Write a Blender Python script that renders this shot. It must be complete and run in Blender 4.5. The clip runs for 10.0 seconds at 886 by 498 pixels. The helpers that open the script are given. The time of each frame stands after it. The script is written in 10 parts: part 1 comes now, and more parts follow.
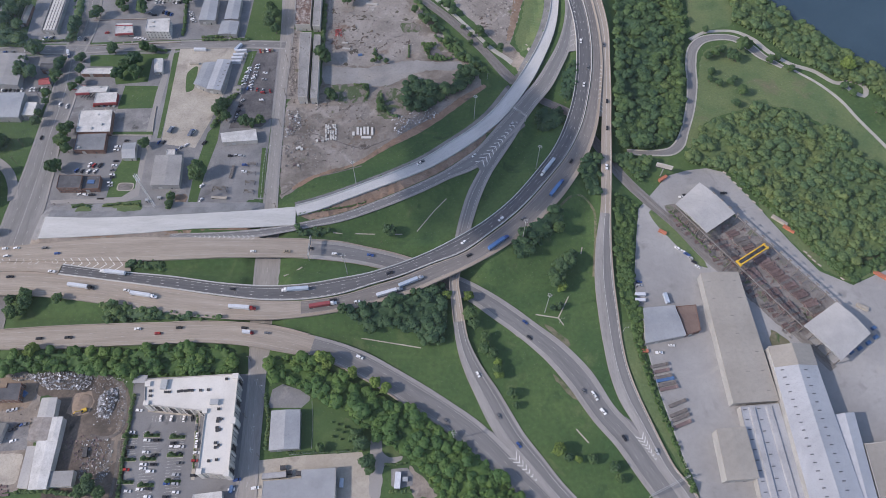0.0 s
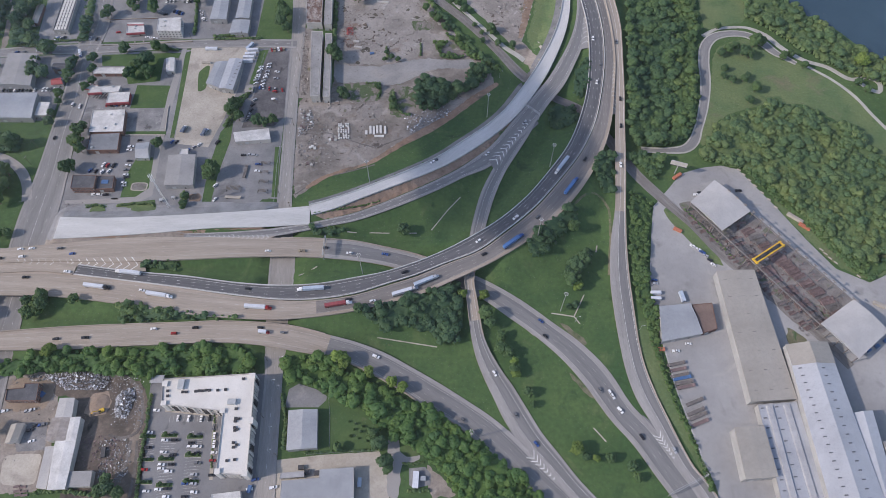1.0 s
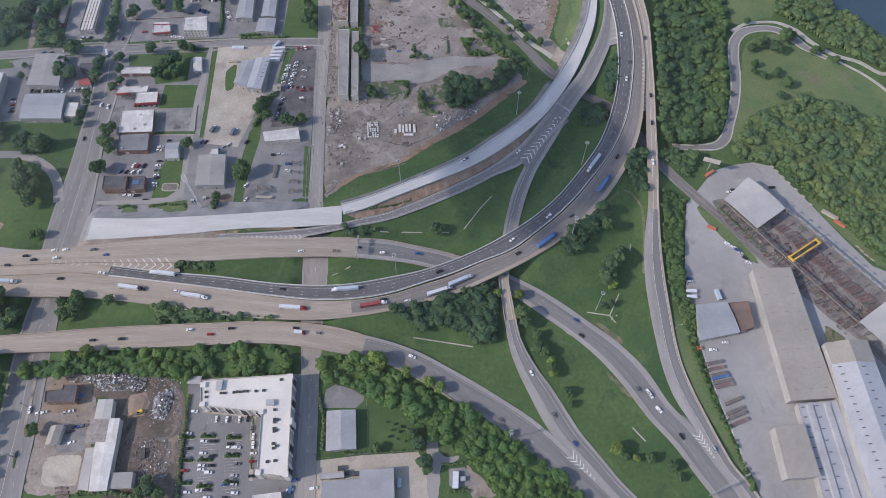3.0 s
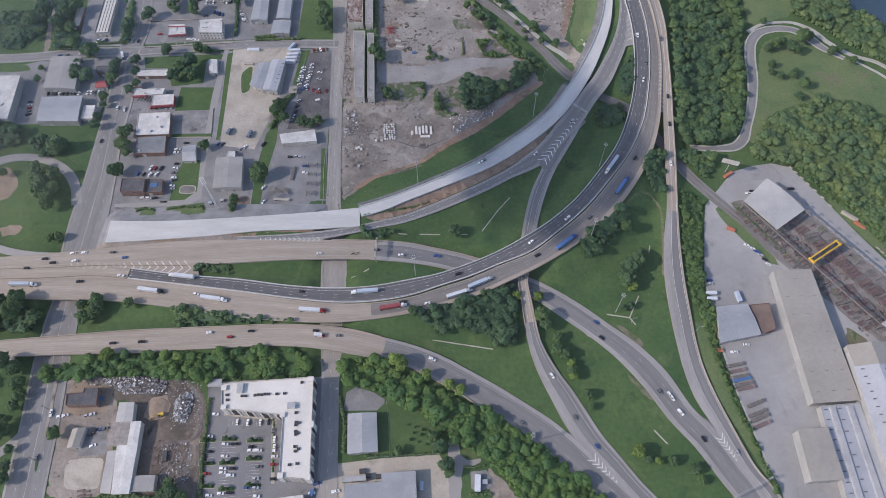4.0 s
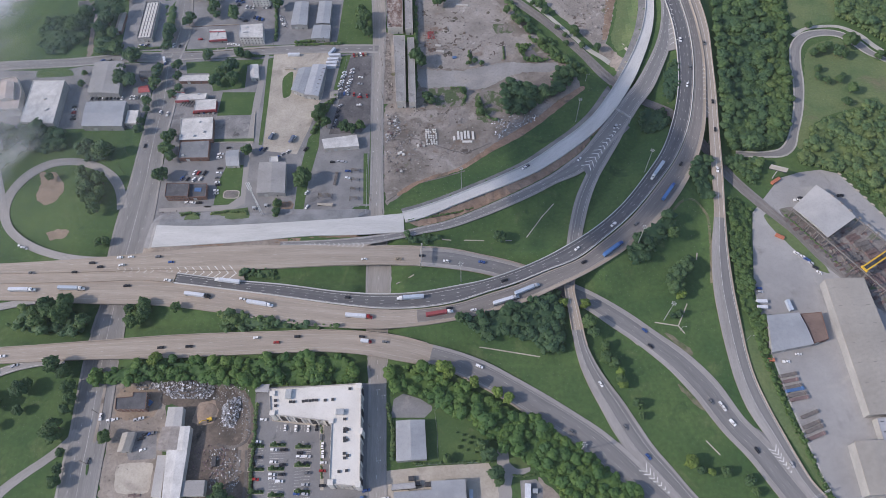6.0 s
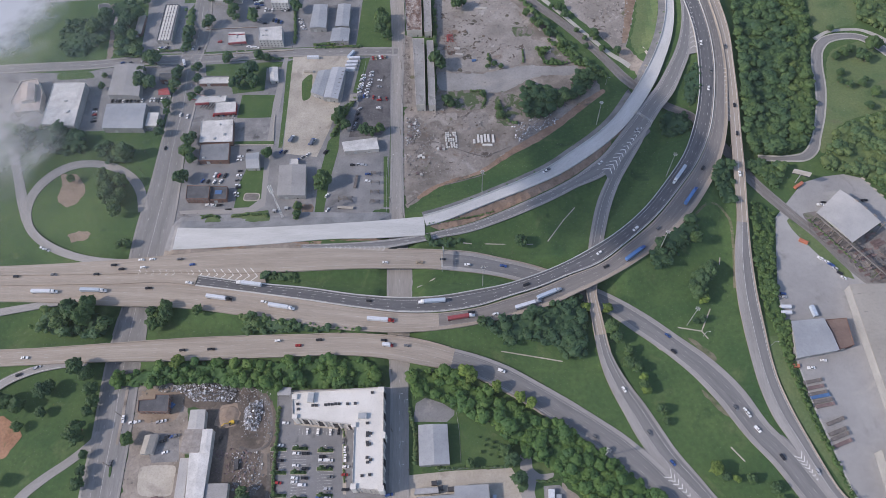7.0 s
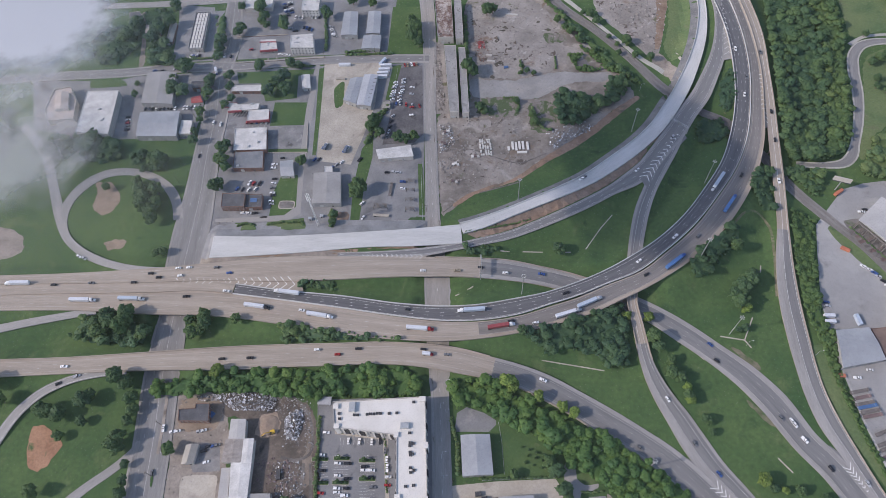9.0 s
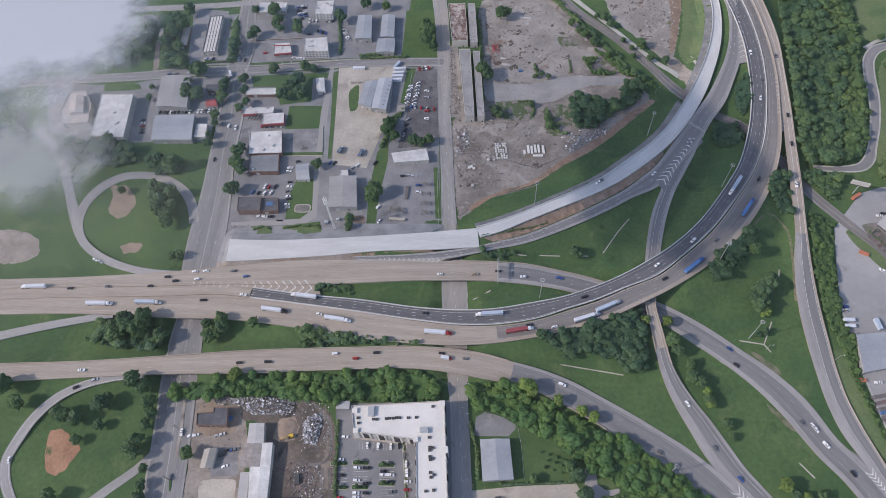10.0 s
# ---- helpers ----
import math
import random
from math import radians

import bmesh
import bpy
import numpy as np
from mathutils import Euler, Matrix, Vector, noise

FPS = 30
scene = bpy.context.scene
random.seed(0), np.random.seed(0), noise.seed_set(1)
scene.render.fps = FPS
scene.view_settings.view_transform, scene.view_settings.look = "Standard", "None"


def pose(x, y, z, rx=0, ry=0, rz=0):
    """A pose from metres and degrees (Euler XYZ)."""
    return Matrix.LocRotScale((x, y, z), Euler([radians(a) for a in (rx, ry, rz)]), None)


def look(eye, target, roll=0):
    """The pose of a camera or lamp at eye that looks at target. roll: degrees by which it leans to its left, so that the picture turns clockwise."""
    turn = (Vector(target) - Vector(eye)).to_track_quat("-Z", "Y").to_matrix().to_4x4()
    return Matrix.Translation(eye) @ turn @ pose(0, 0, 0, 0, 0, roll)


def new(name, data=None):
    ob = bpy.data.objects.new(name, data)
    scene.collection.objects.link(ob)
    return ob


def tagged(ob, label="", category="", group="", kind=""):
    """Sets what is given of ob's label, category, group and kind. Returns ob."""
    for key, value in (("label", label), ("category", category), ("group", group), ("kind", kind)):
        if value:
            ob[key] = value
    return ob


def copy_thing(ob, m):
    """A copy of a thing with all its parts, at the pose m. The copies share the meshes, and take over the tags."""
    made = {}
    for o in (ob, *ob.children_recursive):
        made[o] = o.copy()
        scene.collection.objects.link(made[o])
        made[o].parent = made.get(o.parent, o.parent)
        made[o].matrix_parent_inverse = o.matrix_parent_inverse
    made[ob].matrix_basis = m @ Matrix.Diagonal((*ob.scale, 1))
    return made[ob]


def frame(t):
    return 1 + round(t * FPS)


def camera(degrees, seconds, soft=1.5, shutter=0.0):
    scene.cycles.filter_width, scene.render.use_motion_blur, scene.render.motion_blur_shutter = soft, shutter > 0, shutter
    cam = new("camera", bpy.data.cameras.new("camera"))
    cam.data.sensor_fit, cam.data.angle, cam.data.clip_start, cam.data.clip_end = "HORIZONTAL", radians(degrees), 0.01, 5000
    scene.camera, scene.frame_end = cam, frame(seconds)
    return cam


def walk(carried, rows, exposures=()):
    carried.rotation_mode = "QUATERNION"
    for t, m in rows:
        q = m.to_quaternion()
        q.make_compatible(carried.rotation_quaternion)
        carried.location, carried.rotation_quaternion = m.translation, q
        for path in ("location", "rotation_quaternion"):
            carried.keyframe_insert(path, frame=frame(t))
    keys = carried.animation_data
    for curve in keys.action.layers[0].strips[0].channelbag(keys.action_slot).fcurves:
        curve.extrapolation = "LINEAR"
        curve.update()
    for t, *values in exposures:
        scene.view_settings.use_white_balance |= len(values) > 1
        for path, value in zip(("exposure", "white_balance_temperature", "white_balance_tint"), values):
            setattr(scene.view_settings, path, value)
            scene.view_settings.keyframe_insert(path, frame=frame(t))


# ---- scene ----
cam = camera(66.7, 10.0, 0.72)
PATH = [
    (0, (-4.18, 0.492, 478.673), (-4.188, 1.518, 476.957), 0.3),
    (0.5, (-9.009, 1.329, 478.732), (-9.021, 2.352, 477.014), -0.0),
    (1, (-14.037, 2.179, 478.822), (-14.053, 3.197, 477.101), -0.3),
    (1.5, (-19.385, 3.12, 478.936), (-19.405, 4.134, 477.212), -0.6),
    (2, (-25.048, 4.127, 479.088), (-25.073, 5.137, 477.362), -0.8),
    (2.5, (-31.017, 5.127, 479.248), (-31.045, 6.133, 477.52), -1.1),
    (4, (-49.797, 8.143, 480.014), (-49.837, 9.146, 478.284), -1.9),
    (4.5, (-56.146, 9.183, 480.122), (-56.195, 10.186, 478.392), -2.4),
    (5, (-62.482, 10.149, 480.194), (-62.542, 11.152, 478.465), -2.9),
    (5.5, (-68.764, 11.076, 480.239), (-68.835, 12.081, 478.511), -3.3),
    (7, (-87.194, 13.79, 480.481), (-87.294, 14.8, 478.757), -4.3),
    (7.5, (-93.377, 14.64, 480.545), (-93.484, 15.652, 478.823), -4.6),
    (8, (-99.597, 15.496, 480.586), (-99.711, 16.51, 478.867), -4.9),
    (8.5, (-105.85, 16.276, 480.616), (-105.968, 17.293, 478.898), -5.1),
    (9, (-112.152, 16.906, 480.648), (-112.273, 17.926, 478.932), -5.3),
    (9.5, (-118.565, 17.294, 480.688), (-118.689, 18.318, 478.975), -5.3),
    (10, (-125.063, 17.516, 480.718), (-125.188, 18.543, 479.007), -5.4),
]
walk(cam, [(t, look(eye, target, roll)) for t, eye, target, roll in PATH], [(0, 0.48, 6550, 17), (10, 0.48, 6550, 17)])


# ---- world, sun, exposure ----
SUN_AZ, SUN_EL = 195.0, 35.0   # the way towards the sun, degrees from +x, and its height
world = bpy.data.worlds.new("sky")
scene.world = world
world.use_nodes = True
wn = world.node_tree.nodes
sky = wn.new("ShaderNodeTexSky")
sky.sky_type, sky.sun_disc = "NISHITA", False
sky.sun_elevation, sky.sun_rotation = radians(SUN_EL), radians(90.0 - SUN_AZ) % (2 * math.pi)
sky.dust_density, sky.air_density = 1.0, 1.0
world.node_tree.links.new(sky.outputs["Color"], wn["Background"].inputs["Color"])
wn["Background"].inputs["Strength"].default_value = 0.15
sun = new("sun", bpy.data.lights.new("sun", "SUN"))
sun.data.energy, sun.data.angle, sun.data.color = 2.3, radians(0.6), (1.0, 0.93, 0.84)
sun_way = Vector((math.cos(radians(SUN_AZ)) * math.cos(radians(SUN_EL)), math.sin(radians(SUN_AZ)) * math.cos(radians(SUN_EL)), math.sin(radians(SUN_EL))))
sun.matrix_world = look(sun_way * 900, (0, 0, 0))


# ---- materials ----
def mat(name, c1, c2, scale=0.05, fine=1.5, grain=0.18, rough=0.9, bump=0.0, coord="Object", metal=0.0, stretch=(1, 1, 1), island=0.0, rand=0.0, stripes=0.0, low=0.35, high=0.65, spots=None):
    """A surface of two tones: a coarse mix, a fine grain, some relief; island and rand vary it by piece and by thing."""
    m = bpy.data.materials.new(name)
    m.use_nodes = True
    t, b = m.node_tree, m.node_tree.nodes["Principled BSDF"]
    n, l = t.nodes, t.links
    tc, mp = n.new("ShaderNodeTexCoord"), n.new("ShaderNodeMapping")
    mp.inputs["Scale"].default_value = stretch
    l.new(tc.outputs[coord], mp.inputs["Vector"])

    def tex(sc, detail):
        x = n.new("ShaderNodeTexNoise")
        x.inputs["Scale"].default_value, x.inputs["Detail"].default_value, x.inputs["Roughness"].default_value = sc, detail, 0.6
        l.new(mp.outputs["Vector"], x.inputs["Vector"])
        return x

    big, small = tex(scale, 5.0), tex(fine, 3.0)
    ramp = n.new("ShaderNodeValToRGB")
    ramp.color_ramp.elements[0].position, ramp.color_ramp.elements[1].position = low, high
    ramp.color_ramp.elements[0].color, ramp.color_ramp.elements[1].color = (*c1, 1), (*c2, 1)
    l.new(big.outputs["Fac"], ramp.inputs["Fac"])
    col = ramp.outputs["Color"]
    for k, (tone, size, start, end) in enumerate(spots or ()):
        mask, blot, over = tex(size, 4.0), n.new("ShaderNodeMapRange"), n.new("ShaderNodeMix")
        mask.noise_dimensions = "4D"
        mask.inputs["W"].default_value = 3.7 * k
        mask.inputs["Distortion"].default_value = 0.6
        blot.inputs["From Min"].default_value, blot.inputs["From Max"].default_value = start, end
        over.data_type = "RGBA"
        l.new(mask.outputs["Fac"], blot.inputs["Value"])
        l.new(blot.outputs["Result"], over.inputs["Factor"])
        l.new(col, over.inputs["A"])
        over.inputs["B"].default_value = (*tone, 1)
        col = over.outputs["Result"]

    def scaled(col, source, lo, hi):
        mr, mx = n.new("ShaderNodeMapRange"), n.new("ShaderNodeMix")
        mr.inputs["To Min"].default_value, mr.inputs["To Max"].default_value = lo, hi
        l.new(source, mr.inputs["Value"])
        mx.data_type, mx.blend_type = "RGBA", "MULTIPLY"
        mx.inputs["Factor"].default_value = 1.0
        l.new(col, mx.inputs["A"])
        l.new(mr.outputs["Result"], mx.inputs["B"])
        return mx.outputs["Result"]

    if grain:
        col = scaled(col, small.outputs["Fac"], 1 - 2 * grain, 1 + 2 * grain)
    if island:
        col = scaled(col, n.new("ShaderNodeNewGeometry").outputs["Random Per Island"], 1 - island, 1 + island)
    if rand:
        col = scaled(col, n.new("ShaderNodeObjectInfo").outputs["Random"], 1 - rand, 1 + rand)
    height = small.outputs["Fac"]
    if stripes:
        w = n.new("ShaderNodeTexWave")
        w.inputs["Scale"].default_value, w.inputs["Distortion"].default_value = stripes, 0.0
        l.new(tc.outputs["UV"], w.inputs["Vector"])
        height = w.outputs["Fac"]
        col = scaled(col, height, 0.9, 1.05)
    if bump:
        bp = n.new("ShaderNodeBump")
        bp.inputs["Strength"].default_value, bp.inputs["Distance"].default_value = bump, 0.15
        l.new(height, bp.inputs["Height"])
        l.new(bp.outputs["Normal"], b.inputs["Normal"])
    l.new(col, b.inputs["Base Color"])
    b.inputs["Roughness"].default_value, b.inputs["Metallic"].default_value = rough, metal
    return m


GRASS = mat("grass", (0.035, 0.082, 0.025), (0.068, 0.118, 0.036), 0.02, 0.3, 0.2, 0.95, 0.5, spots=[((0.095, 0.132, 0.050), 0.035, 0.58, 0.72), ((0.028, 0.066, 0.022), 0.06, 0.60, 0.70), ((0.135, 0.125, 0.075), 0.11, 0.68, 0.76)])
LAWN = mat("lawn", (0.044, 0.092, 0.028), (0.072, 0.120, 0.038), 0.05, 0.6, 0.16, 0.95, 0.4, spots=[((0.105, 0.130, 0.060), 0.09, 0.60, 0.72)])
MEADOW = mat("meadow", (0.085, 0.136, 0.054), (0.130, 0.166, 0.068), 0.03, 0.5, 0.2, 0.95, 0.4, spots=[((0.150, 0.140, 0.082), 0.022, 0.58, 0.72), ((0.062, 0.112, 0.042), 0.045, 0.58, 0.70)])
CONCRETE = mat("tan_concrete", (0.270, 0.229, 0.190), (0.375, 0.324, 0.272), 0.06, 0.6, 0.12, 0.85, 0.1, "UV", stretch=(2.0, 0.12, 1))
WHITE_CONCRETE = mat("new_white_concrete", (0.43, 0.427, 0.415), (0.54, 0.535, 0.525), 0.06, 0.5, 0.07, 0.8, 0.1, "UV", stretch=(1.5, 0.3, 1))
ASPHALT = mat("grey_asphalt", (0.148, 0.145, 0.147), (0.21, 0.206, 0.203), 0.06, 0.7, 0.12, 0.88, 0.1, "UV", stretch=(2.2, 0.1, 1))
BLACKTOP = mat("dark_asphalt", (0.082, 0.083, 0.090), (0.130, 0.129, 0.134), 0.06, 0.7, 0.13, 0.85, 0.1, "UV", stretch=(2.2, 0.1, 1))
WORN = mat("worn_highway_concrete", (0.14, 0.13, 0.125), (0.22, 0.2, 0.185), 0.06, 0.7, 0.12, 0.88, 0.1, "UV", stretch=(2.2, 0.1, 1))
SHOULDER = mat("gravel_shoulder", (0.238, 0.228, 0.218), (0.328, 0.313, 0.299), 0.07, 0.9, 0.15, 0.92, 0.2, "UV", stretch=(1.5, 0.2, 1))
STREET = mat("street_asphalt", (0.17, 0.166, 0.164), (0.25, 0.243, 0.238), 0.06, 0.8, 0.13, 0.9, 0.1, "UV", stretch=(1.8, 0.15, 1))
STREET_PALE = mat("pale_worn_street", (0.25, 0.235, 0.218), (0.34, 0.318, 0.295), 0.06, 0.8, 0.13, 0.9, 0.1, "UV", stretch=(1.8, 0.15, 1))
LOT = mat("parking_asphalt", (0.165, 0.165, 0.170), (0.245, 0.243, 0.245), 0.045, 0.7, 0.10, 0.9, 0.1, spots=[((0.125, 0.124, 0.128), 0.03, 0.60, 0.68), ((0.275, 0.265, 0.255), 0.04, 0.61, 0.70), ((0.10, 0.098, 0.10), 0.25, 0.67, 0.73)])
LOT_WORN = mat("cracked_parking_asphalt", (0.150, 0.148, 0.152), (0.260, 0.254, 0.252), 0.07, 0.8, 0.14, 0.92, 0.2, spots=[((0.085, 0.083, 0.085), 0.11, 0.60, 0.66), ((0.31, 0.30, 0.29), 0.06, 0.60, 0.68), ((0.10, 0.12, 0.06), 0.16, 0.68, 0.73)])
LOT_DARK = mat("dark_parking_asphalt", (0.082, 0.078, 0.082), (0.15, 0.142, 0.144), 0.06, 0.6, 0.2, 0.9, 0.1, spots=[((0.055, 0.052, 0.055), 0.08, 0.58, 0.66)])
LOT_PLAIN = mat("even_parking_asphalt", (0.165, 0.166, 0.172), (0.205, 0.205, 0.21), 0.04, 0.7, 0.08, 0.9, 0.1, spots=[((0.13, 0.13, 0.135), 0.12, 0.62, 0.70)])
VERGE = mat("dark_gravel_verge", (0.125, 0.127, 0.134), (0.19, 0.19, 0.195), 0.08, 0.8, 0.2, 0.95, 0.3)
GRAVEL = mat("blue_grey_gravel", (0.20, 0.20, 0.205), (0.28, 0.28, 0.285), 0.08, 1.0, 0.15, 0.92, 0.2)
YARD = mat("yard_gravel", (0.258, 0.253, 0.25), (0.352, 0.345, 0.338), 0.015, 0.3, 0.06, 0.92, 0.1, spots=[((0.225, 0.218, 0.214), 0.05, 0.58, 0.68), ((0.37, 0.355, 0.335), 0.03, 0.60, 0.72), ((0.20, 0.19, 0.18), 0.2, 0.68, 0.72)])
PALE = mat("pale_concrete_lot", (0.33, 0.298, 0.252), (0.445, 0.403, 0.345), 0.04, 0.5, 0.12, 0.9, 0.1, spots=[((0.25, 0.222, 0.190), 0.03, 0.56, 0.68), ((0.20, 0.178, 0.155), 0.12, 0.66, 0.74)])
DUST = mat("dusty_lot", (0.190, 0.162, 0.138), (0.310, 0.270, 0.234), 0.05, 0.5, 0.18, 0.95, 0.2, spots=[((0.140, 0.115, 0.095), 0.07, 0.60, 0.70), ((0.35, 0.31, 0.27), 0.05, 0.62, 0.72)])
DIRT = mat("rubble_dirt", (0.145, 0.125, 0.108), (0.30, 0.264, 0.232), 0.035, 0.4, 0.15, 0.95, 0.4, spots=[((0.095, 0.078, 0.066), 0.07, 0.60, 0.66), ((0.33, 0.298, 0.268), 0.045, 0.57, 0.65), ((0.095, 0.110, 0.055), 0.03, 0.62, 0.69), ((0.18, 0.13, 0.096), 0.06, 0.58, 0.70)])
PALE_DIRT = mat("pale_cleared_ground", (0.205, 0.184, 0.166), (0.325, 0.295, 0.268), 0.03, 0.4, 0.13, 0.95, 0.3, spots=[((0.20, 0.145, 0.115), 0.05, 0.60, 0.72), ((0.100, 0.080, 0.066), 0.12, 0.615, 0.65), ((0.36, 0.335, 0.31), 0.09, 0.62, 0.68), ((0.13, 0.125, 0.075), 0.04, 0.64, 0.70)])
WEEDS = mat("weedy_rubble", (0.16, 0.14, 0.125), (0.25, 0.22, 0.2), 0.06, 0.5, 0.2, 0.95, 0.4, spots=[((0.075, 0.105, 0.048), 0.10, 0.45, 0.53)])
WEEDY = mat("weedy_yard_ground", (0.145, 0.132, 0.126), (0.235, 0.215, 0.202), 0.09, 0.6, 0.2, 0.95, 0.3, spots=[((0.09, 0.115, 0.055), 0.07, 0.55, 0.66), ((0.11, 0.085, 0.078), 0.1, 0.6, 0.68)])
BROWN = mat("brown_earth", (0.17, 0.115, 0.082), (0.27, 0.195, 0.145), 0.08, 0.5, 0.2, 0.95, 0.3)
PARK_CLAY = mat("reddish_clay", (0.245, 0.128, 0.074), (0.36, 0.205, 0.125), 0.06, 0.5, 0.2, 0.95, 0.3, spots=[((0.075, 0.110, 0.042), 0.09, 0.58, 0.66)])
RED_BANK = mat("red_brown_bank", (0.215, 0.148, 0.108), (0.32, 0.235, 0.178), 0.07, 0.6, 0.15, 0.95, 0.3, spots=[((0.13, 0.09, 0.068), 0.1, 0.6, 0.7)])
CLAY = mat("red_clay", (0.215, 0.138, 0.096), (0.305, 0.205, 0.145), 0.06, 0.5, 0.2, 0.95, 0.3, spots=[((0.115, 0.10, 0.075), 0.08, 0.56, 0.68)])
DARK_SOIL = mat("dark_soil", (0.078, 0.064, 0.053), (0.165, 0.132, 0.108), 0.05, 0.5, 0.25, 0.95, 0.4, spots=[((0.045, 0.038, 0.034), 0.05, 0.58, 0.68), ((0.25, 0.20, 0.16), 0.06, 0.60, 0.72)])
SAND = mat("sandy_soil", (0.205, 0.158, 0.118), (0.285, 0.222, 0.168), 0.08, 0.5, 0.15, 0.95, 0.3)
APRON = mat("old_concrete_apron", (0.225, 0.218, 0.212), (0.300, 0.288, 0.277), 0.04, 0.4, 0.1, 0.92, 0.2, spots=[((0.175, 0.165, 0.155), 0.06, 0.62, 0.76), ((0.32, 0.295, 0.27), 0.03, 0.56, 0.70), ((0.13, 0.115, 0.10), 0.15, 0.68, 0.71)])
RAIL_BED = mat("railway_ballast", (0.165, 0.156, 0.148), (0.245, 0.232, 0.22), 0.10, 1.2, 0.22, 0.95, 0.3, "UV", stretch=(1.2, 0.2, 1))
DARK_WEED = mat("dark_withered_weeds", (0.055, 0.050, 0.040), (0.110, 0.095, 0.075), 0.15, 0.7, 0.25, 0.95, 0.4, spots=[((0.07, 0.09, 0.04), 0.2, 0.56, 0.66)])
FADED_PAINT = mat("faded_road_paint", (0.38, 0.36, 0.33), (0.52, 0.50, 0.46), 0.3, 1.5, 0.15, 0.7)
TRAIL = mat("pale_trail_concrete", (0.330, 0.318, 0.285), (0.420, 0.405, 0.365), 0.06, 0.8, 0.1, 0.9, 0.1)
WORN_GRASS = mat("worn_dry_grass", (0.105, 0.112, 0.058), (0.180, 0.160, 0.110), 0.10, 0.5, 0.2, 0.95, 0.4, spots=[((0.06, 0.105, 0.04), 0.12, 0.52, 0.62)])
PAINT = mat("road_paint", (0.62, 0.61, 0.58), (0.74, 0.73, 0.70), 0.3, 1.5, 0.15, 0.7)
WATER = mat("river_water", (0.028, 0.056, 0.076), (0.036, 0.068, 0.090), 0.01, 0.15, 0.05, 0.2, 0.05)


def leaf_mat(name, tones, by, rough=0.7):
    """Foliage: the tone differs from tree to tree, with clumps and a fine grain of leaves."""
    m = mat(name, (1, 1, 1), (1, 1, 1), 0.035 if by == "island" else 0.2, 1.4, 0.2, rough, 0.9)
    n, l = m.node_tree.nodes, m.node_tree.links
    ramp = next(k for k in n if k.bl_idname == "ShaderNodeValToRGB")
    while len(ramp.color_ramp.elements) < len(tones):
        ramp.color_ramp.elements.new(0.5)
    for i, c in enumerate(tones):
        ramp.color_ramp.elements[i].position = i / (len(tones) - 1)
        ramp.color_ramp.elements[i].color = (*c, 1)
    source = n.new("ShaderNodeNewGeometry").outputs["Random Per Island"] if by == "island" else n.new("ShaderNodeObjectInfo").outputs["Random"]
    big = ramp.inputs["Fac"].links[0].from_socket
    add = n.new("ShaderNodeMath")
    add.operation = "MULTIPLY_ADD"
    add.inputs[1].default_value = 0.42
    l.new(source, add.inputs[0])
    half = n.new("ShaderNodeMath")
    half.operation = "MULTIPLY_ADD"
    half.inputs[1].default_value, half.inputs[2].default_value = 1.25, -0.36
    l.new(big, half.inputs[0])
    l.new(half.outputs["Value"], add.inputs[2])
    l.new(add.outputs["Value"], ramp.inputs["Fac"])
    return m


LEAF = leaf_mat("leaves", [(0.060, 0.136, 0.082), (0.086, 0.170, 0.084), (0.126, 0.216, 0.080), (0.195, 0.268, 0.084)], "island")
LEAF_LIGHT = leaf_mat("pale_green_leaves", [(0.092, 0.180, 0.100), (0.130, 0.226, 0.100), (0.190, 0.270, 0.102), (0.275, 0.325, 0.112)], "island")
LEAF_TREE = leaf_mat("tree_leaves", [(0.056, 0.120, 0.064), (0.080, 0.154, 0.066), (0.112, 0.192, 0.066), (0.165, 0.232, 0.070)], "thing")
LEAF_BELT = leaf_mat("belt_leaves", [(0.060, 0.146, 0.058), (0.090, 0.196, 0.058), (0.130, 0.236, 0.058), (0.190, 0.278, 0.064)], "island")
LEAF_MID = leaf_mat("mid_green_leaves", [(0.078, 0.158, 0.078), (0.112, 0.205, 0.080), (0.150, 0.238, 0.080), (0.215, 0.280, 0.088)], "island")
LEAF_DEEP = leaf_mat("deep_green_leaves", [(0.044, 0.106, 0.066), (0.062, 0.136, 0.070), (0.086, 0.164, 0.070), (0.130, 0.200, 0.072)], "island")
LEAF_SCRUB = leaf_mat("bright_scrub_leaves", [(0.085, 0.165, 0.062), (0.115, 0.205, 0.066), (0.160, 0.245, 0.072)], "island")
LEAF_YELLOW = mat("yellow_green_leaves", (0.145, 0.24, 0.06), (0.235, 0.32, 0.075), 0.15, 1.2, 0.2, 0.8, 0.2, rand=0.2)


def leafy(m, share=0.48):
    """Lets some of the light through, as leaves do."""
    t = m.node_tree
    n, l = t.nodes, t.links
    b = n["Principled BSDF"]
    tr, mx = n.new("ShaderNodeBsdfTranslucent"), n.new("ShaderNodeMixShader")
    l.new(b.inputs["Base Color"].links[0].from_socket, tr.inputs["Color"])
    mx.inputs["Fac"].default_value = share
    l.new(b.outputs["BSDF"], mx.inputs[1])
    l.new(tr.outputs["BSDF"], mx.inputs[2])
    l.new(mx.outputs["Shader"], n["Material Output"].inputs["Surface"])


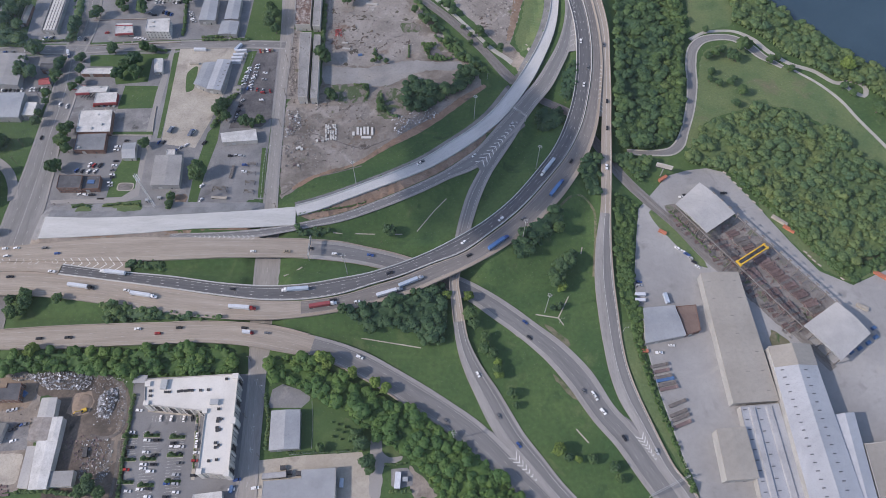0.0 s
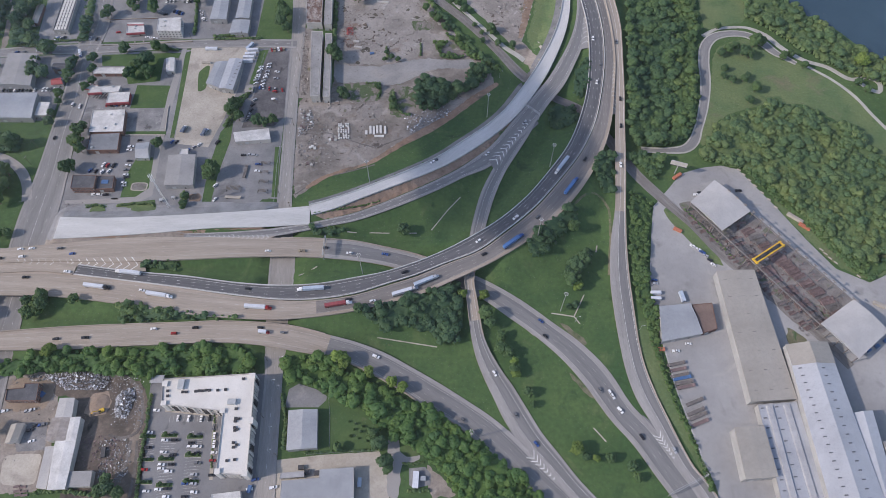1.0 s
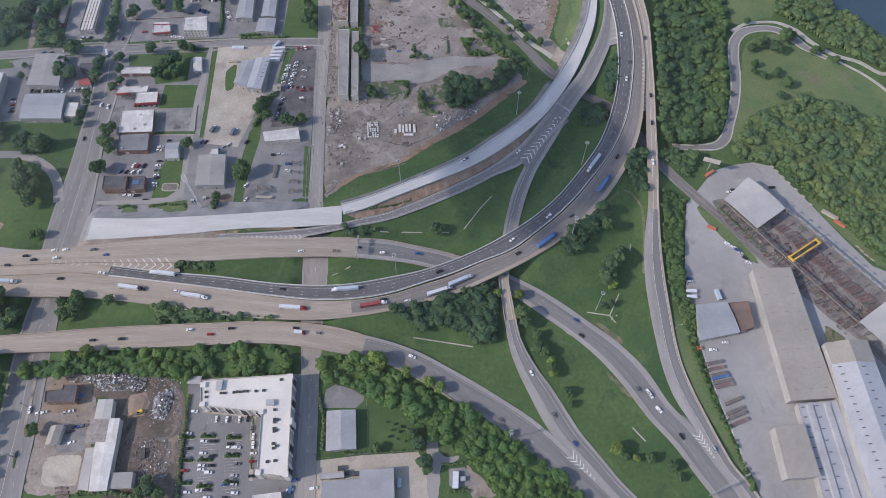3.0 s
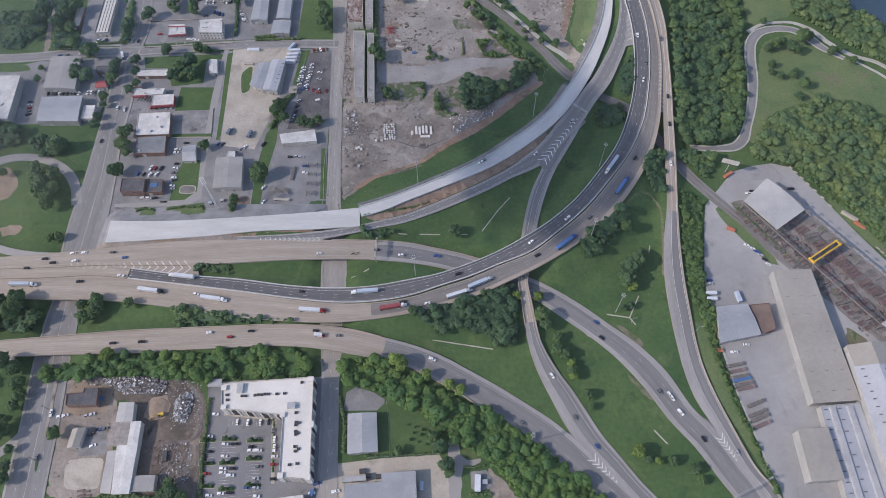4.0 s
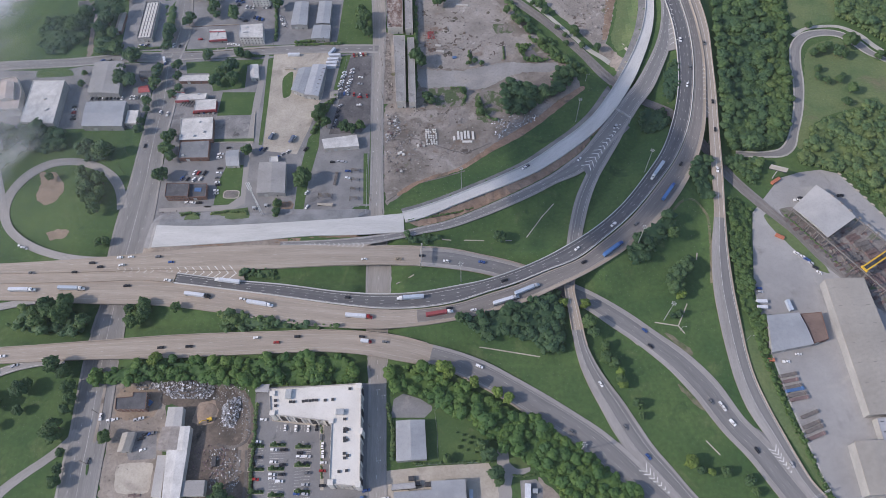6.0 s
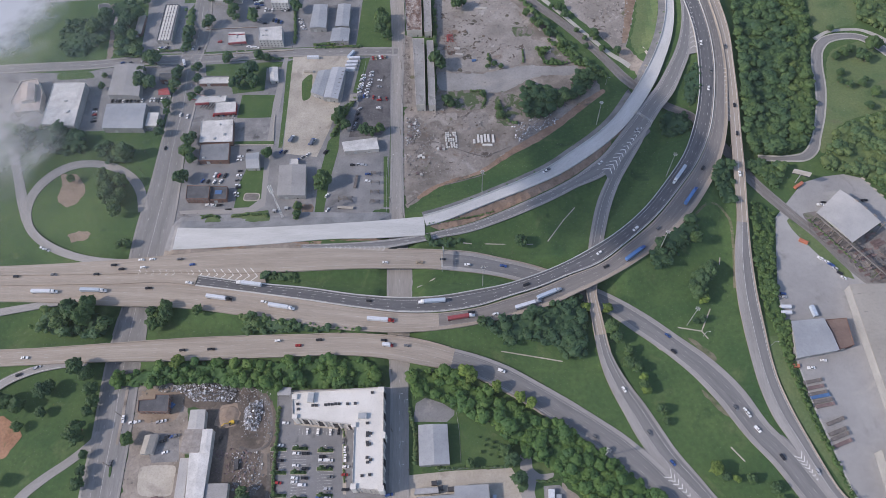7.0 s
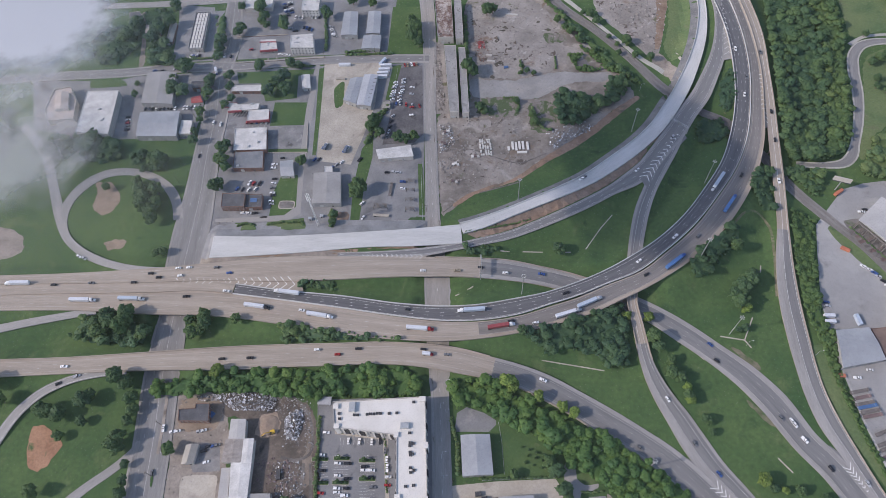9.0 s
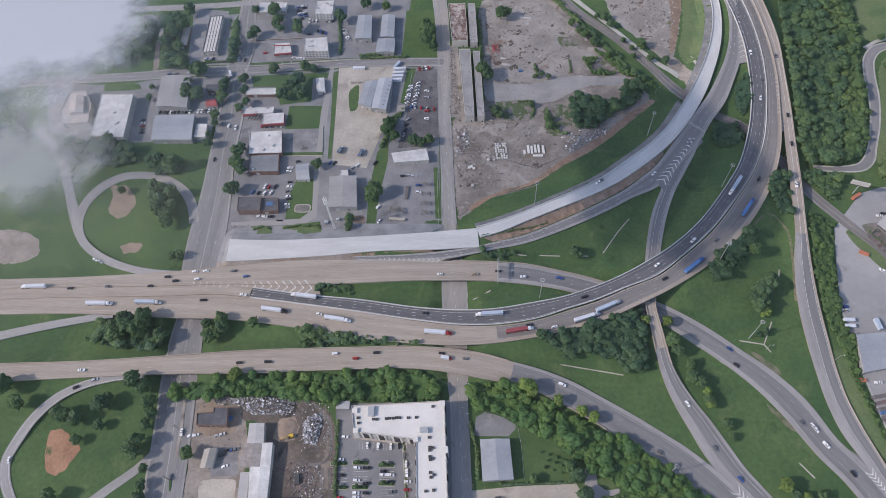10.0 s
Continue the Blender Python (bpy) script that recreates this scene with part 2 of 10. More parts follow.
leafy(LEAF), leafy(LEAF_MID), leafy(LEAF_DEEP), leafy(LEAF_YELLOW), leafy(LEAF_LIGHT), leafy(LEAF_TREE), leafy(LEAF_SCRUB), leafy(LEAF_BELT)
BARK_GREY = mat("weathered_timber", (0.15, 0.138, 0.128), (0.21, 0.195, 0.182), 0.5, 4.0, 0.2, 0.95)
BARK = mat("bark", (0.09, 0.07, 0.05), (0.16, 0.13, 0.10), 0.8, 5.0, 0.2, 0.95, 0.4)
BRICK = mat("red_brick", (0.135, 0.078, 0.064), (0.205, 0.122, 0.098), 0.3, 3.0, 0.2, 0.9, 0.2)
STUCCO = mat("pale_wall", (0.40, 0.375, 0.345), (0.48, 0.45, 0.415), 0.1, 1.5, 0.08, 0.9, 0.1)
METAL_WALL = mat("metal_siding", (0.27, 0.268, 0.265), (0.34, 0.338, 0.33), 0.1, 1.5, 0.08, 0.6, 0.1)
ROOF_WHITE = mat("white_membrane_roof", (0.42, 0.41, 0.40), (0.60, 0.59, 0.575), 0.12, 0.9, 0.1, 0.7, 0.05)
ROOF_GREY = mat("grey_roof", (0.30, 0.30, 0.31), (0.40, 0.40, 0.41), 0.07, 0.6, 0.09, 0.75, 0.1)
ROOF_METAL = mat("ribbed_metal_roof", (0.32, 0.328, 0.34), (0.40, 0.408, 0.42), 0.05, 0.5, 0.07, 0.45, 0.25, metal=0.25, stripes=0.5)
ROOF_PALE_METAL = mat("pale_metal_roof", (0.36, 0.37, 0.395), (0.44, 0.45, 0.475), 0.04, 0.5, 0.05, 0.55, 0.2, metal=0.1, stripes=0.5)
ROOF_SHED = mat("pale_shed_roof", (0.37, 0.36, 0.352), (0.46, 0.445, 0.43), 0.05, 0.5, 0.05, 0.6, 0.2, stripes=0.5)
ROOF_CLEAN = mat("clean_white_roof", (0.57, 0.545, 0.505), (0.65, 0.625, 0.585), 0.06, 0.8, 0.04, 0.75, 0.05)
ROOF_TAN = mat("tan_metal_roof", (0.285, 0.264, 0.232), (0.345, 0.32, 0.284), 0.03, 0.5, 0.07, 0.6, 0.2, stripes=0.5)
ROOF_DERELICT = mat("derelict_concrete_roof", (0.235, 0.228, 0.222), (0.315, 0.305, 0.296), 0.08, 0.8, 0.12, 0.95, 0.3, spots=[((0.150, 0.143, 0.138), 0.12, 0.60, 0.74), ((0.31, 0.295, 0.28), 0.2, 0.66, 0.74)])
ROOF_RIBBED_BROWN = mat("rusty_ribbed_roof", (0.225, 0.198, 0.180), (0.330, 0.300, 0.280), 0.15, 0.8, 0.15, 0.8, 0.3, stripes=0.35)
ROOF_DULL = mat("dull_grey_roof", (0.250, 0.245, 0.243), (0.310, 0.303, 0.300), 0.06, 0.6, 0.08, 0.8, 0.1, spots=[((0.21, 0.205, 0.20), 0.1, 0.62, 0.72)])
ROOF_SLATE = mat("slate_grey_roof", (0.145, 0.155, 0.170), (0.200, 0.210, 0.225), 0.08, 0.7, 0.1, 0.8, 0.1)
ROOF_DARK = mat("dark_shingle_roof", (0.06, 0.062, 0.07), (0.11, 0.11, 0.12), 0.1, 1.5, 0.2, 0.85, 0.2)
ROOF_BROWN = mat("brown_roof", (0.14, 0.095, 0.08), (0.20, 0.14, 0.115), 0.1, 1.0, 0.15, 0.8, 0.2)
ROOF_RED = mat("red_metal_roof", (0.26, 0.05, 0.05), (0.34, 0.07, 0.065), 0.1, 1.0, 0.1, 0.6, 0.1)
ROOF_RUST = mat("rusted_roof", (0.17, 0.105, 0.085), (0.42, 0.37, 0.335), 0.18, 0.9, 0.25, 0.9, 0.3, low=0.42, high=0.58, spots=[((0.06, 0.05, 0.045), 0.2, 0.62, 0.67)])
DARK = mat("dark_metal", (0.035, 0.035, 0.04), (0.06, 0.06, 0.065), 0.5, 4.0, 0.15, 0.6)
STEEL = mat("galvanised_steel", (0.42, 0.43, 0.43), (0.52, 0.53, 0.53), 0.4, 4.0, 0.1, 0.45, 0.0, metal=0.5)
STEEL_RAIL = mat("worn_rail_steel", (0.20, 0.175, 0.165), (0.29, 0.265, 0.245), 0.5, 4.0, 0.1, 0.5, metal=0.5)
RUST = mat("rusty_steel", (0.115, 0.080, 0.078), (0.200, 0.145, 0.138), 0.2, 2.0, 0.25, 0.85, 0.2, island=0.3)
WEATHERED = mat("weathered_steel", (0.15, 0.135, 0.13), (0.24, 0.225, 0.215), 0.3, 3.0, 0.15, 0.7, metal=0.3)
YELLOW = mat("yellow_paint", (0.62, 0.38, 0.03), (0.72, 0.46, 0.05), 0.3, 2.0, 0.1, 0.5)
BLUE = mat("blue_paint", (0.05, 0.11, 0.24), (0.07, 0.15, 0.30), 0.3, 2.0, 0.1, 0.5)
ORANGE = mat("orange_paint", (0.40, 0.13, 0.075), (0.48, 0.18, 0.10), 0.3, 2.0, 0.1, 0.6)
SCRAP = mat("scrap_metal", (0.10, 0.095, 0.09), (0.50, 0.50, 0.51), 0.4, 1.5, 0.3, 0.7, 0.2, island=0.7, metal=0.2)
SCRAP_BRIGHT = mat("bright_scrap_metal", (0.14, 0.135, 0.135), (0.56, 0.57, 0.60), 0.4, 1.5, 0.25, 0.65, 0.2, island=0.8, metal=0.1)
RUBBLE = mat("rubble", (0.14, 0.12, 0.11), (0.33, 0.30, 0.275), 0.2, 1.5, 0.25, 0.95, 0.2, island=0.45)
GLASS = mat("window_glass", (0.018, 0.022, 0.028), (0.03, 0.036, 0.044), 0.3, 3.0, 0.05, 0.08)
TYRE = mat("tyre_rubber", (0.016, 0.016, 0.016), (0.028, 0.028, 0.028), 2.0, 8.0, 0.1, 0.85)
LIGHT_GLASS = mat("lamp_glass", (0.70, 0.70, 0.68), (0.80, 0.80, 0.78), 1.0, 4.0, 0.05, 0.2)
CAR_PAINT = {k: mat(k + "_car_paint", tuple(v * 0.92 for v in c), c, 0.8, 6.0, 0.03, 0.28, rand=0.12) for k, c in {
    "white": (0.78, 0.78, 0.78), "silver": (0.42, 0.43, 0.45), "grey": (0.14, 0.145, 0.155), "black": (0.022, 0.022, 0.026),
    "red": (0.32, 0.025, 0.025), "blue": (0.04, 0.09, 0.26), "tan": (0.33, 0.27, 0.19)}.items()}


# ---- small builders ----
def mesh_of(name, verts, faces, material, uvs=None):
    me = bpy.data.meshes.new(name)
    me.from_pydata(verts, [], faces)
    if uvs is not None:
        layer = me.uv_layers.new(name="UVMap")
        loop_verts = np.empty(len(me.loops), dtype=np.int32)
        me.loops.foreach_get("vertex_index", loop_verts)
        layer.data.foreach_set("uv", np.asarray(uvs, dtype=np.float32)[loop_verts].ravel())
    me.materials.append(material)
    me.update()
    return me


def part(name, data, material, parent, label=""):
    """One mesh object, from a bmesh or a mesh, under a thing or a part."""
    if isinstance(data, bmesh.types.BMesh):
        me = bpy.data.meshes.new(name)
        bmesh.ops.recalc_face_normals(data, faces=data.faces)
        data.to_mesh(me)
        data.free()
        me.materials.append(material)
        data = me
    ob = new(name, data)
    if parent is not None:
        ob.parent = parent
    return tagged(ob, label)


def thing(name, label, category, group="", kind="", at=(0, 0, 0), turn=0.0):
    ob = new(name)
    ob.empty_display_size = 0.5
    ob.matrix_basis = pose(*at, 0, 0, turn)
    return tagged(ob, label, category, group, kind)


def box(bm, x0, y0, z0, x1, y1, z1, bevel=0.0, taper=0.0):
    """Adds a box; taper narrows its top."""
    out = bmesh.ops.create_cube(bm, size=1.0)["verts"]
    for v in out:
        k = 1 - taper if v.co.z > 0 else 1
        v.co = Vector(((x0 + x1) / 2 + v.co.x * (x1 - x0) * k, (y0 + y1) / 2 + v.co.y * (y1 - y0) * k, (z0 + z1) / 2 + v.co.z * (z1 - z0)))
    if bevel:
        edges = list({e for v in out for e in v.link_edges})
        bmesh.ops.bevel(bm, geom=edges, offset=bevel, segments=2, affect="EDGES", profile=0.6)
    return bm


def boxes(*rows, bevel=0.0):
    bm = bmesh.new()
    for r in rows:
        box(bm, *r, bevel=bevel)
    return bm


def tube(bm, p, q, r0, r1, sides=8):
    """Adds a tapered round bar from p to q."""
    p, q = Vector(p), Vector(q)
    m = Matrix.Translation((p + q) / 2) @ (q - p).to_track_quat("Z", "Y").to_matrix().to_4x4()
    bmesh.ops.create_cone(bm, cap_ends=True, segments=sides, radius1=r0, radius2=r1, depth=(q - p).length, matrix=m)
    return bm


def prism(pts, z0, z1):
    """A solid with that outline."""
    bm = bmesh.new()
    lo = [bm.verts.new((x, y, z0)) for x, y in pts]
    hi = [bm.verts.new((x, y, z1)) for x, y in pts]
    bm.faces.new(hi)
    bm.faces.new(lo[::-1])
    for i in range(len(pts)):
        j = (i + 1) % len(pts)
        bm.faces.new((lo[i], lo[j], hi[j], hi[i]))
    return bm


def inside(pts, x, y):
    """Which of the places x, y lie in the outline."""
    r = np.zeros(np.shape(x), dtype=bool)
    for (x0, y0), (x1, y1) in zip(pts, pts[1:] + pts[:1]):
        if y0 != y1:
            r ^= ((y0 > y) != (y1 > y)) & (x < (x1 - x0) * (y - y0) / (y1 - y0) + x0)
    return r


def spline(stations, step=4.0):
    """Smooth rows (x, y, z, width) through the stations, with the way along as the fifth column."""
    p = np.array(stations, dtype=float)
    p = np.vstack([2 * p[0] - p[1], p, 2 * p[-1] - p[-2]])
    out = []
    for i in range(1, len(p) - 2):
        a, b, c, d = p[i - 1:i + 3]
        k = max(2, int(np.hypot(*(c - b)[:2]) / step))
        u = np.linspace(0, 1, k, endpoint=False)[:, None]
        ta, tb = (c - a) / 2, (d - b) / 2
        nab, nbc, ncd = (np.hypot(*v[:2]) + 1e-6 for v in (b - a, c - b, d - c))
        ta = ((b - a) / nab * nbc + (c - b) / nbc * nab) * nbc / (nab + nbc)
        tb = ((c - b) / nbc * ncd + (d - c) / ncd * nbc) * nbc / (nbc + ncd)
        out.append((2 * u**3 - 3 * u**2 + 1) * b + (u**3 - 2 * u**2 + u) * ta + (3 * u**2 - 2 * u**3) * c + (u**3 - u**2) * tb)
    out.append(p[-2][None])
    q = np.vstack(out)
    s = np.concatenate([[0], np.cumsum(np.hypot(*np.diff(q[:, :2], axis=0).T))])
    return np.column_stack([q, s])


def normals(q):
    d = np.gradient(q[:, :2], axis=0)
    d /= np.linalg.norm(d, axis=1)[:, None] + 1e-9
    return np.column_stack([-d[:, 1], d[:, 0]])


def strip(name, q, a, b, top, bottom, material, parent, label="", height=None):
    """A long slab along a spline, from the offset a to b (to the left), between two heights above the line."""
    n = normals(q)
    a, b = np.broadcast_to(a, len(q)), np.broadcast_to(b, len(q))
    left, right = q[:, :2] + n * np.maximum(a, b)[:, None], q[:, :2] + n * np.minimum(a, b)[:, None]
    zl = zr = q[:, 2]
    if height is not None:
        zl, zr = height(left[:, 0], left[:, 1]), height(right[:, 0], right[:, 1])
    k = len(q)
    v = np.vstack([np.column_stack([right, zr + top]), np.column_stack([left, zl + top]), np.column_stack([right, zr + bottom]), np.column_stack([left, zl + bottom])])
    u = np.vstack([np.column_stack([np.minimum(a, b), q[:, 4]]), np.column_stack([np.maximum(a, b), q[:, 4]])] * 2)
    i = np.arange(k - 1)
    f = np.vstack([np.column_stack(c) for c in ((i, i + 1, i + 1 + k, i + k), (i + 2 * k, i + 3 * k, i + 1 + 3 * k, i + 1 + 2 * k),
                                               (i, i + 2 * k, i + 1 + 2 * k, i + 1), (i + k, i + 1 + k, i + 1 + 3 * k, i + 3 * k))]).tolist()
    f += [(0, k, 3 * k, 2 * k), (k - 1, 3 * k - 1, 4 * k - 1, 2 * k - 1)][0:2]
    return part(name, mesh_of(name, v.tolist(), f, material, u), material, parent, label)


def dashes(q, off, length, gap, width, lift):
    """Vertices and faces of a broken (gap 0: unbroken) painted line along a spline."""
    n = normals(q)
    c = q[:, :2] + n * np.broadcast_to(off, len(q))[:, None]
    s, total = q[:, 4], q[-1, 4]
    v, f = [], []
    starts = np.arange(0, total - length, length + gap) if gap else np.arange(0, total - 4, 4.0)
    for s0 in starts:
        e = [s0, s0 + (length if gap else 4.0)]
        x, y, z = (np.interp(e, s, w) for w in (c[:, 0], c[:, 1], q[:, 2]))
        nx, ny = np.interp(e[0], s, n[:, 0]), np.interp(e[0], s, n[:, 1])
        h, k = width / 2, len(v)
        v += [(x[0] - nx * h, y[0] - ny * h, z[0] + lift), (x[1] - nx * h, y[1] - ny * h, z[1] + lift), (x[1] + nx * h, y[1] + ny * h, z[1] + lift), (x[0] + nx * h, y[0] + ny * h, z[0] + lift)]
        f.append((k, k + 1, k + 2, k + 3))
    return v, f


# ---- roads: rows of x, y, height, width ----
ROADS = {}
ROADS["main_north"] = [
    (-312.1, 259.3, 7, 9.3), (-269.6, 253.7, 7.5, 8.7), (-223.3, 248.5, 8, 10.6), (-176.6, 242.1, 8.5, 11), (-144.6, 239.5, 9, 12.5), (-117, 240.4, 9.5, 13.4),
    (-85.8, 246, 10, 13.8), (-63.6, 252.4, 10.5, 10.8), (-41.2, 260.3, 11, 10.9), (-18.3, 270.7, 11.5, 10.8), (5.5, 282.9, 12, 14), (28.3, 300.1, 12, 12),
    (53, 323.3, 12, 11.8), (76.9, 353.5, 12, 12.4), (97.2, 384.1, 11.5, 13.3), (111.1, 416, 11, 14.5), (121.2, 452.2, 10.5, 13.8), (128.3, 494.8, 10, 14.9),
    (131, 543.2, 9.5, 14.9), (128, 586.6, 9, 15.4), (120.3, 632.8, 8.5, 16.5)]
ROADS["main_north_west"] = [
    (-580.1, 253.5, 6.5, 11.4), (-522.5, 255.6, 6.5, 10.6), (-451.1, 258, 6.5, 9.8), (-380.4, 260.1, 6.5, 9.5), (-334, 262.1, 6.5, 10), (-313, 259.3, 7, 9.3)]
ROADS["main_south"] = [
    (-574.3, 240.7, 6.5, 14.4), (-517.7, 243.6, 6.5, 14.1), (-447.1, 245.8, 6.5, 14.8), (-376.8, 245.7, 6.5, 19.1), (-311.3, 244.1, 7, 19.7), (-265.6, 238.5, 7.5, 20.1),
    (-220.2, 231.7, 8, 21.1), (-174.5, 226.4, 8.5, 18.4), (-142.4, 224.4, 9, 16), (-110.9, 226.3, 9.5, 14), (-80.2, 232, 10, 13.9), (-58.2, 238.7, 10.5, 15.7),
    (-35, 246.7, 11, 16.2), (-10.2, 258.7, 11.5, 15.6), (14.6, 270.9, 12, 13.7), (37.2, 287.4, 12, 16.5), (62.9, 310.1, 12, 18.2), (89.5, 342.5, 12, 19.1),
    (112.3, 379.5, 11.5, 16), (125.8, 413.9, 11, 13.3), (134.4, 451.3, 10.5, 10.6), (141.5, 495, 10, 9.4), (143.8, 543.4, 9.5, 8.6), (141.3, 586.8, 9, 8.9),
    (135, 633, 8.5, 9.2)]
ROADS["lower"] = [
    (-583.9, 261.8, 6.5, 6.9), (-526, 264.5, 6.5, 8.5), (-454.1, 267.4, 6.5, 9.9), (-383.3, 271.3, 6.5, 13.6), (-336.7, 275.1, 6.5, 16.7), (-274.3, 278.4, 6.5, 23.3),
    (-229.7, 280.1, 6.5, 21.4), (-183.8, 281.8, 6.5, 19.1), (-156.1, 282.1, 6.5, 18), (-119.1, 281.9, 6, 17.9), (-91.9, 280.4, 5, 18.3), (-69.6, 277.1, 3.5, 16.7),
    (-47.2, 272.4, 2, 16.9), (-26.8, 266.4, 1, 16.1), (-6.7, 257.3, 0.5, 17.9), (13.5, 248.6, 0.4, 16.1), (38.7, 231.3, 0.4, 18.2), (61.4, 213, 0.4, 18.1),
    (80.4, 195.8, 0.4, 20.3), (96.2, 176.3, 0.4, 21.9), (112.1, 149, 0.4, 19.9), (126.1, 131.3, 0.4, 20.1), (136.6, 113.4, 0.4, 19.8), (150.7, 89.3, 0.4, 19.4),
    (157.8, 71.9, 0.4, 20.4)]
ROADS["east_ramp"] = [
    (144.5, 633.2, 8.5, 9.8), (150.5, 586.9, 9, 9.5), (152.7, 543.6, 9.5, 9.2), (149.8, 495.1, 10, 7.2), (145.5, 451.9, 10, 8), (141.7, 419.5, 9.5, 8.3),
    (135.9, 365.3, 8, 8.9), (131.3, 324.7, 6, 8.6), (126.4, 292.1, 4, 12.6), (123.6, 256.1, 2, 15.4), (123.8, 226.7, 1, 15.5), (124.5, 203.7, 0.5, 14.8),
    (126.4, 183.1, 0.45, 14.9), (131.1, 162.7, 0.45, 15.2), (139, 142.5, 0.45, 12.3), (145.9, 124.6, 0.45, 10.9), (152.6, 109.6, 0.45, 9.8), (162.3, 94.7, 0.45, 10.6),
    (169.1, 77.3, 0.45, 11.8)]
ROADS["south"] = [
    (-549, 184, 6, 15.9), (-496, 187.9, 6, 14.6), (-429.9, 192.1, 6, 13.3), (-364.4, 197, 6.3, 15), (-297.8, 200.9, 6.5, 18.8), (-255.7, 203.5, 6.5, 18.2),
    (-213.2, 205.7, 6.5, 17.6), (-192, 206.9, 6.5, 17.6), (-170.8, 206.5, 6.5, 17.8), (-149.7, 205, 6.5, 18.6), (-128.5, 201.8, 6, 19.4), (-108.8, 197.8, 5, 17.8),
    (-86.7, 192.6, 3.5, 17.5), (-66, 184.3, 2, 19.3), (-45.4, 173.4, 1, 19.3), (-24.7, 160.7, 0.5, 20.8), (-4.3, 148.3, 0.47, 19.7), (15, 133.9, 0.47, 21.3),
    (29.8, 120.2, 0.47, 21.3), (45.5, 104.8, 0.47, 18.8), (59.7, 90.7, 0.47, 18.8), (73.9, 76.1, 0.47, 18.2)]
ROADS["middle_ramp"] = [
    (60, 423.7, 6.85, 13.8), (52.6, 407.4, 6.4, 14), (41.5, 386.1, 6.1, 13), (30.4, 363.8, 6, 11.2), (19.7, 337.8, 6, 12.1), (13.4, 315, 6, 11.8),
    (8.7, 293.4, 6, 11), (4.5, 269.6, 6.2, 9.7), (2.7, 252.3, 6.2, 7.6), (4.4, 237.4, 6, 8), (6.2, 223.3, 5, 8.7), (8.8, 205.8, 3.5, 9.6),
    (12.9, 192.4, 2, 11.9), (18.9, 179, 1, 14.3), (27.7, 162.6, 0.5, 17.3), (35.9, 146.3, 0.42, 18.8), (46.3, 129.2, 0.42, 17.5), (58.5, 114.3, 0.42, 15.7),
    (72.5, 96.9, 0.42, 13.9), (84.8, 83.4, 0.42, 13.6)]
ROADS["upper_ramp"] = [
    (118.2, 632.7, 8.5, 12.2), (122.7, 586.5, 9, 10.6), (117.4, 547.8, 9, 9.8), (109.7, 515.9, 9, 13.8), (98.7, 490.2, 8.5, 15.3), (86.2, 465.4, 8, 16.8),
    (72.3, 445.4, 7.5, 16.7), (59, 424.6, 7, 17.8), (43.2, 403.1, 6.6, 16.4), (27.5, 382.6, 6.2, 15.8), (15, 371.5, 6, 15.3), (-2.1, 360.3, 6, 10.3),
    (-22.1, 347.7, 6, 9.7), (-46.5, 334.2, 6, 9.3), (-69.9, 322.5, 6, 8.6), (-93.3, 312.6, 6, 7.8), (-116.8, 306.2, 6.2, 6.9), (-140, 300.2, 6.4, 6.7),
    (-162.9, 295.9, 6.45, 7.8), (-186, 294.2, 6.45, 6.1), (-232.4, 292.5, 6.45, 3.9)]
ROADS["new_ramp"] = [
    (106.3, 634.6, 7, 8.6), (106.8, 588.1, 7.5, 7.7), (99, 544.5, 8, 9.7), (84.1, 502.7, 8.5, 11.4), (72.8, 478, 8.5, 12.8), (58.2, 451.9, 8, 13.4),
    (40.4, 425.6, 7.5, 12.7), (24, 408.2, 7, 12.8), (4, 390.7, 7, 13.1), (-21.5, 371.1, 7, 11.5), (-45.8, 357.3, 7, 10.4), (-70.4, 345.1, 7, 9.5),
    (-93.1, 334, 7, 9.2), (-117.6, 322.9, 7, 10.6), (-130.9, 318.6, 7, 10.4)]
ROADS["new_deck"] = [
    (-130.8, 313.5, 7, 18.4), (-165, 310.2, 7, 17.2), (-211.8, 307.2, 7, 14.9), (-258.1, 302.9, 7, 16.7), (-304.4, 299.8, 7, 18.5), (-339.9, 298.8, 7, 21.4)]
ROADS["north_street"] = [
    (-180.4, 648.6, 0.3, 11.9), (-173.5, 592.7, 0.3, 10.8), (-167.5, 520.4, 0.3, 9.1), (-165.2, 469.9, 0.3, 7.7), (-161.9, 419.8, 0.3, 7.9), (-158.3, 367.1, 0.3, 8),
    (-155.2, 324.5, 0.3, 9.7), (-151.8, 296.1, 0.3, 12.7), (-149.8, 274.3, 0.3, 16.7), (-148.1, 253.3, 0.3, 17.2), (-146.8, 223.4, 0.3, 14.1), (-145.1, 197.4, 0.3, 12.9),
    (-143.4, 177.1, 0.3, 9.7), (-141.7, 151.3, 0.3, 9.8), (-139.6, 118.9, 0.3, 9.9), (-137.9, 92.4, 0.3, 10.8), (-135.5, 67.3, 0.3, 10.1)]
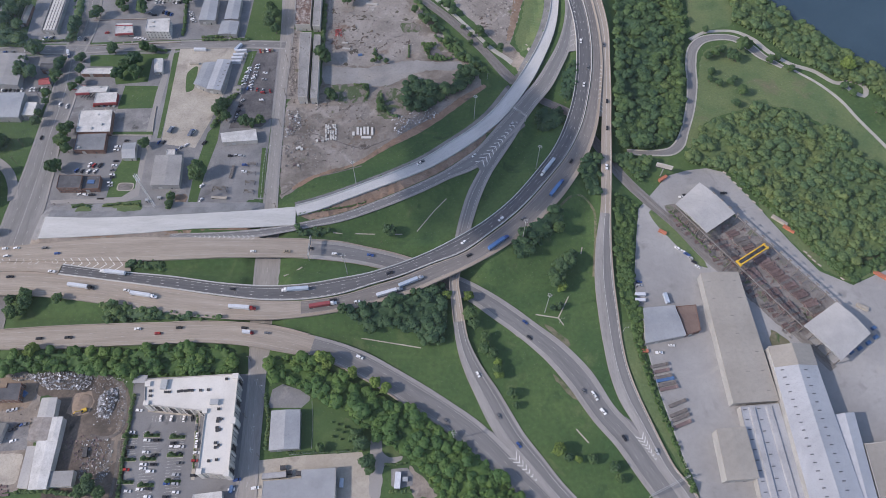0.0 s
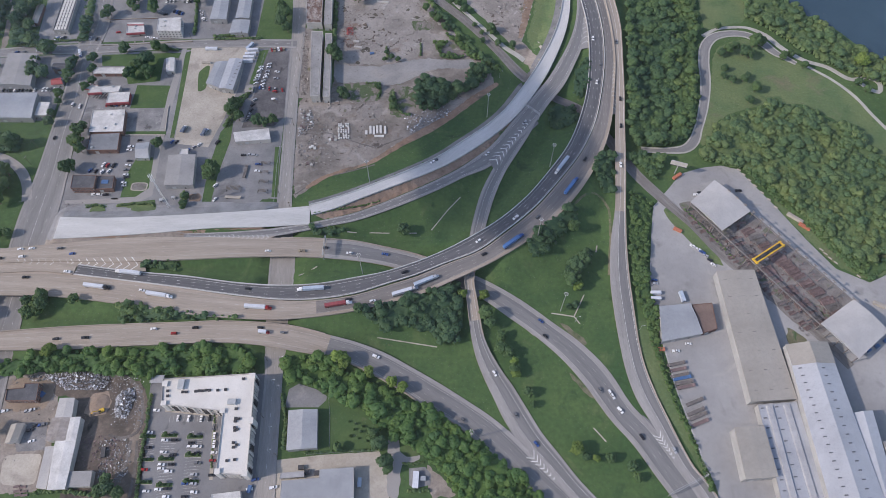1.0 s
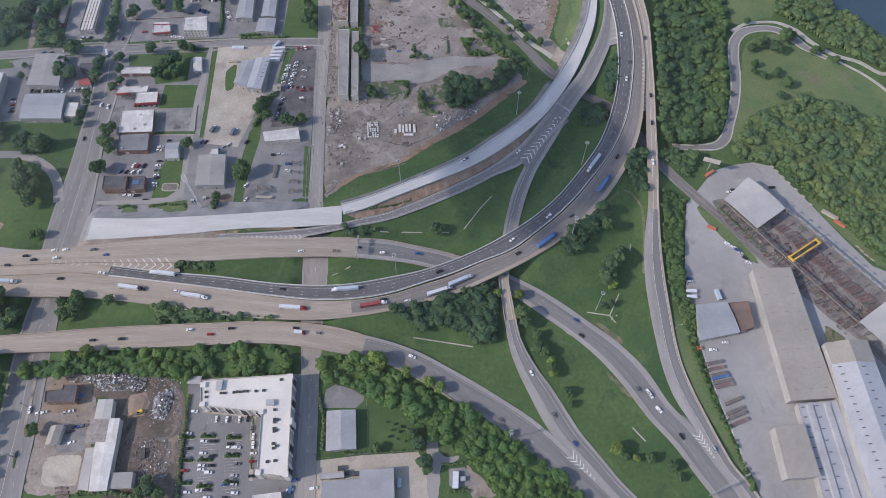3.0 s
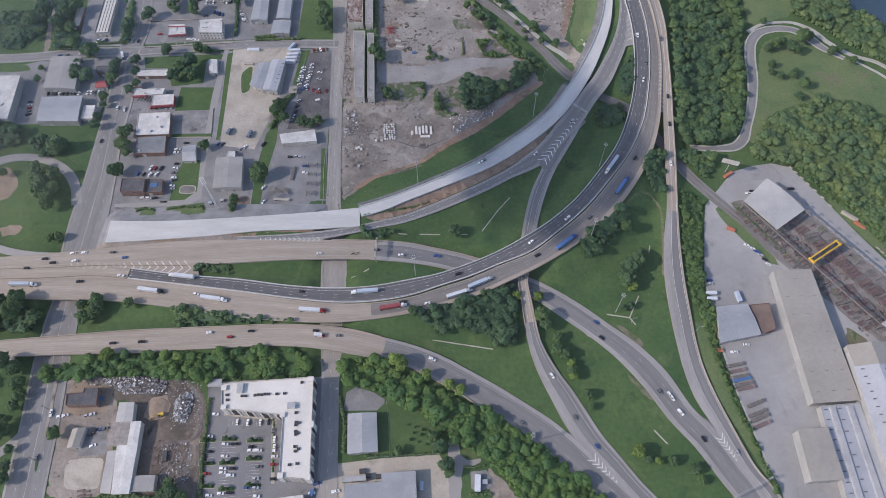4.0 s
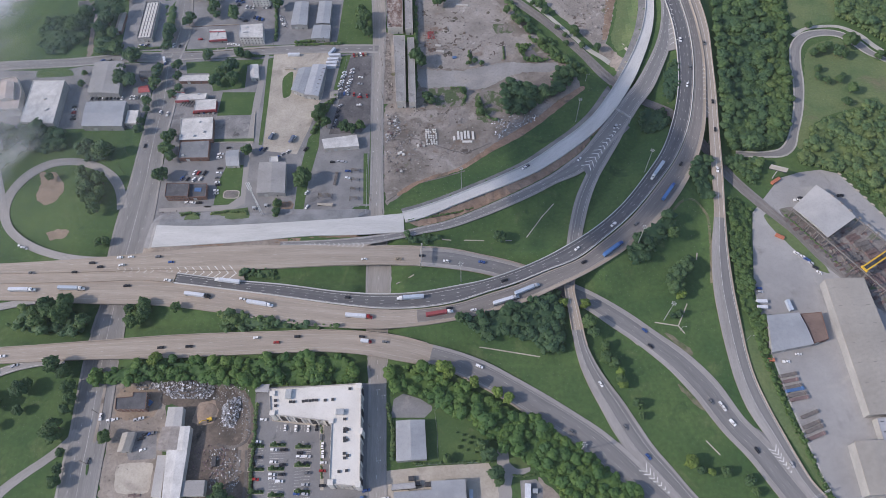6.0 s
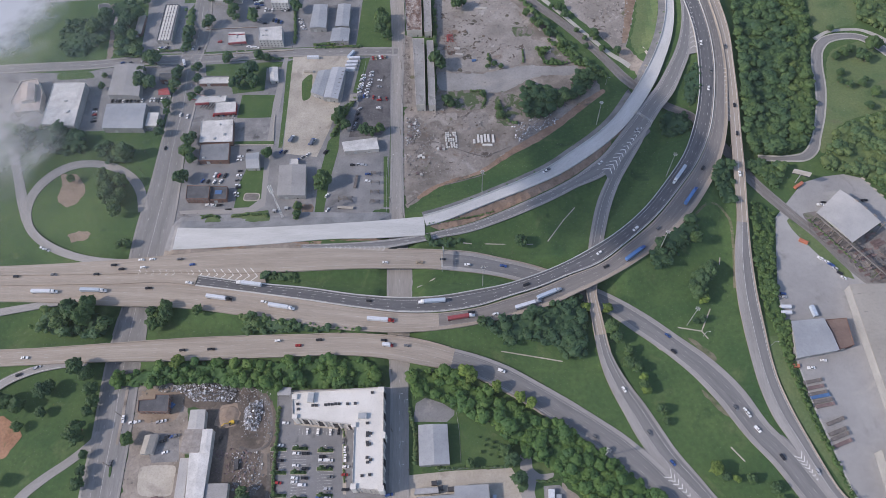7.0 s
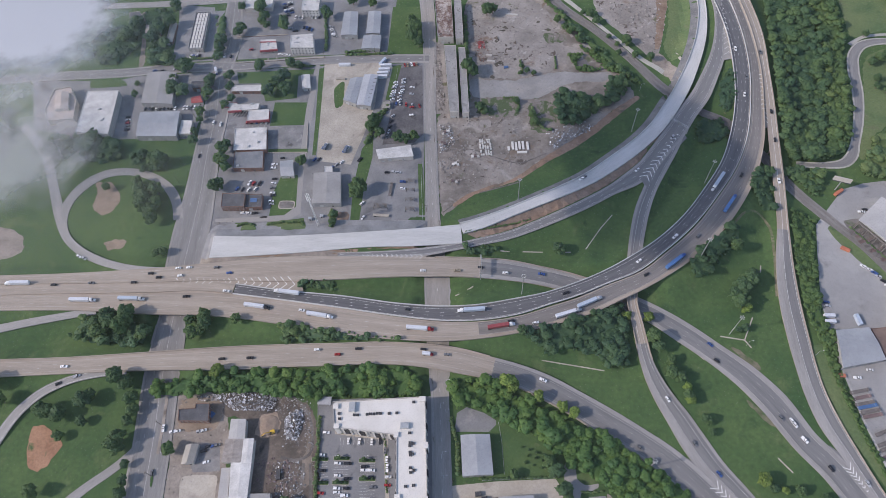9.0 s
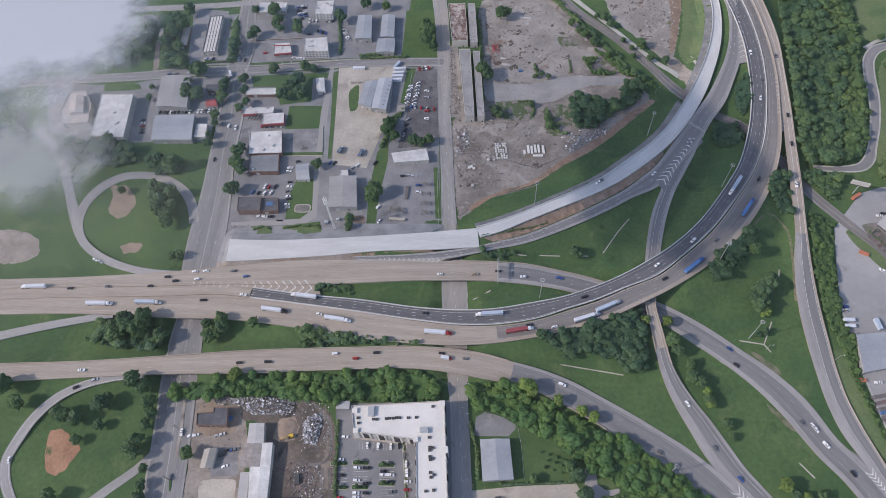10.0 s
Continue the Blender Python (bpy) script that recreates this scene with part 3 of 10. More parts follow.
ROADS["west_street"] = [
    (-388.6, 670.2, 0.3, 14.4), (-385.2, 622.1, 0.3, 12.7), (-377.5, 543, 0.3, 21), (-378, 502.8, 0.3, 17.4), (-372.1, 457.6, 0.3, 21.3), (-369.5, 401.9, 0.3, 20.9),
    (-365.8, 357.1, 0.3, 24.7), (-364.2, 315.5, 0.3, 28.8), (-363.2, 282.2, 0.3, 26.5), (-360.5, 240.7, 0.3, 20.9), (-358.1, 202.2, 0.3, 24.6), (-355.3, 175.2, 0.3, 24.8),
    (-350.5, 133.3, 0.3, 24.9), (-348, 102.3, 0.3, 25.3), (-345.8, 80.4, 0.3, 25.5)]
ROADS["cross_street"] = [
    (-657.3, 494.8, 0.35, 8.6), (-534.3, 504.1, 0.35, 8.4), (-475.9, 507.6, 0.35, 8.3), (-430, 513.1, 0.35, 9), (-389.2, 514.7, 0.35, 9.8), (-348.7, 516.7, 0.35, 8.1),
    (-297.2, 521.7, 0.35, 8.1), (-245.5, 524.4, 0.35, 8), (-194, 524.6, 0.35, 8), (-168.4, 524.3, 0.35, 7.9)]
ROADS["far_street"] = [
    (-653.7, 596.1, 0.35, 9.0), (-587.1, 602.8, 0.35, 9.0), (-533.5, 608.2, 0.35, 9.0), (-468.3, 610.8, 0.35, 9.0), (-395.4, 615.8, 0.35, 9.0), (-340.6, 623.7, 0.35, 9.0)]
ROADS["loop_ramp"] = [
    (-378.9, 330.5, 0.33, 8.6), (-384.2, 346.6, 0.38, 8.5), (-393.1, 360.9, 0.4, 8.5), (-405.1, 371.2, 0.4, 7.9), (-419, 378.2, 0.4, 7.8), (-438.7, 382, 0.4, 7.8),
    (-459.9, 378.7, 0.4, 9.2), (-475.9, 365.5, 0.4, 10.2), (-484, 347.7, 0.4, 9.3), (-483.3, 328.4, 0.4, 8.7), (-473.7, 311.1, 1, 6.9), (-459.1, 298.5, 2, 6.9),
    (-440.9, 288.6, 3.5, 6.9), (-419.3, 281, 5, 6.5), (-393.8, 276.3, 6.3, 6.4), (-370.1, 275.5, 6.45, 6.5)]
ROADS["loop_branch"] = [
    (-559.4, 437.8, 0.4, 8.6), (-523, 400, 0.4, 9.4), (-506.9, 370.5, 0.4, 8.2), (-490.3, 338.5, 0.4, 9.1), (-480.8, 320.7, 0.4, 7.9)]
ROADS["south_loop"] = [
    (-381.9, 188, 6.2, 3.7), (-404.6, 185.9, 5.9, 5.6), (-425.6, 180.8, 5, 6.6), (-444.4, 171, 4, 7.4), (-457.5, 156.7, 3, 7.9), (-465.7, 139.6, 1.5, 8.3),
    (-469.5, 122.9, 0.6, 7.7), (-465.1, 110.2, 0.4, 7.5), (-455.6, 96.7, 0.4, 7), (-442.7, 82.6, 0.4, 6)]
ROADS["exit_spur"] = [
    (-361.4, 138.1, 0.35, 3.0), (-362.3, 131.8, 0.35, 5.5), (-365.9, 126.6, 0.35, 6.2), (-371.9, 120.0, 0.35, 6.4), (-379.2, 113.5, 0.35, 6.5), (-386.5, 107.6, 0.35, 6.6), (-393.6, 101.2, 0.35, 7.0), (-400.4, 94.3, 0.35, 7.4), (-407.1, 82, 0.35, 8.5)]
ROADS["west_ramp"] = [
    (-553.1, 207.4, 2, 9.4), (-509.7, 219.3, 4, 7.8), (-465.4, 229.5, 6, 6.7), (-421.3, 238.4, 6.45, 5.7)]
ROADS["rail_line"] = [
    (-58.2, 640.8, 0.4, 13.2), (-36, 602.4, 0.4, 10), (-0.1, 561.9, 0.4, 9.5), (34.1, 516.1, 0.4, 9.1), (56.1, 482.9, 0.4, 10.7), (83.4, 455.1, 0.4, 8.7),
    (109, 438.3, 0.4, 9.9), (132.7, 400.3, 0.4, 9.6), (151.1, 363.9, 0.4, 9.9), (169.7, 338.5, 0.4, 9.4), (190.3, 312.3, 0.4, 7), (210.3, 281.6, 0.4, 6.8),
    (231, 257.7, 0.4, 6.9), (250.2, 233.9, 0.4, 6.4), (269, 212.5, 0.4, 6.3), (287.7, 185.9, 0.4, 6.8)]
ROADS["park_road"] = [
    (159.4, 391.5, 0.35, 4.0), (184, 390.5, 0.35, 4.5), (201, 393.5, 0.35, 7.0), (209.5, 402.5, 0.35, 7.4), (214.3, 413.3, 0.35, 5.7), (224.1, 439.3, 0.35, 6.4), (233.2, 475.8, 0.35, 7.7),
    (237.3, 506.6, 0.35, 8.4), (242.4, 524.5, 0.35, 8.3), (252.7, 537.3, 0.35, 7.9), (269, 542.5, 0.35, 6.6), (287.3, 540.7, 0.35, 6.3), (301, 528.3, 0.35, 7.8),
    (310.5, 515, 0.35, 6.0), (315.5, 510.9, 0.35, 4.5), (327.0, 501.0, 0.35, 2.5)]
ROADS["river_trail"] = [
    (242.1, 538.8, 0.4, 4.3), (257.8, 549, 0.4, 3.4), (272.8, 551.7, 0.4, 3.4), (290.1, 551.1, 0.4, 3.4), (305.2, 541, 0.4, 5.3), (318.1, 522.4, 0.4, 5.2),
    (335.9, 505.3, 0.4, 4.5), (355.8, 496.2, 0.4, 4.4), (375.5, 479.8, 0.4, 4.4), (392.2, 482.3, 0.4, 4), (400.2, 475.3, 0.4, 4.8), (395.7, 463.4, 0.4, 4.4),
    (389.7, 466.6, 0.4, 4.3), (379.3, 479.5, 0.4, 4.3)]
ROADS["footpath"] = [
    (337.1, 496.7, 0.4, 2.4), (356.6, 478.7, 0.4, 2.9), (371.9, 456.9, 0.4, 3.2), (381.2, 434.2, 0.4, 3.1), (394.2, 406.4, 0.4, 3.4), (410.9, 367.9, 0.4, 3.3)]
ROADS["greenway"] = [
    (-35.9, 619.9, 0.4, 5.5), (0.4, 574, 0.4, 3.9), (28.5, 537.1, 0.4, 4.1), (42.4, 519.4, 0.4, 4.8), (53.4, 509.6, 0.4, 5.3), (66, 494.2, 0.4, 5.7)]
LOW = ("north_street", "west_street", "cross_street", "far_street", "rail_line", "park_road")
HIGH = ("main_north", "main_north_west", "main_south", "lower", "east_ramp", "south", "middle_ramp", "upper_ramp", "new_ramp", "new_deck", "loop_ramp", "south_loop", "west_ramp", "loop_branch", "exit_spur")
LINES = {k: spline(v) for k, v in ROADS.items()}
BANK = [(327.7, 600.9), (425.1, 488.1)]     # the river's edge runs through these two places
BANK_WAY = Vector((BANK[1][0] - BANK[0][0], BANK[1][1] - BANK[0][1])).normalized()


def ground_height(x, y):
    """The lie of the land: fills under the raised roads, open where the low ways pass, falling to the river."""
    x, y = np.asarray(x, dtype=float), np.asarray(y, dtype=float)
    shape, x, y = x.shape, x.ravel(), y.ravel()
    fill, cut = np.zeros(len(x)), np.full(len(x), 50.0)
    for name in HIGH:
        q = LINES[name][::2]
        for i in range(len(q)):
            near = np.nonzero((abs(x - q[i, 0]) < 40) & (abs(y - q[i, 1]) < 40))[0]
            if len(near):
                d = np.hypot(x[near] - q[i, 0], y[near] - q[i, 1]) - q[i, 3] / 2
                fill[near] = np.maximum(fill[near], q[i, 2] - 0.75 - np.maximum(d, -1.0) * 0.45 - 0.45)
    for name in LOW + ("lower", "middle_ramp"):
        q = LINES[name][::2]
        for i in range(len(q)):
            near = np.nonzero((abs(x - q[i, 0]) < 40) & (abs(y - q[i, 1]) < 40))[0]
            if len(near):
                d = np.hypot(x[near] - q[i, 0], y[near] - q[i, 1]) - q[i, 3] / 2 - 3.0
                cut[near] = np.minimum(cut[near], max(q[i, 2] - 0.9, 0) + np.maximum(d, 0) * 0.7)
    h = np.maximum(np.minimum(fill, cut), 0)
    beyond = (x - BANK[0][0]) * BANK_WAY.y - (y - BANK[0][1]) * BANK_WAY.x
    beyond = -beyond + 3 * np.sin(x * 0.06) + 2 * np.sin(y * 0.11)
    h -= np.clip(beyond * 0.3, 0, 6)
    h += 0.05 * np.sin(x * 0.21) * np.cos(y * 0.17)
    return h.reshape(shape)


def ground_sheet():
    gx = np.concatenate([[-4500, -2500, -1400], np.arange(-900, 701, 5.0), [1300, 2500, 4500]])
    gy = np.concatenate([[-4000, -1500, -500], np.arange(-60, 801, 5.0), [1200, 2400, 4500]])
    x, y = np.meshgrid(gx, gy)
    v = np.column_stack([x.ravel(), y.ravel(), ground_height(x, y).ravel()])
    w = len(gx)
    i = (np.arange(len(gy) - 1)[:, None] * w + np.arange(w - 1)[None]).ravel()
    f = np.column_stack([i, i + 1, i + 1 + w, i + w])
    ob = part("ground", mesh_of("ground", v.tolist(), f.tolist(), GRASS), GRASS, None)
    ob.data.polygons.foreach_set("use_smooth", np.ones(len(f), dtype=bool))
    tagged(ob, "green mown grass with gentle road embankments", "ground", kind="structure")


ground_sheet()
wx, wy = BANK_WAY
water = part("water", prism([(BANK[0][0] + a * wx - b * wy, BANK[0][1] + a * wy + b * wx) for a, b in ((-3000, -4), (3000, -4), (3000, 4000), (-3000, 4000))], -4.0, -1.2), WATER, None)
tagged(water, "calm dark blue river water", "river", kind="structure")


ROAD_NO = iter(range(1, 60))


def road(key, label, deck=CONCRETE, lanes=(), lines=(), barriers=(), thick=0.9, piers=True, rail=CONCRETE, paint=PAINT):
    """A road: its slab, wearing courses, painted lines, side walls and, where it is raised over open ground, piers.
    lanes: (from, to, surface) as shares of the width; lines: (share, dash length, gap, width); barriers: shares."""
    q = LINES[key]
    top = thing("road_%d" % next(ROAD_NO), label, "road", kind="structure")
    half = q[:, 3] / 2
    strip("deck", q, half, -half, 0.0, -thick, deck, top)
    for no, (a, b, m, *span) in enumerate(lanes):
        axis, lo, hi = span or (0, -9999, 9999)
        w = q[(q[:, axis] >= lo) & (q[:, axis] <= hi)]
        if len(w) > 2:
            strip("lane_surface", w, w[:, 3] * (0.5 - a), w[:, 3] * (0.5 - b), 0.03 + 0.012 * no, -0.05, m, top)
    v, f = [], []
    for share, length, gap, width in lines:
        a, b = dashes(q, half - q[:, 3] * share, length, gap, width, 0.09)
        f += [tuple(i + len(v) for i in c) for c in b]
        v += a
    if v:
        tagged(part("lane_marking", mesh_of("lane_marking", v, f, paint), paint, top, "worn white painted lane lines"), kind="stuff")
    for share in barriers:
        share, axis, lo, hi = share if isinstance(share, tuple) else (share, 0, -9999, 9999)
        w = q[(q[:, axis] >= lo) & (q[:, axis] <= hi)]
        off = w[:, 3] * (0.5 - share)
        strip("barrier", w, off + 0.3, off - 0.3, 0.95, -0.1, rail, top, "pale concrete side barrier")
    if piers:
        n = normals(q)
        for i in range(5, len(q) - 3, 5):
            g = float(ground_height(q[i, 0], q[i, 1]))
            low = q[i, 2] - thick
            if low - g > 2.2 and not over_low(q[i, 0], q[i, 1], key):
                bm = bmesh.new()
                w = q[i, 3] * 0.4
                for k in (-0.8, 0, 0.8):
                    tube(bm, (q[i, 0] + n[i, 0] * w * k, q[i, 1] + n[i, 1] * w * k, g - 1), (q[i, 0] + n[i, 0] * w * k, q[i, 1] + n[i, 1] * w * k, low - 0.8), 0.55, 0.55, 10)
                d = Vector((-n[i, 1], n[i, 0])) * 0.6
                cap = [(q[i, 0] + s * n[i, 0] * w + e * d.x, q[i, 1] + s * n[i, 1] * w + e * d.y) for s, e in ((-1, -1), (1, -1), (1, 1), (-1, 1))]
                part("pier", bm, rail, top)
                part("pier_cap", prism(cap, low - 0.9, low + 0.05), rail, top)
    return top


def over_low(x, y, key):
    """Whether a place lies on a way that passes below."""
    for name in LOW + ("lower", "middle_ramp"):
        if name != key:
            q = LINES[name]
            d = np.hypot(q[:, 0] - x, q[:, 1] - y)
            i = int(d.argmin())
            if d[i] < q[i, 3] / 2 + 1.5:
                return True
    return False


road("main_north", "raised highway with dark asphalt lanes and pale barriers", CONCRETE, [(0.05, 0.95, BLACKTOP)], [(0.2, 100, 0, 0.14), (0.45, 3, 9, 0.13), (0.68, 3, 9, 0.13), (0.9, 100, 0, 0.14)], (0.02, 0.99), rail=WHITE_CONCRETE)
road("main_north_west", "tan concrete highway carriageway", CONCRETE, [(0.1, 0.9, CONCRETE)], [(0.05, 100, 0, 0.12), (0.35, 3, 9, 0.13), (0.65, 3, 9, 0.13)], (0.98,), paint=FADED_PAINT)
road("main_south", "raised highway with worn tan concrete lanes", CONCRETE, [(0.06, 0.80, WORN, 0, -116, 9999)], [(0.14, 100, 0, 0.12), (0.38, 3, 9, 0.13), (0.58, 3, 9, 0.13), (0.78, 100, 0, 0.12)], (0.99,), paint=FADED_PAINT)
road("lower", "tan concrete highway passing under the raised curve", CONCRETE, [(0.0, 1.0, SHOULDER, 0, -115.5, 9999), (0.2, 0.82, ASPHALT, 0, -115.5, 9999)], [(0.2, 100, 0, 0.12), (0.4, 3, 9, 0.13), (0.61, 3, 9, 0.13), (0.82, 100, 0, 0.12)], ((0.99, 0, -9999, -115.5), (0.01, 0, -152.8, -26.4)), paint=FADED_PAINT)
road("east_ramp", "long ramp with grey asphalt lane and gravel shoulder", CONCRETE, [(0, 1, SHOULDER, 1, -999, 323.5), (0.07, 0.56, ASPHALT, 1, -999, 323.5)], [(0.53, 100, 0, 0.2), (0.1, 100, 0, 0.22)], (0.015,))
road("south", "highway with tan bridge and grey asphalt lanes", CONCRETE, [(0, 1, SHOULDER, 0, -108.6, 9999), (0.14, 0.86, ASPHALT, 0, -108.6, 9999)], [(0.2, 100, 0, 0.12), (0.4, 3, 9, 0.13), (0.6, 3, 9, 0.13), (0.82, 100, 0, 0.12)], ((0.99, 0, -9999, -107.1), (0.01, 0, -9999, -106.4), (0.97, 0, -98.8, 9999)), paint=FADED_PAINT)
road("middle_ramp", "narrow curved ramp of grey asphalt", CONCRETE, [(0, 1, SHOULDER, 1, 253.4, 9999), (0.2, 0.8, ASPHALT, 1, 253.4, 9999), (0, 1, SHOULDER, 1, -999, 220.8), (0.12, 0.66, ASPHALT, 1, -999, 220.8)], [(0.26, 100, 0, 0.12), (0.64, 100, 0, 0.12)], ((0.02, 1, 204.4, 267.9), (0.98, 1, 218.5, 267.9)))
road("upper_ramp", "curved grey ramp joining the highway", SHOULDER, [(0.15, 0.85, ASPHALT)], [(0.2, 100, 0, 0.12), (0.5, 3, 9, 0.13), (0.8, 100, 0, 0.12)], ())
road("new_ramp", "newly poured white concrete ramp, still empty", WHITE_CONCRETE, [], [], (0.01, 0.99), rail=WHITE_CONCRETE)
road("new_deck", "wide new white concrete ramp deck", WHITE_CONCRETE, [], [], (), rail=WHITE_CONCRETE)
for side in (1, -1):
    q = LINES["new_ramp"]
    strip("verge", q, side * (q[:, 3] / 2 - 0.2), side * (q[:, 3] / 2 + (6.5 if side < 0 else 0.6)), 0.35, -0.4, VERGE, bpy.data.objects["road_9"], "grey gravel verge", ground_height)
road("north_street", "worn pale concrete street under the bridges", STREET_PALE, [], [(0.5, 3, 9, 0.15)], (), 0.35, False)
road("west_street", "wide grey asphalt city street", STREET, [], [(0.2, 3, 9, 0.1), (0.48, 100, 0, 0.12), (0.75, 3, 9, 0.1)], (), 0.35, False)
road("cross_street", "grey asphalt cross street", STREET, [], [(0.5, 3, 9, 0.15)], (), 0.4, False)
road("loop_ramp", "looping ramp of pale concrete", SHOULDER, [], [], (), 0.6, False)
road("loop_branch", "pale concrete spur road", SHOULDER, [], [], (), 0.6, False)
road("south_loop", "curved pale asphalt ramp on grass", SHOULDER, [], [(0.15, 100, 0, 0.15), (0.85, 100, 0, 0.15)], (), 0.6, False)
road("exit_spur", "pale asphalt exit ramp", SHOULDER, [], [], (), 0.5, False)
road("west_ramp", "concrete ramp rising to the highway", SHOULDER, [], [], (), 0.8, False)
road("rail_line", "brown-grey ballast railway bed with steel rails", RAIL_BED, [], [], (), 0.4, False)
for off in (-2.9, -1.45, 1.45, 2.9):
    strip("rail", LINES["rail_line"][:100], off + 0.08, off - 0.08, 0.26, -0.05, STEEL_RAIL, bpy.data.objects["road_19"], "steel rail")
for off in (-0.75, 0.75):
    strip("rail", LINES["rail_line"][99:], off + 0.08, off - 0.08, 0.26, -0.05, STEEL_RAIL, bpy.data.objects["road_19"], "steel rail")


def sleepers(q, offs, pitch=1.3):
    """Timber sleepers across a track, joined: too many and small to tell apart."""
    n, v, f = normals(q), [], []
    for s0 in np.arange(0, q[-1, 4] - q[0, 4], pitch) + q[0, 4]:
        x, y, z, nx, ny = (np.interp(s0, q[:, 4], c) for c in (q[:, 0], q[:, 1], q[:, 2], n[:, 0], n[:, 1]))
        for off in offs:
            c = Vector((x + nx * off, y + ny * off))
            a, b, k = Vector((nx, ny)) * 1.3, Vector((-ny, nx)) * 0.16, len(v)
            v += [(*p, z + h) for h in (0.13, -0.05) for p in (c - a - b, c - a + b, c + a + b, c + a - b)]
            f += [(k, k + 1, k + 2, k + 3)] + [(k + i, k + (i + 1) % 4, k + 4 + (i + 1) % 4, k + 4 + i) for i in range(4)]
    tagged(part("sleepers", mesh_of("sleepers", v, f, BARK_GREY), BARK_GREY, bpy.data.objects["road_19"], "weathered timber sleepers"), kind="stuff")


sleepers(LINES["rail_line"][:100], (-2.17, 2.17))
sleepers(LINES["rail_line"][99:], (0.0,))
road("park_road", "winding grey park road with pale edges", STREET, [(0.1, 0.9, STREET)], [], (), 0.4, False)
for side in (-1, 1):
    q = LINES["park_road"]
    strip("pavement_edge", q, side * (q[:, 3] / 2 - 0.1), side * (q[:, 3] / 2 + 1.3), 0.12, -0.3, TRAIL, bpy.data.objects["road_20"], "pale concrete path beside the road")
road("far_street", "pale concrete street behind the storage hall", SHOULDER, [], [(0.5, 3, 9, 0.15)], (), 0.4, False)
for key, no in (("north_street", 11), ("west_street", 12), ("cross_street", 13)):
    for side in (-1, 1):
        q = LINES[key]
        strip("pavement", q, side * (q[:, 3] / 2 + 0.05), side * (q[:, 3] / 2 + 1.9), 0.12, -0.35, SHOULDER, bpy.data.objects["road_%d" % no], "pale concrete pavement")
road("river_trail", "pale concrete riverside trail", TRAIL, [], [], (), 0.4, False)
road("footpath", "narrow pale footpath through the meadow", TRAIL, [], [], (), 0.4, False)
road("greenway", "pale concrete path beside the railway", TRAIL, [], [], (), 0.4, False)


# ---- lots, lawns and bare ground ----
def soft_outline(pts, seed, amount=1.2):
    """Rounds an outline and makes it a little ragged, as worn or grown edges are."""
    for cut in (0.14, 0.25):
        pts = [((1 - t) * a[0] + t * b[0], (1 - t) * a[1] + t * b[1]) for a, b in zip(pts, pts[1:] + pts[:1]) for t in (cut, 1 - cut)]
    out = []
    for a, b in zip(pts, pts[1:] + pts[:1]):
        k = max(1, int(math.hypot(b[0] - a[0], b[1] - a[1]) / 2.5))
        out += [(a[0] + (b[0] - a[0]) * i / k, a[1] + (b[1] - a[1]) * i / k) for i in range(k)]
    return [(x + amount * noise.noise((x * 0.25, y * 0.25, seed)) * 1.6, y + amount * noise.noise((x * 0.25, y * 0.25, seed + 9)) * 1.6) for x, y in out]


def patch(name, label, pts, material, lift=0.08, drape=False, category="", ragged=None):
    """A flat or draped sheet of paving, lawn or earth with a small thickness."""
    if ragged is None:
        ragged = 1.4 if material in (DIRT, BROWN, CLAY, DARK_SOIL, DUST, MEADOW, SAND, PALE_DIRT, WEEDS) else 0.0
    if ragged:
        pts = soft_outline(pts, len(label), ragged)
    if not drape:
        ob = part(name, prism(pts, -0.3, lift), material, None)
    else:
        bm = bmesh.new()
        bm.faces.new([bm.verts.new((x, y, 0)) for x, y in pts])
        for axis in (0, 1):
            lo, hi = min(p[axis] for p in pts), max(p[axis] for p in pts)
            for c in np.arange(math.floor(lo / 5) * 5 + 5, hi, 5.0):
                co, no = [0, 0, 0], [0, 0, 0]
                co[axis], no[axis] = c, 1
                bmesh.ops.bisect_plane(bm, geom=bm.verts[:] + bm.edges[:] + bm.faces[:], plane_co=co, plane_no=no)
        z = ground_height(np.array([v.co.x for v in bm.verts]), np.array([v.co.y for v in bm.verts]))
        for v, h in zip(bm.verts, z):
            v.co.z = h + lift + 0.1
        ob = part(name, bm, material, None)
    return tagged(ob, label, category or name.replace("_", " "), kind="structure")


patch("pavement", "grey city block paved with worn asphalt", [(-379.8, 508.6), (-283.9, 514.9), (-170.8, 519), (-170.8, 470.1), (-165.5, 367.2), (-161.3, 322.3), (-240.5, 318.9), (-341.6, 314), (-348.9, 317.4), (-351.6, 345.9), (-355.1, 396.9), (-362.2, 452.5)], LOT, 0.06)
patch("pavement", "paved grey lots round the industrial sheds", [(-465.7, 502.3), (-390.8, 507.9), (-385.8, 457.9), (-387, 421.1), (-445.3, 421.1), (-506.6, 418.4), (-522.3, 484.8), (-484.6, 496.2)], LOT, 0.06)
patch("pavement", "pale concrete yard round the storage hall", [(-432.5, 522.4), (-440.3, 584.9), (-437.8, 592.5), (-421.6, 596.9), (-392.1, 599.5), (-396.0, 587.3), (-388.9, 523.3)], GRAVEL, 0.10)
patch("pavement", "grey asphalt lots behind the cross street", [(-446, 609.8), (-405.1, 604.5), (-394, 531.2), (-427.7, 527.5)], LOT, 0.06)
patch("pavement", "grey asphalt car parks behind the cross street", [(-386.2, 660.7), (-205, 656.3), (-211.8, 533.1), (-275.2, 530.7), (-365, 525.2), (-367.1, 568.5)], LOT, 0.06)
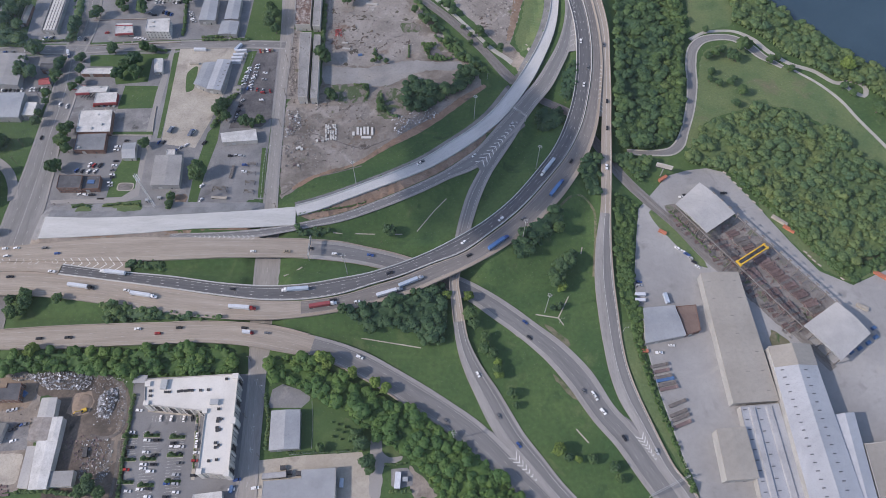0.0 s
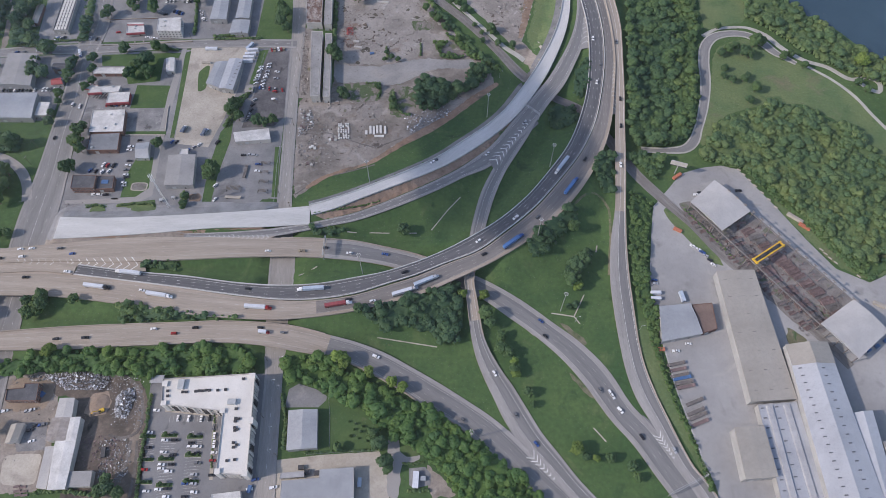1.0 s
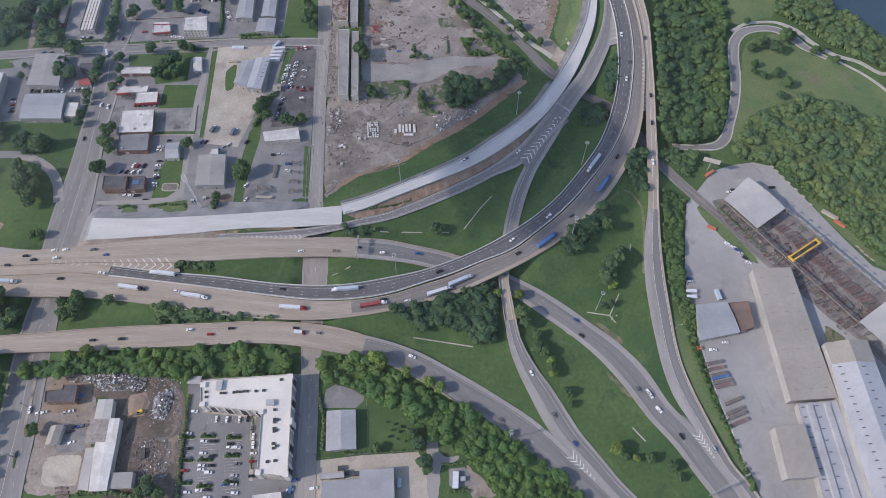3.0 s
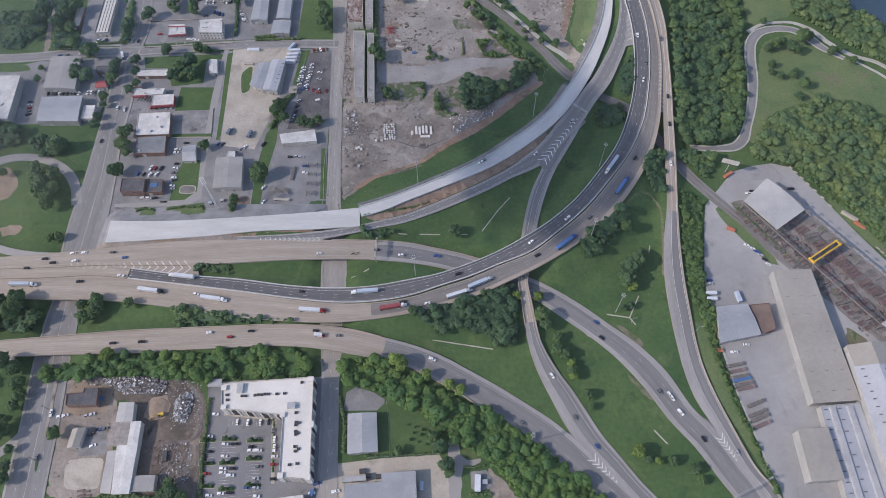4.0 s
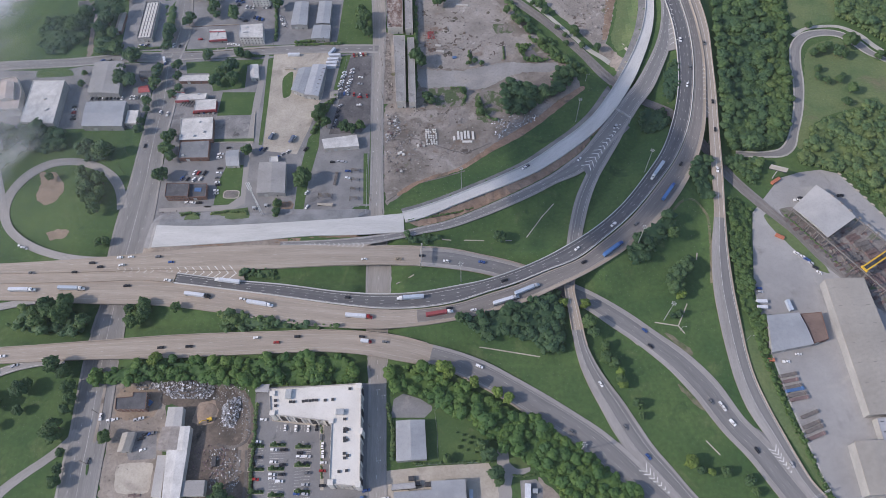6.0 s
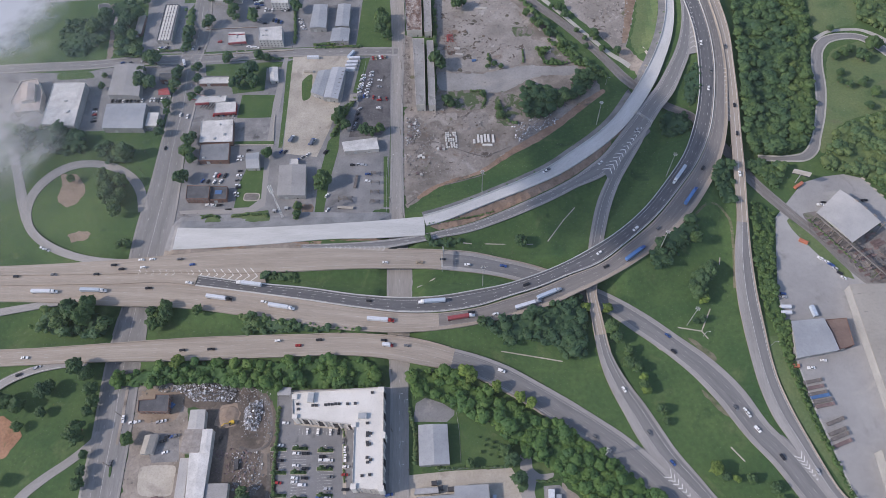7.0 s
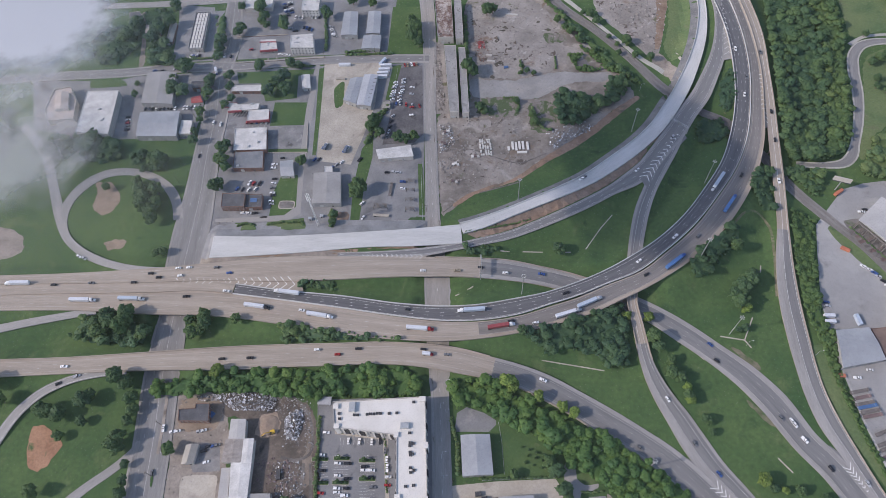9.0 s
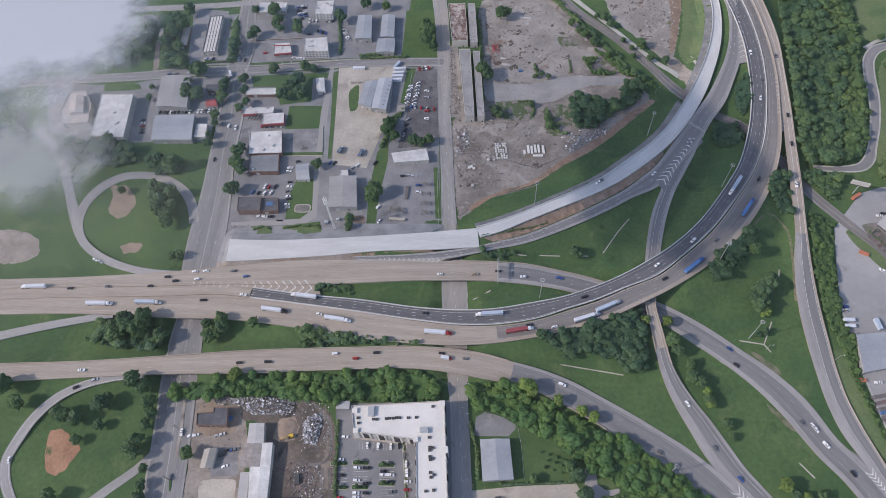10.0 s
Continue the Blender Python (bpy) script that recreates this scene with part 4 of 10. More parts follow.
patch("pavement", "pale gravel and asphalt industrial yard", [(161.2, 329.2), (191.1, 364.8), (209.7, 371.3), (227.9, 374.1), (242.2, 369.9), (264.1, 333.6), (284, 296.8), (300.2, 270), (323.9, 257.4), (354.9, 271.9), (395.4, 292.8), (341.2, 76.9), (165.9, 74.7), (166, 96.3), (162.8, 122.9), (153.8, 168.1), (149, 208.5), (147.8, 257.5), (155.4, 300.5)], YARD, 0.06)
patch("lawn", "small green lawn behind the white-roofed row", [(-361.3, 507.3), (-283, 510.9), (-283.7, 503.8), (-297.9, 502), (-295.3, 472), (-325.5, 467.8), (-334.7, 492), (-356.9, 491.7)], LAWN, 0.12)
patch("lawn", "green lawn between a house and the alley", [(-315.9, 466.5), (-279.7, 466.3), (-278.8, 436.5), (-315.8, 436.7)], LAWN, 0.12)
patch("lawn", "green lawn with an oval gravel bed", [(-295.2, 377.4), (-276.2, 379), (-272.5, 347), (-275.8, 336.1), (-298.9, 334.6), (-299.5, 359)], LAWN, 0.12)
patch("lawn", "green strip beside the fuel station", [(-253.9, 493.3), (-250, 493.3), (-248.6, 461.5), (-256, 457.8), (-260.4, 483.9)], LAWN, 0.14, ragged=0.3)
patch("lawn", "long green verge between two lots", [(-215.5, 426.2), (-224.9, 408.8), (-228.3, 366.3), (-227, 323.7), (-219.5, 322.7), (-218.6, 360.1), (-214.2, 398.9)], LAWN, 0.12)
patch("lawn", "green verge beside the street", [(-172.2, 391.6), (-168.1, 391.6), (-162.9, 336.5), (-167.8, 336.4)], LAWN, 0.12)
patch("lawn", "green strip beside the parked trailers", [(-204.3, 514.5), (-195.5, 516.2), (-202.3, 468.2), (-208, 469.6)], LAWN, 0.12)
patch("lawn", "wide green lawn along the street", [(-211, 601.5), (-182, 602), (-175, 532.8), (-211.2, 529)], LAWN, 0.12)
patch("lawn", "green strip in front of the white warehouse", [(-510.6, 496.8), (-475.6, 497.6), (-469.3, 489.1), (-509.1, 486.3)], LAWN, 0.1, ragged=0.4)
patch("lawn", "green verge along the alley", [(-278.5, 511), (-273.3, 513.5), (-269.3, 453.9), (-266.6, 401.5), (-270.2, 401.4), (-273.1, 446.6)], LAWN, 0.12)
patch("lawn", "scrubby green verge by the new ramp", [(-327.6, 327), (-308.2, 327.3), (-308, 317.9), (-323.1, 316.6)], LAWN, 0.12)
patch("lawn", "scrubby green strip by the new ramp", [(-299.9, 327.4), (-268, 332.6), (-265.7, 323.2), (-281.8, 319.5)], LAWN, 0.12)
patch("pavement", "worn grey gravel verge along the new ramp", [(-343.9, 324.4), (-300.9, 327.4), (-242.3, 327), (-211.9, 321), (-161.4, 322.9), (-158.3, 318.9), (-238.7, 310.8), (-338.8, 308.3)], GRAVEL, 0.12, True)
patch("bare_ground", "brown soil strip below the new ramp deck", [(-330.2, 290), (-261.3, 294.8), (-210.6, 299.4), (-163.9, 301.8), (-130.3, 304.5), (-130.1, 302.8), (-163.6, 300.1), (-210, 296.7), (-260.3, 291), (-329.5, 287.8)], BROWN, 0.1, True, ragged=0.3)
patch("bare_ground", "dusty strip between the new deck and the highway", [(-354, 281), (-354, 292), (-300, 294), (-232, 297), (-232, 289.5), (-300, 286)], DUST, 0.14, True, ragged=0.3)
for pts in ([(-325, 325.8), (-314.4, 327.6), (-306.7, 324.2), (-307.5, 318.4), (-321.3, 317.7)], [(-300.5, 327.7), (-284.9, 329.6), (-266.2, 330.4), (-263.6, 321.1), (-278, 318.7), (-297.6, 323.1)], [(-246.6, 338.8), (-241, 341.2), (-239.3, 322.5), (-245, 321.3)]):
    patch("meadow", "scrubby green island beside the new ramp", pts, MEADOW, 0.25, True, ragged=1.5)
patch("pavement", "tan drive between the lawns", [(-485.7, 598.2), (-479.4, 598.1), (-460.5, 519.6), (-463.8, 514.8), (-466.2, 514.8), (-472.4, 552.7)], DUST, 0.08)
patch("pavement", "grey asphalt yard behind the white warehouse", [(-571.8, 497.9), (-512.2, 496.1), (-471.1, 495.9), (-452.7, 426), (-511, 425.9), (-547.2, 432.9)], LOT, 0.055)
patch("pavement", "worn pale asphalt lot behind the shops", [(-318, 436.3), (-280.3, 439), (-277.5, 410.3), (-315, 408.9)], LOT, 0.10)
patch("pavement", "pale concrete alley between the lots", [(-282.5, 519.5), (-278.4, 519.5), (-276.5, 443.2), (-275.7, 389.3), (-271.6, 336.9), (-282.9, 329.2), (-344.9, 327.5), (-346.6, 331), (-286.2, 335), (-276.6, 344.6), (-280.9, 389.2), (-283.9, 457.5)], SHOULDER, 0.13)
def ring_path(label, cx, cy, rx, ry, width, inner):
    """A rounded path round a bed."""
    def outline(grow):
        return [(cx + (rx + grow) * math.copysign(abs(math.cos(a)) ** 0.5, math.cos(a)), cy + (ry + grow) * math.copysign(abs(math.sin(a)) ** 0.5, math.sin(a))) for a in np.linspace(0, 2 * math.pi, 33)[:-1]]
    patch("pavement", label, outline(0), PALE, 0.19)
    patch("gravel_bed", "grey gravel bed inside a pale path", outline(-width), inner, 0.24)


ring_path("pale rounded path on the lawn", -285.2, 346.2, 7.3, 4.5, 0.9, WEEDY)
patch("pavement", "grey yard below the antenna tower", [(-267.6, 335), (-248.6, 337.7), (-241.3, 322.4), (-262.2, 318.6)], LOT, 0.16)
patch("bare_lot", "pale sandy truck lot at the fuel station", [(-273.9, 521.0), (-216.0, 522.0), (-217, 507.9), (-217.6, 462), (-225.4, 422.5), (-233.2, 390.7), (-265.1, 394.9), (-267.8, 432.4), (-270.9, 476.2)], PALE, 0.10)
patch("pavement", "dark asphalt lot of parked old cars", [(-200.4, 511.4), (-174.8, 515), (-169, 426.8), (-176.9, 416.4), (-206.4, 413.9), (-200.2, 462.3)], LOT_DARK, 0.10)
patch("pavement", "grey asphalt car park with pergolas", [(-207.2, 397.7), (-172.6, 398.2), (-172.5, 367.1), (-170.2, 326.9), (-211.5, 324), (-209.4, 372.9)], LOT, 0.12)
patch("bare_ground", "rubble-strewn bare ground of a cleared factory", [(-138.6, 621.1), (-62.5, 631.7), (-39.7, 595.1), (-15, 556.2), (-0.2, 519.2), (22.3, 497.4), (30.7, 470.9), (8.3, 455.8), (-13, 434), (-33.7, 417.1), (-56.4, 400.5), (-80.5, 375.4), (-104.9, 366.2), (-126.4, 355.9), (-143.9, 337.4), (-148, 335.5), (-152.4, 367.4), (-157.6, 441.1), (-155.4, 452.7), (-124.1, 453.1)], DIRT, 0.06)
patch("bare_ground", "pale bare ground where factory floors were cleared", [(-134.6, 611.9), (-68.2, 622.2), (-48.3, 586.1), (-32.1, 543.3), (-37.5, 530.8), (-45.2, 506.6), (-61.7, 500.8), (-89.4, 495.7), (-112, 497.7), (-124, 517.3)], PALE_DIRT, 0.085, ragged=2.0)
patch("bare_ground", "pale trampled ground beside the old railway", [(-32.1, 541.6), (-11.7, 531.2), (-22.7, 510.9), (-37.1, 517.1), (-44.6, 522.6), (-43.4, 534.8)], PALE_DIRT, 0.11, ragged=1.6)
patch("meadow", "weedy green patch on the cleared site", [(-54.3, 559.8), (-34.3, 558.4), (-29.3, 546.7), (-51.2, 543)], WEEDS, 0.12, ragged=1.8)
patch("meadow", "weedy green plot among the rubble", [(-121.4, 469.4), (-98.7, 472.7), (-80.9, 470), (-78.5, 450.9), (-85.7, 446.5), (-107.4, 447.6), (-118.5, 451.8)], WEEDS, 0.10, ragged=2.2)
patch("meadow", "green weeds beside the copse", [(-71.3, 456.8), (-65.6, 470.2), (-54.7, 470.4), (-47.5, 457.2), (-45.4, 432.2), (-57.9, 427.1), (-69.7, 431.1)], WEEDS, 0.10, ragged=2.2)
patch("pavement", "old pale concrete slab on bare ground", [(-96.1, 442), (-77.1, 445.2), (-77.9, 426.8), (-95.8, 425.1)], PALE_DIRT, 0.12, ragged=0.4)
patch("pavement", "old pale concrete slab by the factory wall", [(-117.7, 443.1), (-107, 444), (-106.2, 434.8), (-117.3, 433.9)], PALE_DIRT, 0.12, ragged=0.4)
patch("pavement", "cracked concrete floor of the roofless factory", [(-170.6, 547.9), (-155, 548.1), (-145.5, 451.4), (-159.5, 451.2)], PALE_DIRT, 0.10, ragged=0.0)
patch("pavement", "pale grey concrete apron in the cleared site", [(-127.5, 496.7), (-106, 493.9), (-83.7, 493.5), (-61.7, 500.1), (-39.5, 505.1), (-14.1, 503.1), (8.3, 504.2), (10, 497.2), (-0, 490.9), (-16.7, 492.2), (-33.3, 488.9), (-45.3, 482.6), (-54.8, 473.4), (-65.6, 470.2), (-79.2, 469.3), (-98.7, 472.7), (-124.8, 470.1)], APRON, 0.115, ragged=1.3)
patch("bare_ground", "dry rubble yard beside the railway", [(-3.9, 632.6), (79.5, 634), (74.6, 596.9), (64.9, 553.2), (58.1, 528.2), (49.9, 521.6), (25.9, 556.8), (2.4, 586.9)], PALE_DIRT, 0.08)
patch("bare_ground", "brown earth strip at the rubble yard's edge", [(64.3, 624.3), (79, 624.5), (74.6, 596.9), (65, 554.9), (59.5, 534.8), (54.9, 534.7), (59.4, 561.6), (64.2, 592.3)], BROWN, 0.11, ragged=1.2)
patch("bare_ground", "dusty track curving under the ramps", [(48.9, 524.8), (58.2, 529.8), (65.7, 518.6), (72.7, 499.7), (80.1, 492.1), (67.6, 485.8), (59.2, 498), (52.4, 510.4)], DUST, 0.12, True)
patch("bare_ground", "brown dirt yard of a scrap dealer", [(-315.6, 173.2), (-234.2, 172.5), (-220.1, 80.5), (-279, 79.7), (-277.3, 117.2), (-287.8, 157.9), (-310.5, 157.6)], DARK_SOIL, 0.06)
patch("bare_lot", "dusty concrete yard beside the scrap dealer", [(-342.8, 180), (-311.6, 176.4), (-295.9, 151.2), (-289.9, 89.5), (-331.9, 88.1), (-336.1, 133.8)], DUST, 0.05)
patch("pavement", "blue-grey asphalt car park with planted islands", [(-234, 171.6), (-149.9, 176.3), (-138.6, 70.8), (-221.1, 69.8)], LOT_PLAIN, 0.06)
patch("pavement", "pale kerbed walk along the hotel front", [(-218.7, 149.6), (-181.4, 148), (-179.5, 144.7), (-174.9, 99.4), (-177.2, 99.4), (-182.9, 143.4), (-218, 146.6)], PALE, 0.14)
patch("pavement", "grey asphalt pad behind the shed", [(-131.9, 150.7), (-130.5, 164.3), (-123.6, 168.7), (-110.6, 164.6), (-102.1, 159.5), (-102.4, 151.1)], LOT, 0.08)
patch("bare_ground", "weedy dark ground under the crane runways", [(182.4, 334.2), (196, 334.4), (228.3, 345), (306.9, 239.5), (302.3, 229.6), (273, 212), (255.7, 219.3), (228.9, 258.7), (209.9, 278.3), (191.4, 306.6)], WEEDY, 0.075, ragged=1.2)
patch("lawn", "green verge between track and yard", [(168.5, 325.3), (172.8, 329.1), (182.0, 319.2), (190.5, 306.5), (200.1, 292.5), (207.4, 280.4), (210.9, 271.3), (203.1, 273.2), (195.3, 282.7), (186.9, 294.1), (177.2, 308.2)], MEADOW, 0.10, ragged=0.6)
patch("lawn", "small green verge behind the hall", [(247.8, 219.2), (261.3, 207.2), (259.8, 204.4), (245.5, 202.3)], WORN_GRASS, 0.10, ragged=1.0)
patch("lawn", "fenced green lawn beside the shed", [(-99.9, 158.7), (-62.8, 138), (-58.1, 128.8), (-59.6, 121.6), (-108.9, 118.6), (-104.7, 123.4), (-107.3, 151)], LAWN, 0.10)
patch("pavement", "pale concrete warehouse apron", [(-142.7, 112), (-100.8, 117.2), (-61.5, 120), (-54.7, 108.5), (-51.1, 71.9), (-140.5, 70.8)], PALE, 0.06)
patch("pavement", "grey gravel lane beside the trees", [(-56.1, 130.7), (-48.4, 131.5), (-47.0, 120.3), (-42.5, 115.8), (-32.1, 117.9), (-33.2, 114.0), (-46.2, 111.3), (-46.0, 88.8), (-54.5, 88.7)], SHOULDER, 0.08, ragged=0.6)
patch("bare_ground", "tan bare soil behind the compound", [(-27.8, 110.2), (-23.2, 107.7), (-15.9, 102.8), (-10.6, 95.4), (-6.7, 89.3), (-23.3, 89.1), (-26.1, 96.4)], DUST, 0.07, ragged=1.8)
patch("bare_ground", "sandy bare patch in the loop's lawn", [(-466.1, 369.4), (-451.1, 370.7), (-438.2, 356.9), (-437.5, 341.6), (-448.7, 332.5), (-461.3, 343.2), (-459.8, 355.6)], SAND, 0.06, True)
patch("bare_ground", "oval sandy patch in the loop's lawn", [(-438.4, 304.7), (-429.7, 309.3), (-418.4, 308.3), (-419.4, 300.9), (-431.5, 298)], SAND, 0.06, True)
patch("bare_ground", "worn tan ground beside the loop ramp", [(-574, 322.5), (-531.7, 321.1), (-511.6, 311.3), (-507.1, 296), (-519.2, 288), (-558.6, 285.3)], DUST, 0.06, True)
def worn_path(label, pts, width, material):
    """A trodden path of bare soil across grass."""
    q = spline([(x, y, 0, width) for x, y in pts], 3.0)
    wobble = np.array([0.7 * noise.noise((a * 0.15, b * 0.15, 5.0)) for a, b in q[:, :2]])
    tagged(strip("worn_path", q, width / 2 + wobble, -width / 2 + wobble * 0.4, 0.24, -0.1, material, None, label, ground_height), label, "path", kind="structure")


worn_path("worn soil track curving beside the long ramp", [(90, 322), (94.4, 327.5), (102.9, 335.8), (111, 338.5), (117.5, 335.5), (121.5, 327.8), (121.5, 309.4), (119, 287.3), (115.5, 262)], 1.9, WORN_GRASS)
worn_path("old pale siding path among weeds", [(-51.7, 593.9), (-41, 578.8), (-30.6, 566.3), (-24.7, 553.1)], 2.6, PALE_DIRT)
patch("bare_ground", "tan trampled dirt between house and workshop", [(-338.4, 170.5), (-308.7, 173), (-301.3, 157.3), (-307.2, 144.8), (-334.8, 146.1)], SAND, 0.07, ragged=1.8)
patch("pavement", "grey asphalt parking beside the workshop", [(-320.7, 138.0), (-301.1, 138.2), (-298.7, 127.7), (-296.7, 118.5), (-316.1, 117.0), (-319.2, 122.2)], LOT_WORN, 0.085)
patch("pavement", "pale cracked concrete slab in the dusty yard", [(-324.6, 114.9), (-297.5, 116.1), (-296.9, 106.9), (-295.9, 94.3), (-321.2, 94.6)], PALE, 0.085, ragged=0.5)
patch("bare_ground", "reddish worn clay in the park lawn", [(-444.5, 146.6), (-437.0, 147.4), (-426.9, 142.5), (-419.2, 139.2), (-417.4, 133.5), (-420.0, 126.9), (-423.4, 119.1), (-429.0, 114.6), (-436.9, 116.2), (-442.6, 127.6), (-444.1, 138.1)], PARK_CLAY, 0.075, True, ragged=1.1)
patch("bare_ground", "orange clay strip along the rubble site", [(-137.4, 344.1), (-119.2, 359.1), (-99.9, 366.2), (-80.4, 374.1), (-56.1, 393.9), (-30.9, 409.6), (-10.3, 427.1), (11, 448.6), (34, 469.5), (31.3, 473.9), (8.8, 456.6), (-10.9, 436.9), (-31.7, 419.9), (-55.5, 401.9), (-75, 384.5), (-88, 374), (-105.1, 368.1), (-126.7, 359), (-140.2, 347.1)], CLAY, 0.16, True, ragged=0.5)
patch("pavement", "tan dusty flush median of the west street", [(-350.4, 178.1), (-348.8, 166.4), (-347.4, 152.1), (-346.6, 141.0), (-345.5, 128.8), (-343.3, 128.8), (-344.4, 141.0), (-345.2, 152.1), (-346.6, 166.4), (-348.2, 178.1)], DUST, 0.5, ragged=0.2)
patch("pavement", "grassy kerbed island in the west street", [(-345.7, 116.3), (-343.9, 114.4), (-343.2, 109.9), (-343.1, 105.9), (-344.3, 106.6), (-345.4, 111.8)], GRASS, 0.55, ragged=0.2)
patch("bare_ground", "brown earth bank between two ramps", [(-127.6, 313.1), (-116.6, 317.3), (-91.9, 329.3), (-69, 340.3), (-44.2, 352.1), (-19.3, 365.4), (7.6, 384.9), (28.1, 402.9), (45.1, 421.4), (55.1, 435.4), (58.1, 431.9), (37.6, 411), (23.3, 390.9), (10.6, 379.1), (-4.4, 366.9), (-24, 354.2), (-48, 340.6), (-71.6, 328.4), (-94.7, 317.6), (-117.8, 310.4)], RED_BANK, 0.25, True, ragged=0.4)
patch("meadow", "pale green meadow in the riverside park", [(250.2, 523), (287.5, 538.2), (306.8, 509.5), (344.6, 493), (370.5, 467.1), (385.6, 428), (404.6, 375.4), (376.2, 381.3), (356.2, 417.3), (322.2, 448.2), (284.6, 447.7), (238.7, 431.4), (219.6, 398.6), (212.7, 397.2), (230.9, 446.9)], MEADOW, 0.10)
patch("meadow", "rough pale grass below the hillside wood", [(270.2, 349.9), (297.1, 310.9), (313.6, 285.2), (325.4, 277.8), (361.2, 291.3), (355.6, 274), (325.3, 259), (302.8, 271.1), (284.9, 296.8), (264.9, 333)], MEADOW, 0.09, True)
patch("meadow", "pale green meadow beside the river trail", [(249.8, 627.2), (298.3, 618.7), (292.3, 560.9), (267.7, 554.6), (244, 545.9)], MEADOW, 0.10)
patch("meadow", "pale green meadow on the hillside", [(79, 624.5), (100.5, 624.9), (93.4, 562.1), (82.5, 524.5), (67.9, 516.2), (63, 536.5), (73.3, 570.4)], MEADOW, 0.10, True)


patch("pavement", "grey gravel shoulder above the new ramp", [(-247, 331), (-205, 330.5), (-160, 331.5), (-155.5, 319), (-200, 307), (-247, 308)], GRAVEL, 0.16, True)
patch("lawn", "green strip behind the brick shop", [(-319, 408.5), (-275.5, 409.2), (-274.9, 405.2), (-318.2, 404.4)], LAWN, 0.15)
patch("pavement", "worn cracked asphalt lot with faint bays", [(-316.4, 436.6), (-279.1, 438), (-276.2, 409.9), (-318.1, 409.1)], LOT_WORN, 0.125)
patch("bare_ground", "brown bare soil beside the garage verge", [(-240, 337.7), (-231.9, 340.1), (-227.9, 333.1), (-230.6, 323.7), (-237.3, 322.5)], BROWN, 0.14, ragged=1.4)
patch("pavement", "worn gravel corner at the new ramp's end", [(-351, 316.2), (-342.9, 324.4), (-331.7, 291.5), (-344.2, 289.1), (-350.5, 291.2)], GRAVEL, 0.15, True)
patch("pavement", "even grey asphalt car park behind the corner building", [(-345, 385.9), (-303.1, 386.1), (-300.4, 332.4), (-306.4, 332.4), (-310.5, 357.7), (-344.3, 359.9)], LOT_PLAIN, 0.13)

patch("bare_ground", "worn sandy soil beside the highway shoulder", [(73.2, 219.3), (78.6, 217.5), (84.7, 212.3), (91.2, 206.8), (91.9, 202.3), (89.3, 199.5), (84.5, 204.5), (77.2, 213.2)], WORN_GRASS, 0.13, True, ragged=1.0)
patch("bare_ground", "worn soil strip along the highway's edge", [(77, 179.9), (86.6, 171.3), (99.4, 159.2), (97.3, 156.2), (87.1, 163.7), (78, 174.7)], WORN_GRASS, 0.13, True, ragged=0.8)

# ---- painted gores where ramps meet ----
def gore(label, pts, z, material):
    return tagged(part("road_gore", prism(pts, z - 0.7, z), material, None), label, "road", kind="structure")


def chevrons(tip, wide, w_tip, w_wide, count, z, to_tip, fall=0.0, thick=0.3):
    """V-shaped stripes along a line, widening from the tip; the points of the Vs look to the tip or away."""
    tip, wide = Vector(tip), Vector(wide)
    d = (tip - wide).normalized() * (1 if to_tip else -1)
    n = Vector((-d.y, d.x))
    v, f = [], []
    for i in range(count):
        t = i / max(1, count - 1)
        c, w = tip.lerp(wide, t), (w_tip + (w_wide - w_tip) * t) / 2
        for side in (-1, 1):
            a, b, k = c + d * w * 0.7, c + n * w * side - d * w * 0.3, len(v)
            s = d * thick
            v += [(p.x, p.y, z - fall * t) for p in (a - s, b - s, b + s, a + s)]
            f.append((k, k + 1, k + 2, k + 3))
    ob = part("chevron_marking", mesh_of("chevron_marking", v, f, PAINT), PAINT, None)
    tagged(ob, "worn white painted chevron stripes on the road", "road marking", kind="structure")


gore("tan concrete gore between two carriageways", [(-350, 267.2), (-304.6, 268.3), (-260, 268.9), (-256, 258.6), (-269.7, 257.3), (-312.2, 263), (-347.4, 259.4)], 6.52, CONCRETE)
gore("tan concrete median between two carriageways", [(-420, 254.2), (-345, 257.8), (-318, 257.2), (-285, 253), (-285, 248), (-345, 250), (-420, 251)], 6.47, CONCRETE)
chevrons((-362.3, 266.7), (-322.5, 266.0), 3.6, 5.0, 8, 6.6, False, 0.0, 0.26)
chevrons((-318.7, 266.1), (-268.7, 264.4), 5.8, 14.1, 9, 6.6, False, 0.0, 0.42)
gore("tan concrete gore beside the ramp", [(-232.2, 291.1), (-167.1, 293.1), (-156.7, 292.2), (-166.6, 289.9), (-231.8, 289.5)], 6.36, CONCRETE)
chevrons((-211.3, 291.9), (-164, 291.5), 1.5, 5.0, 13, 6.58, False)
gore("grey asphalt gore between two ramps", [(65.5, 422), (67.8, 416.6), (46.2, 392.3), (31.4, 366.5), (26.4, 362.7), (19.6, 375.1), (31.9, 389.4), (52.1, 412.3)], 6.1, ASPHALT)
chevrons((59.6, 419.2), (26, 371.9), 1.6, 9.5, 12, 7.06, True, 0.62, 0.5)
gore("pale gore between ramp and highway", [(126, 604.4), (128.8, 569.1), (127.5, 535.5), (126, 513), (113.4, 509.6), (120.8, 543.7), (124.9, 577.7)], 8.9, SHOULDER)
chevrons((126.4, 581.3), (120.8, 517.6), 1.5, 8.5, 10, 9.62, True)
gore("pale gore between highway and ramp", [(147.7, 551.3), (148.1, 502.8), (139.7, 425.9), (134.5, 425.8), (139.7, 464.9), (145.6, 510.6)], 9.3, CONCRETE)
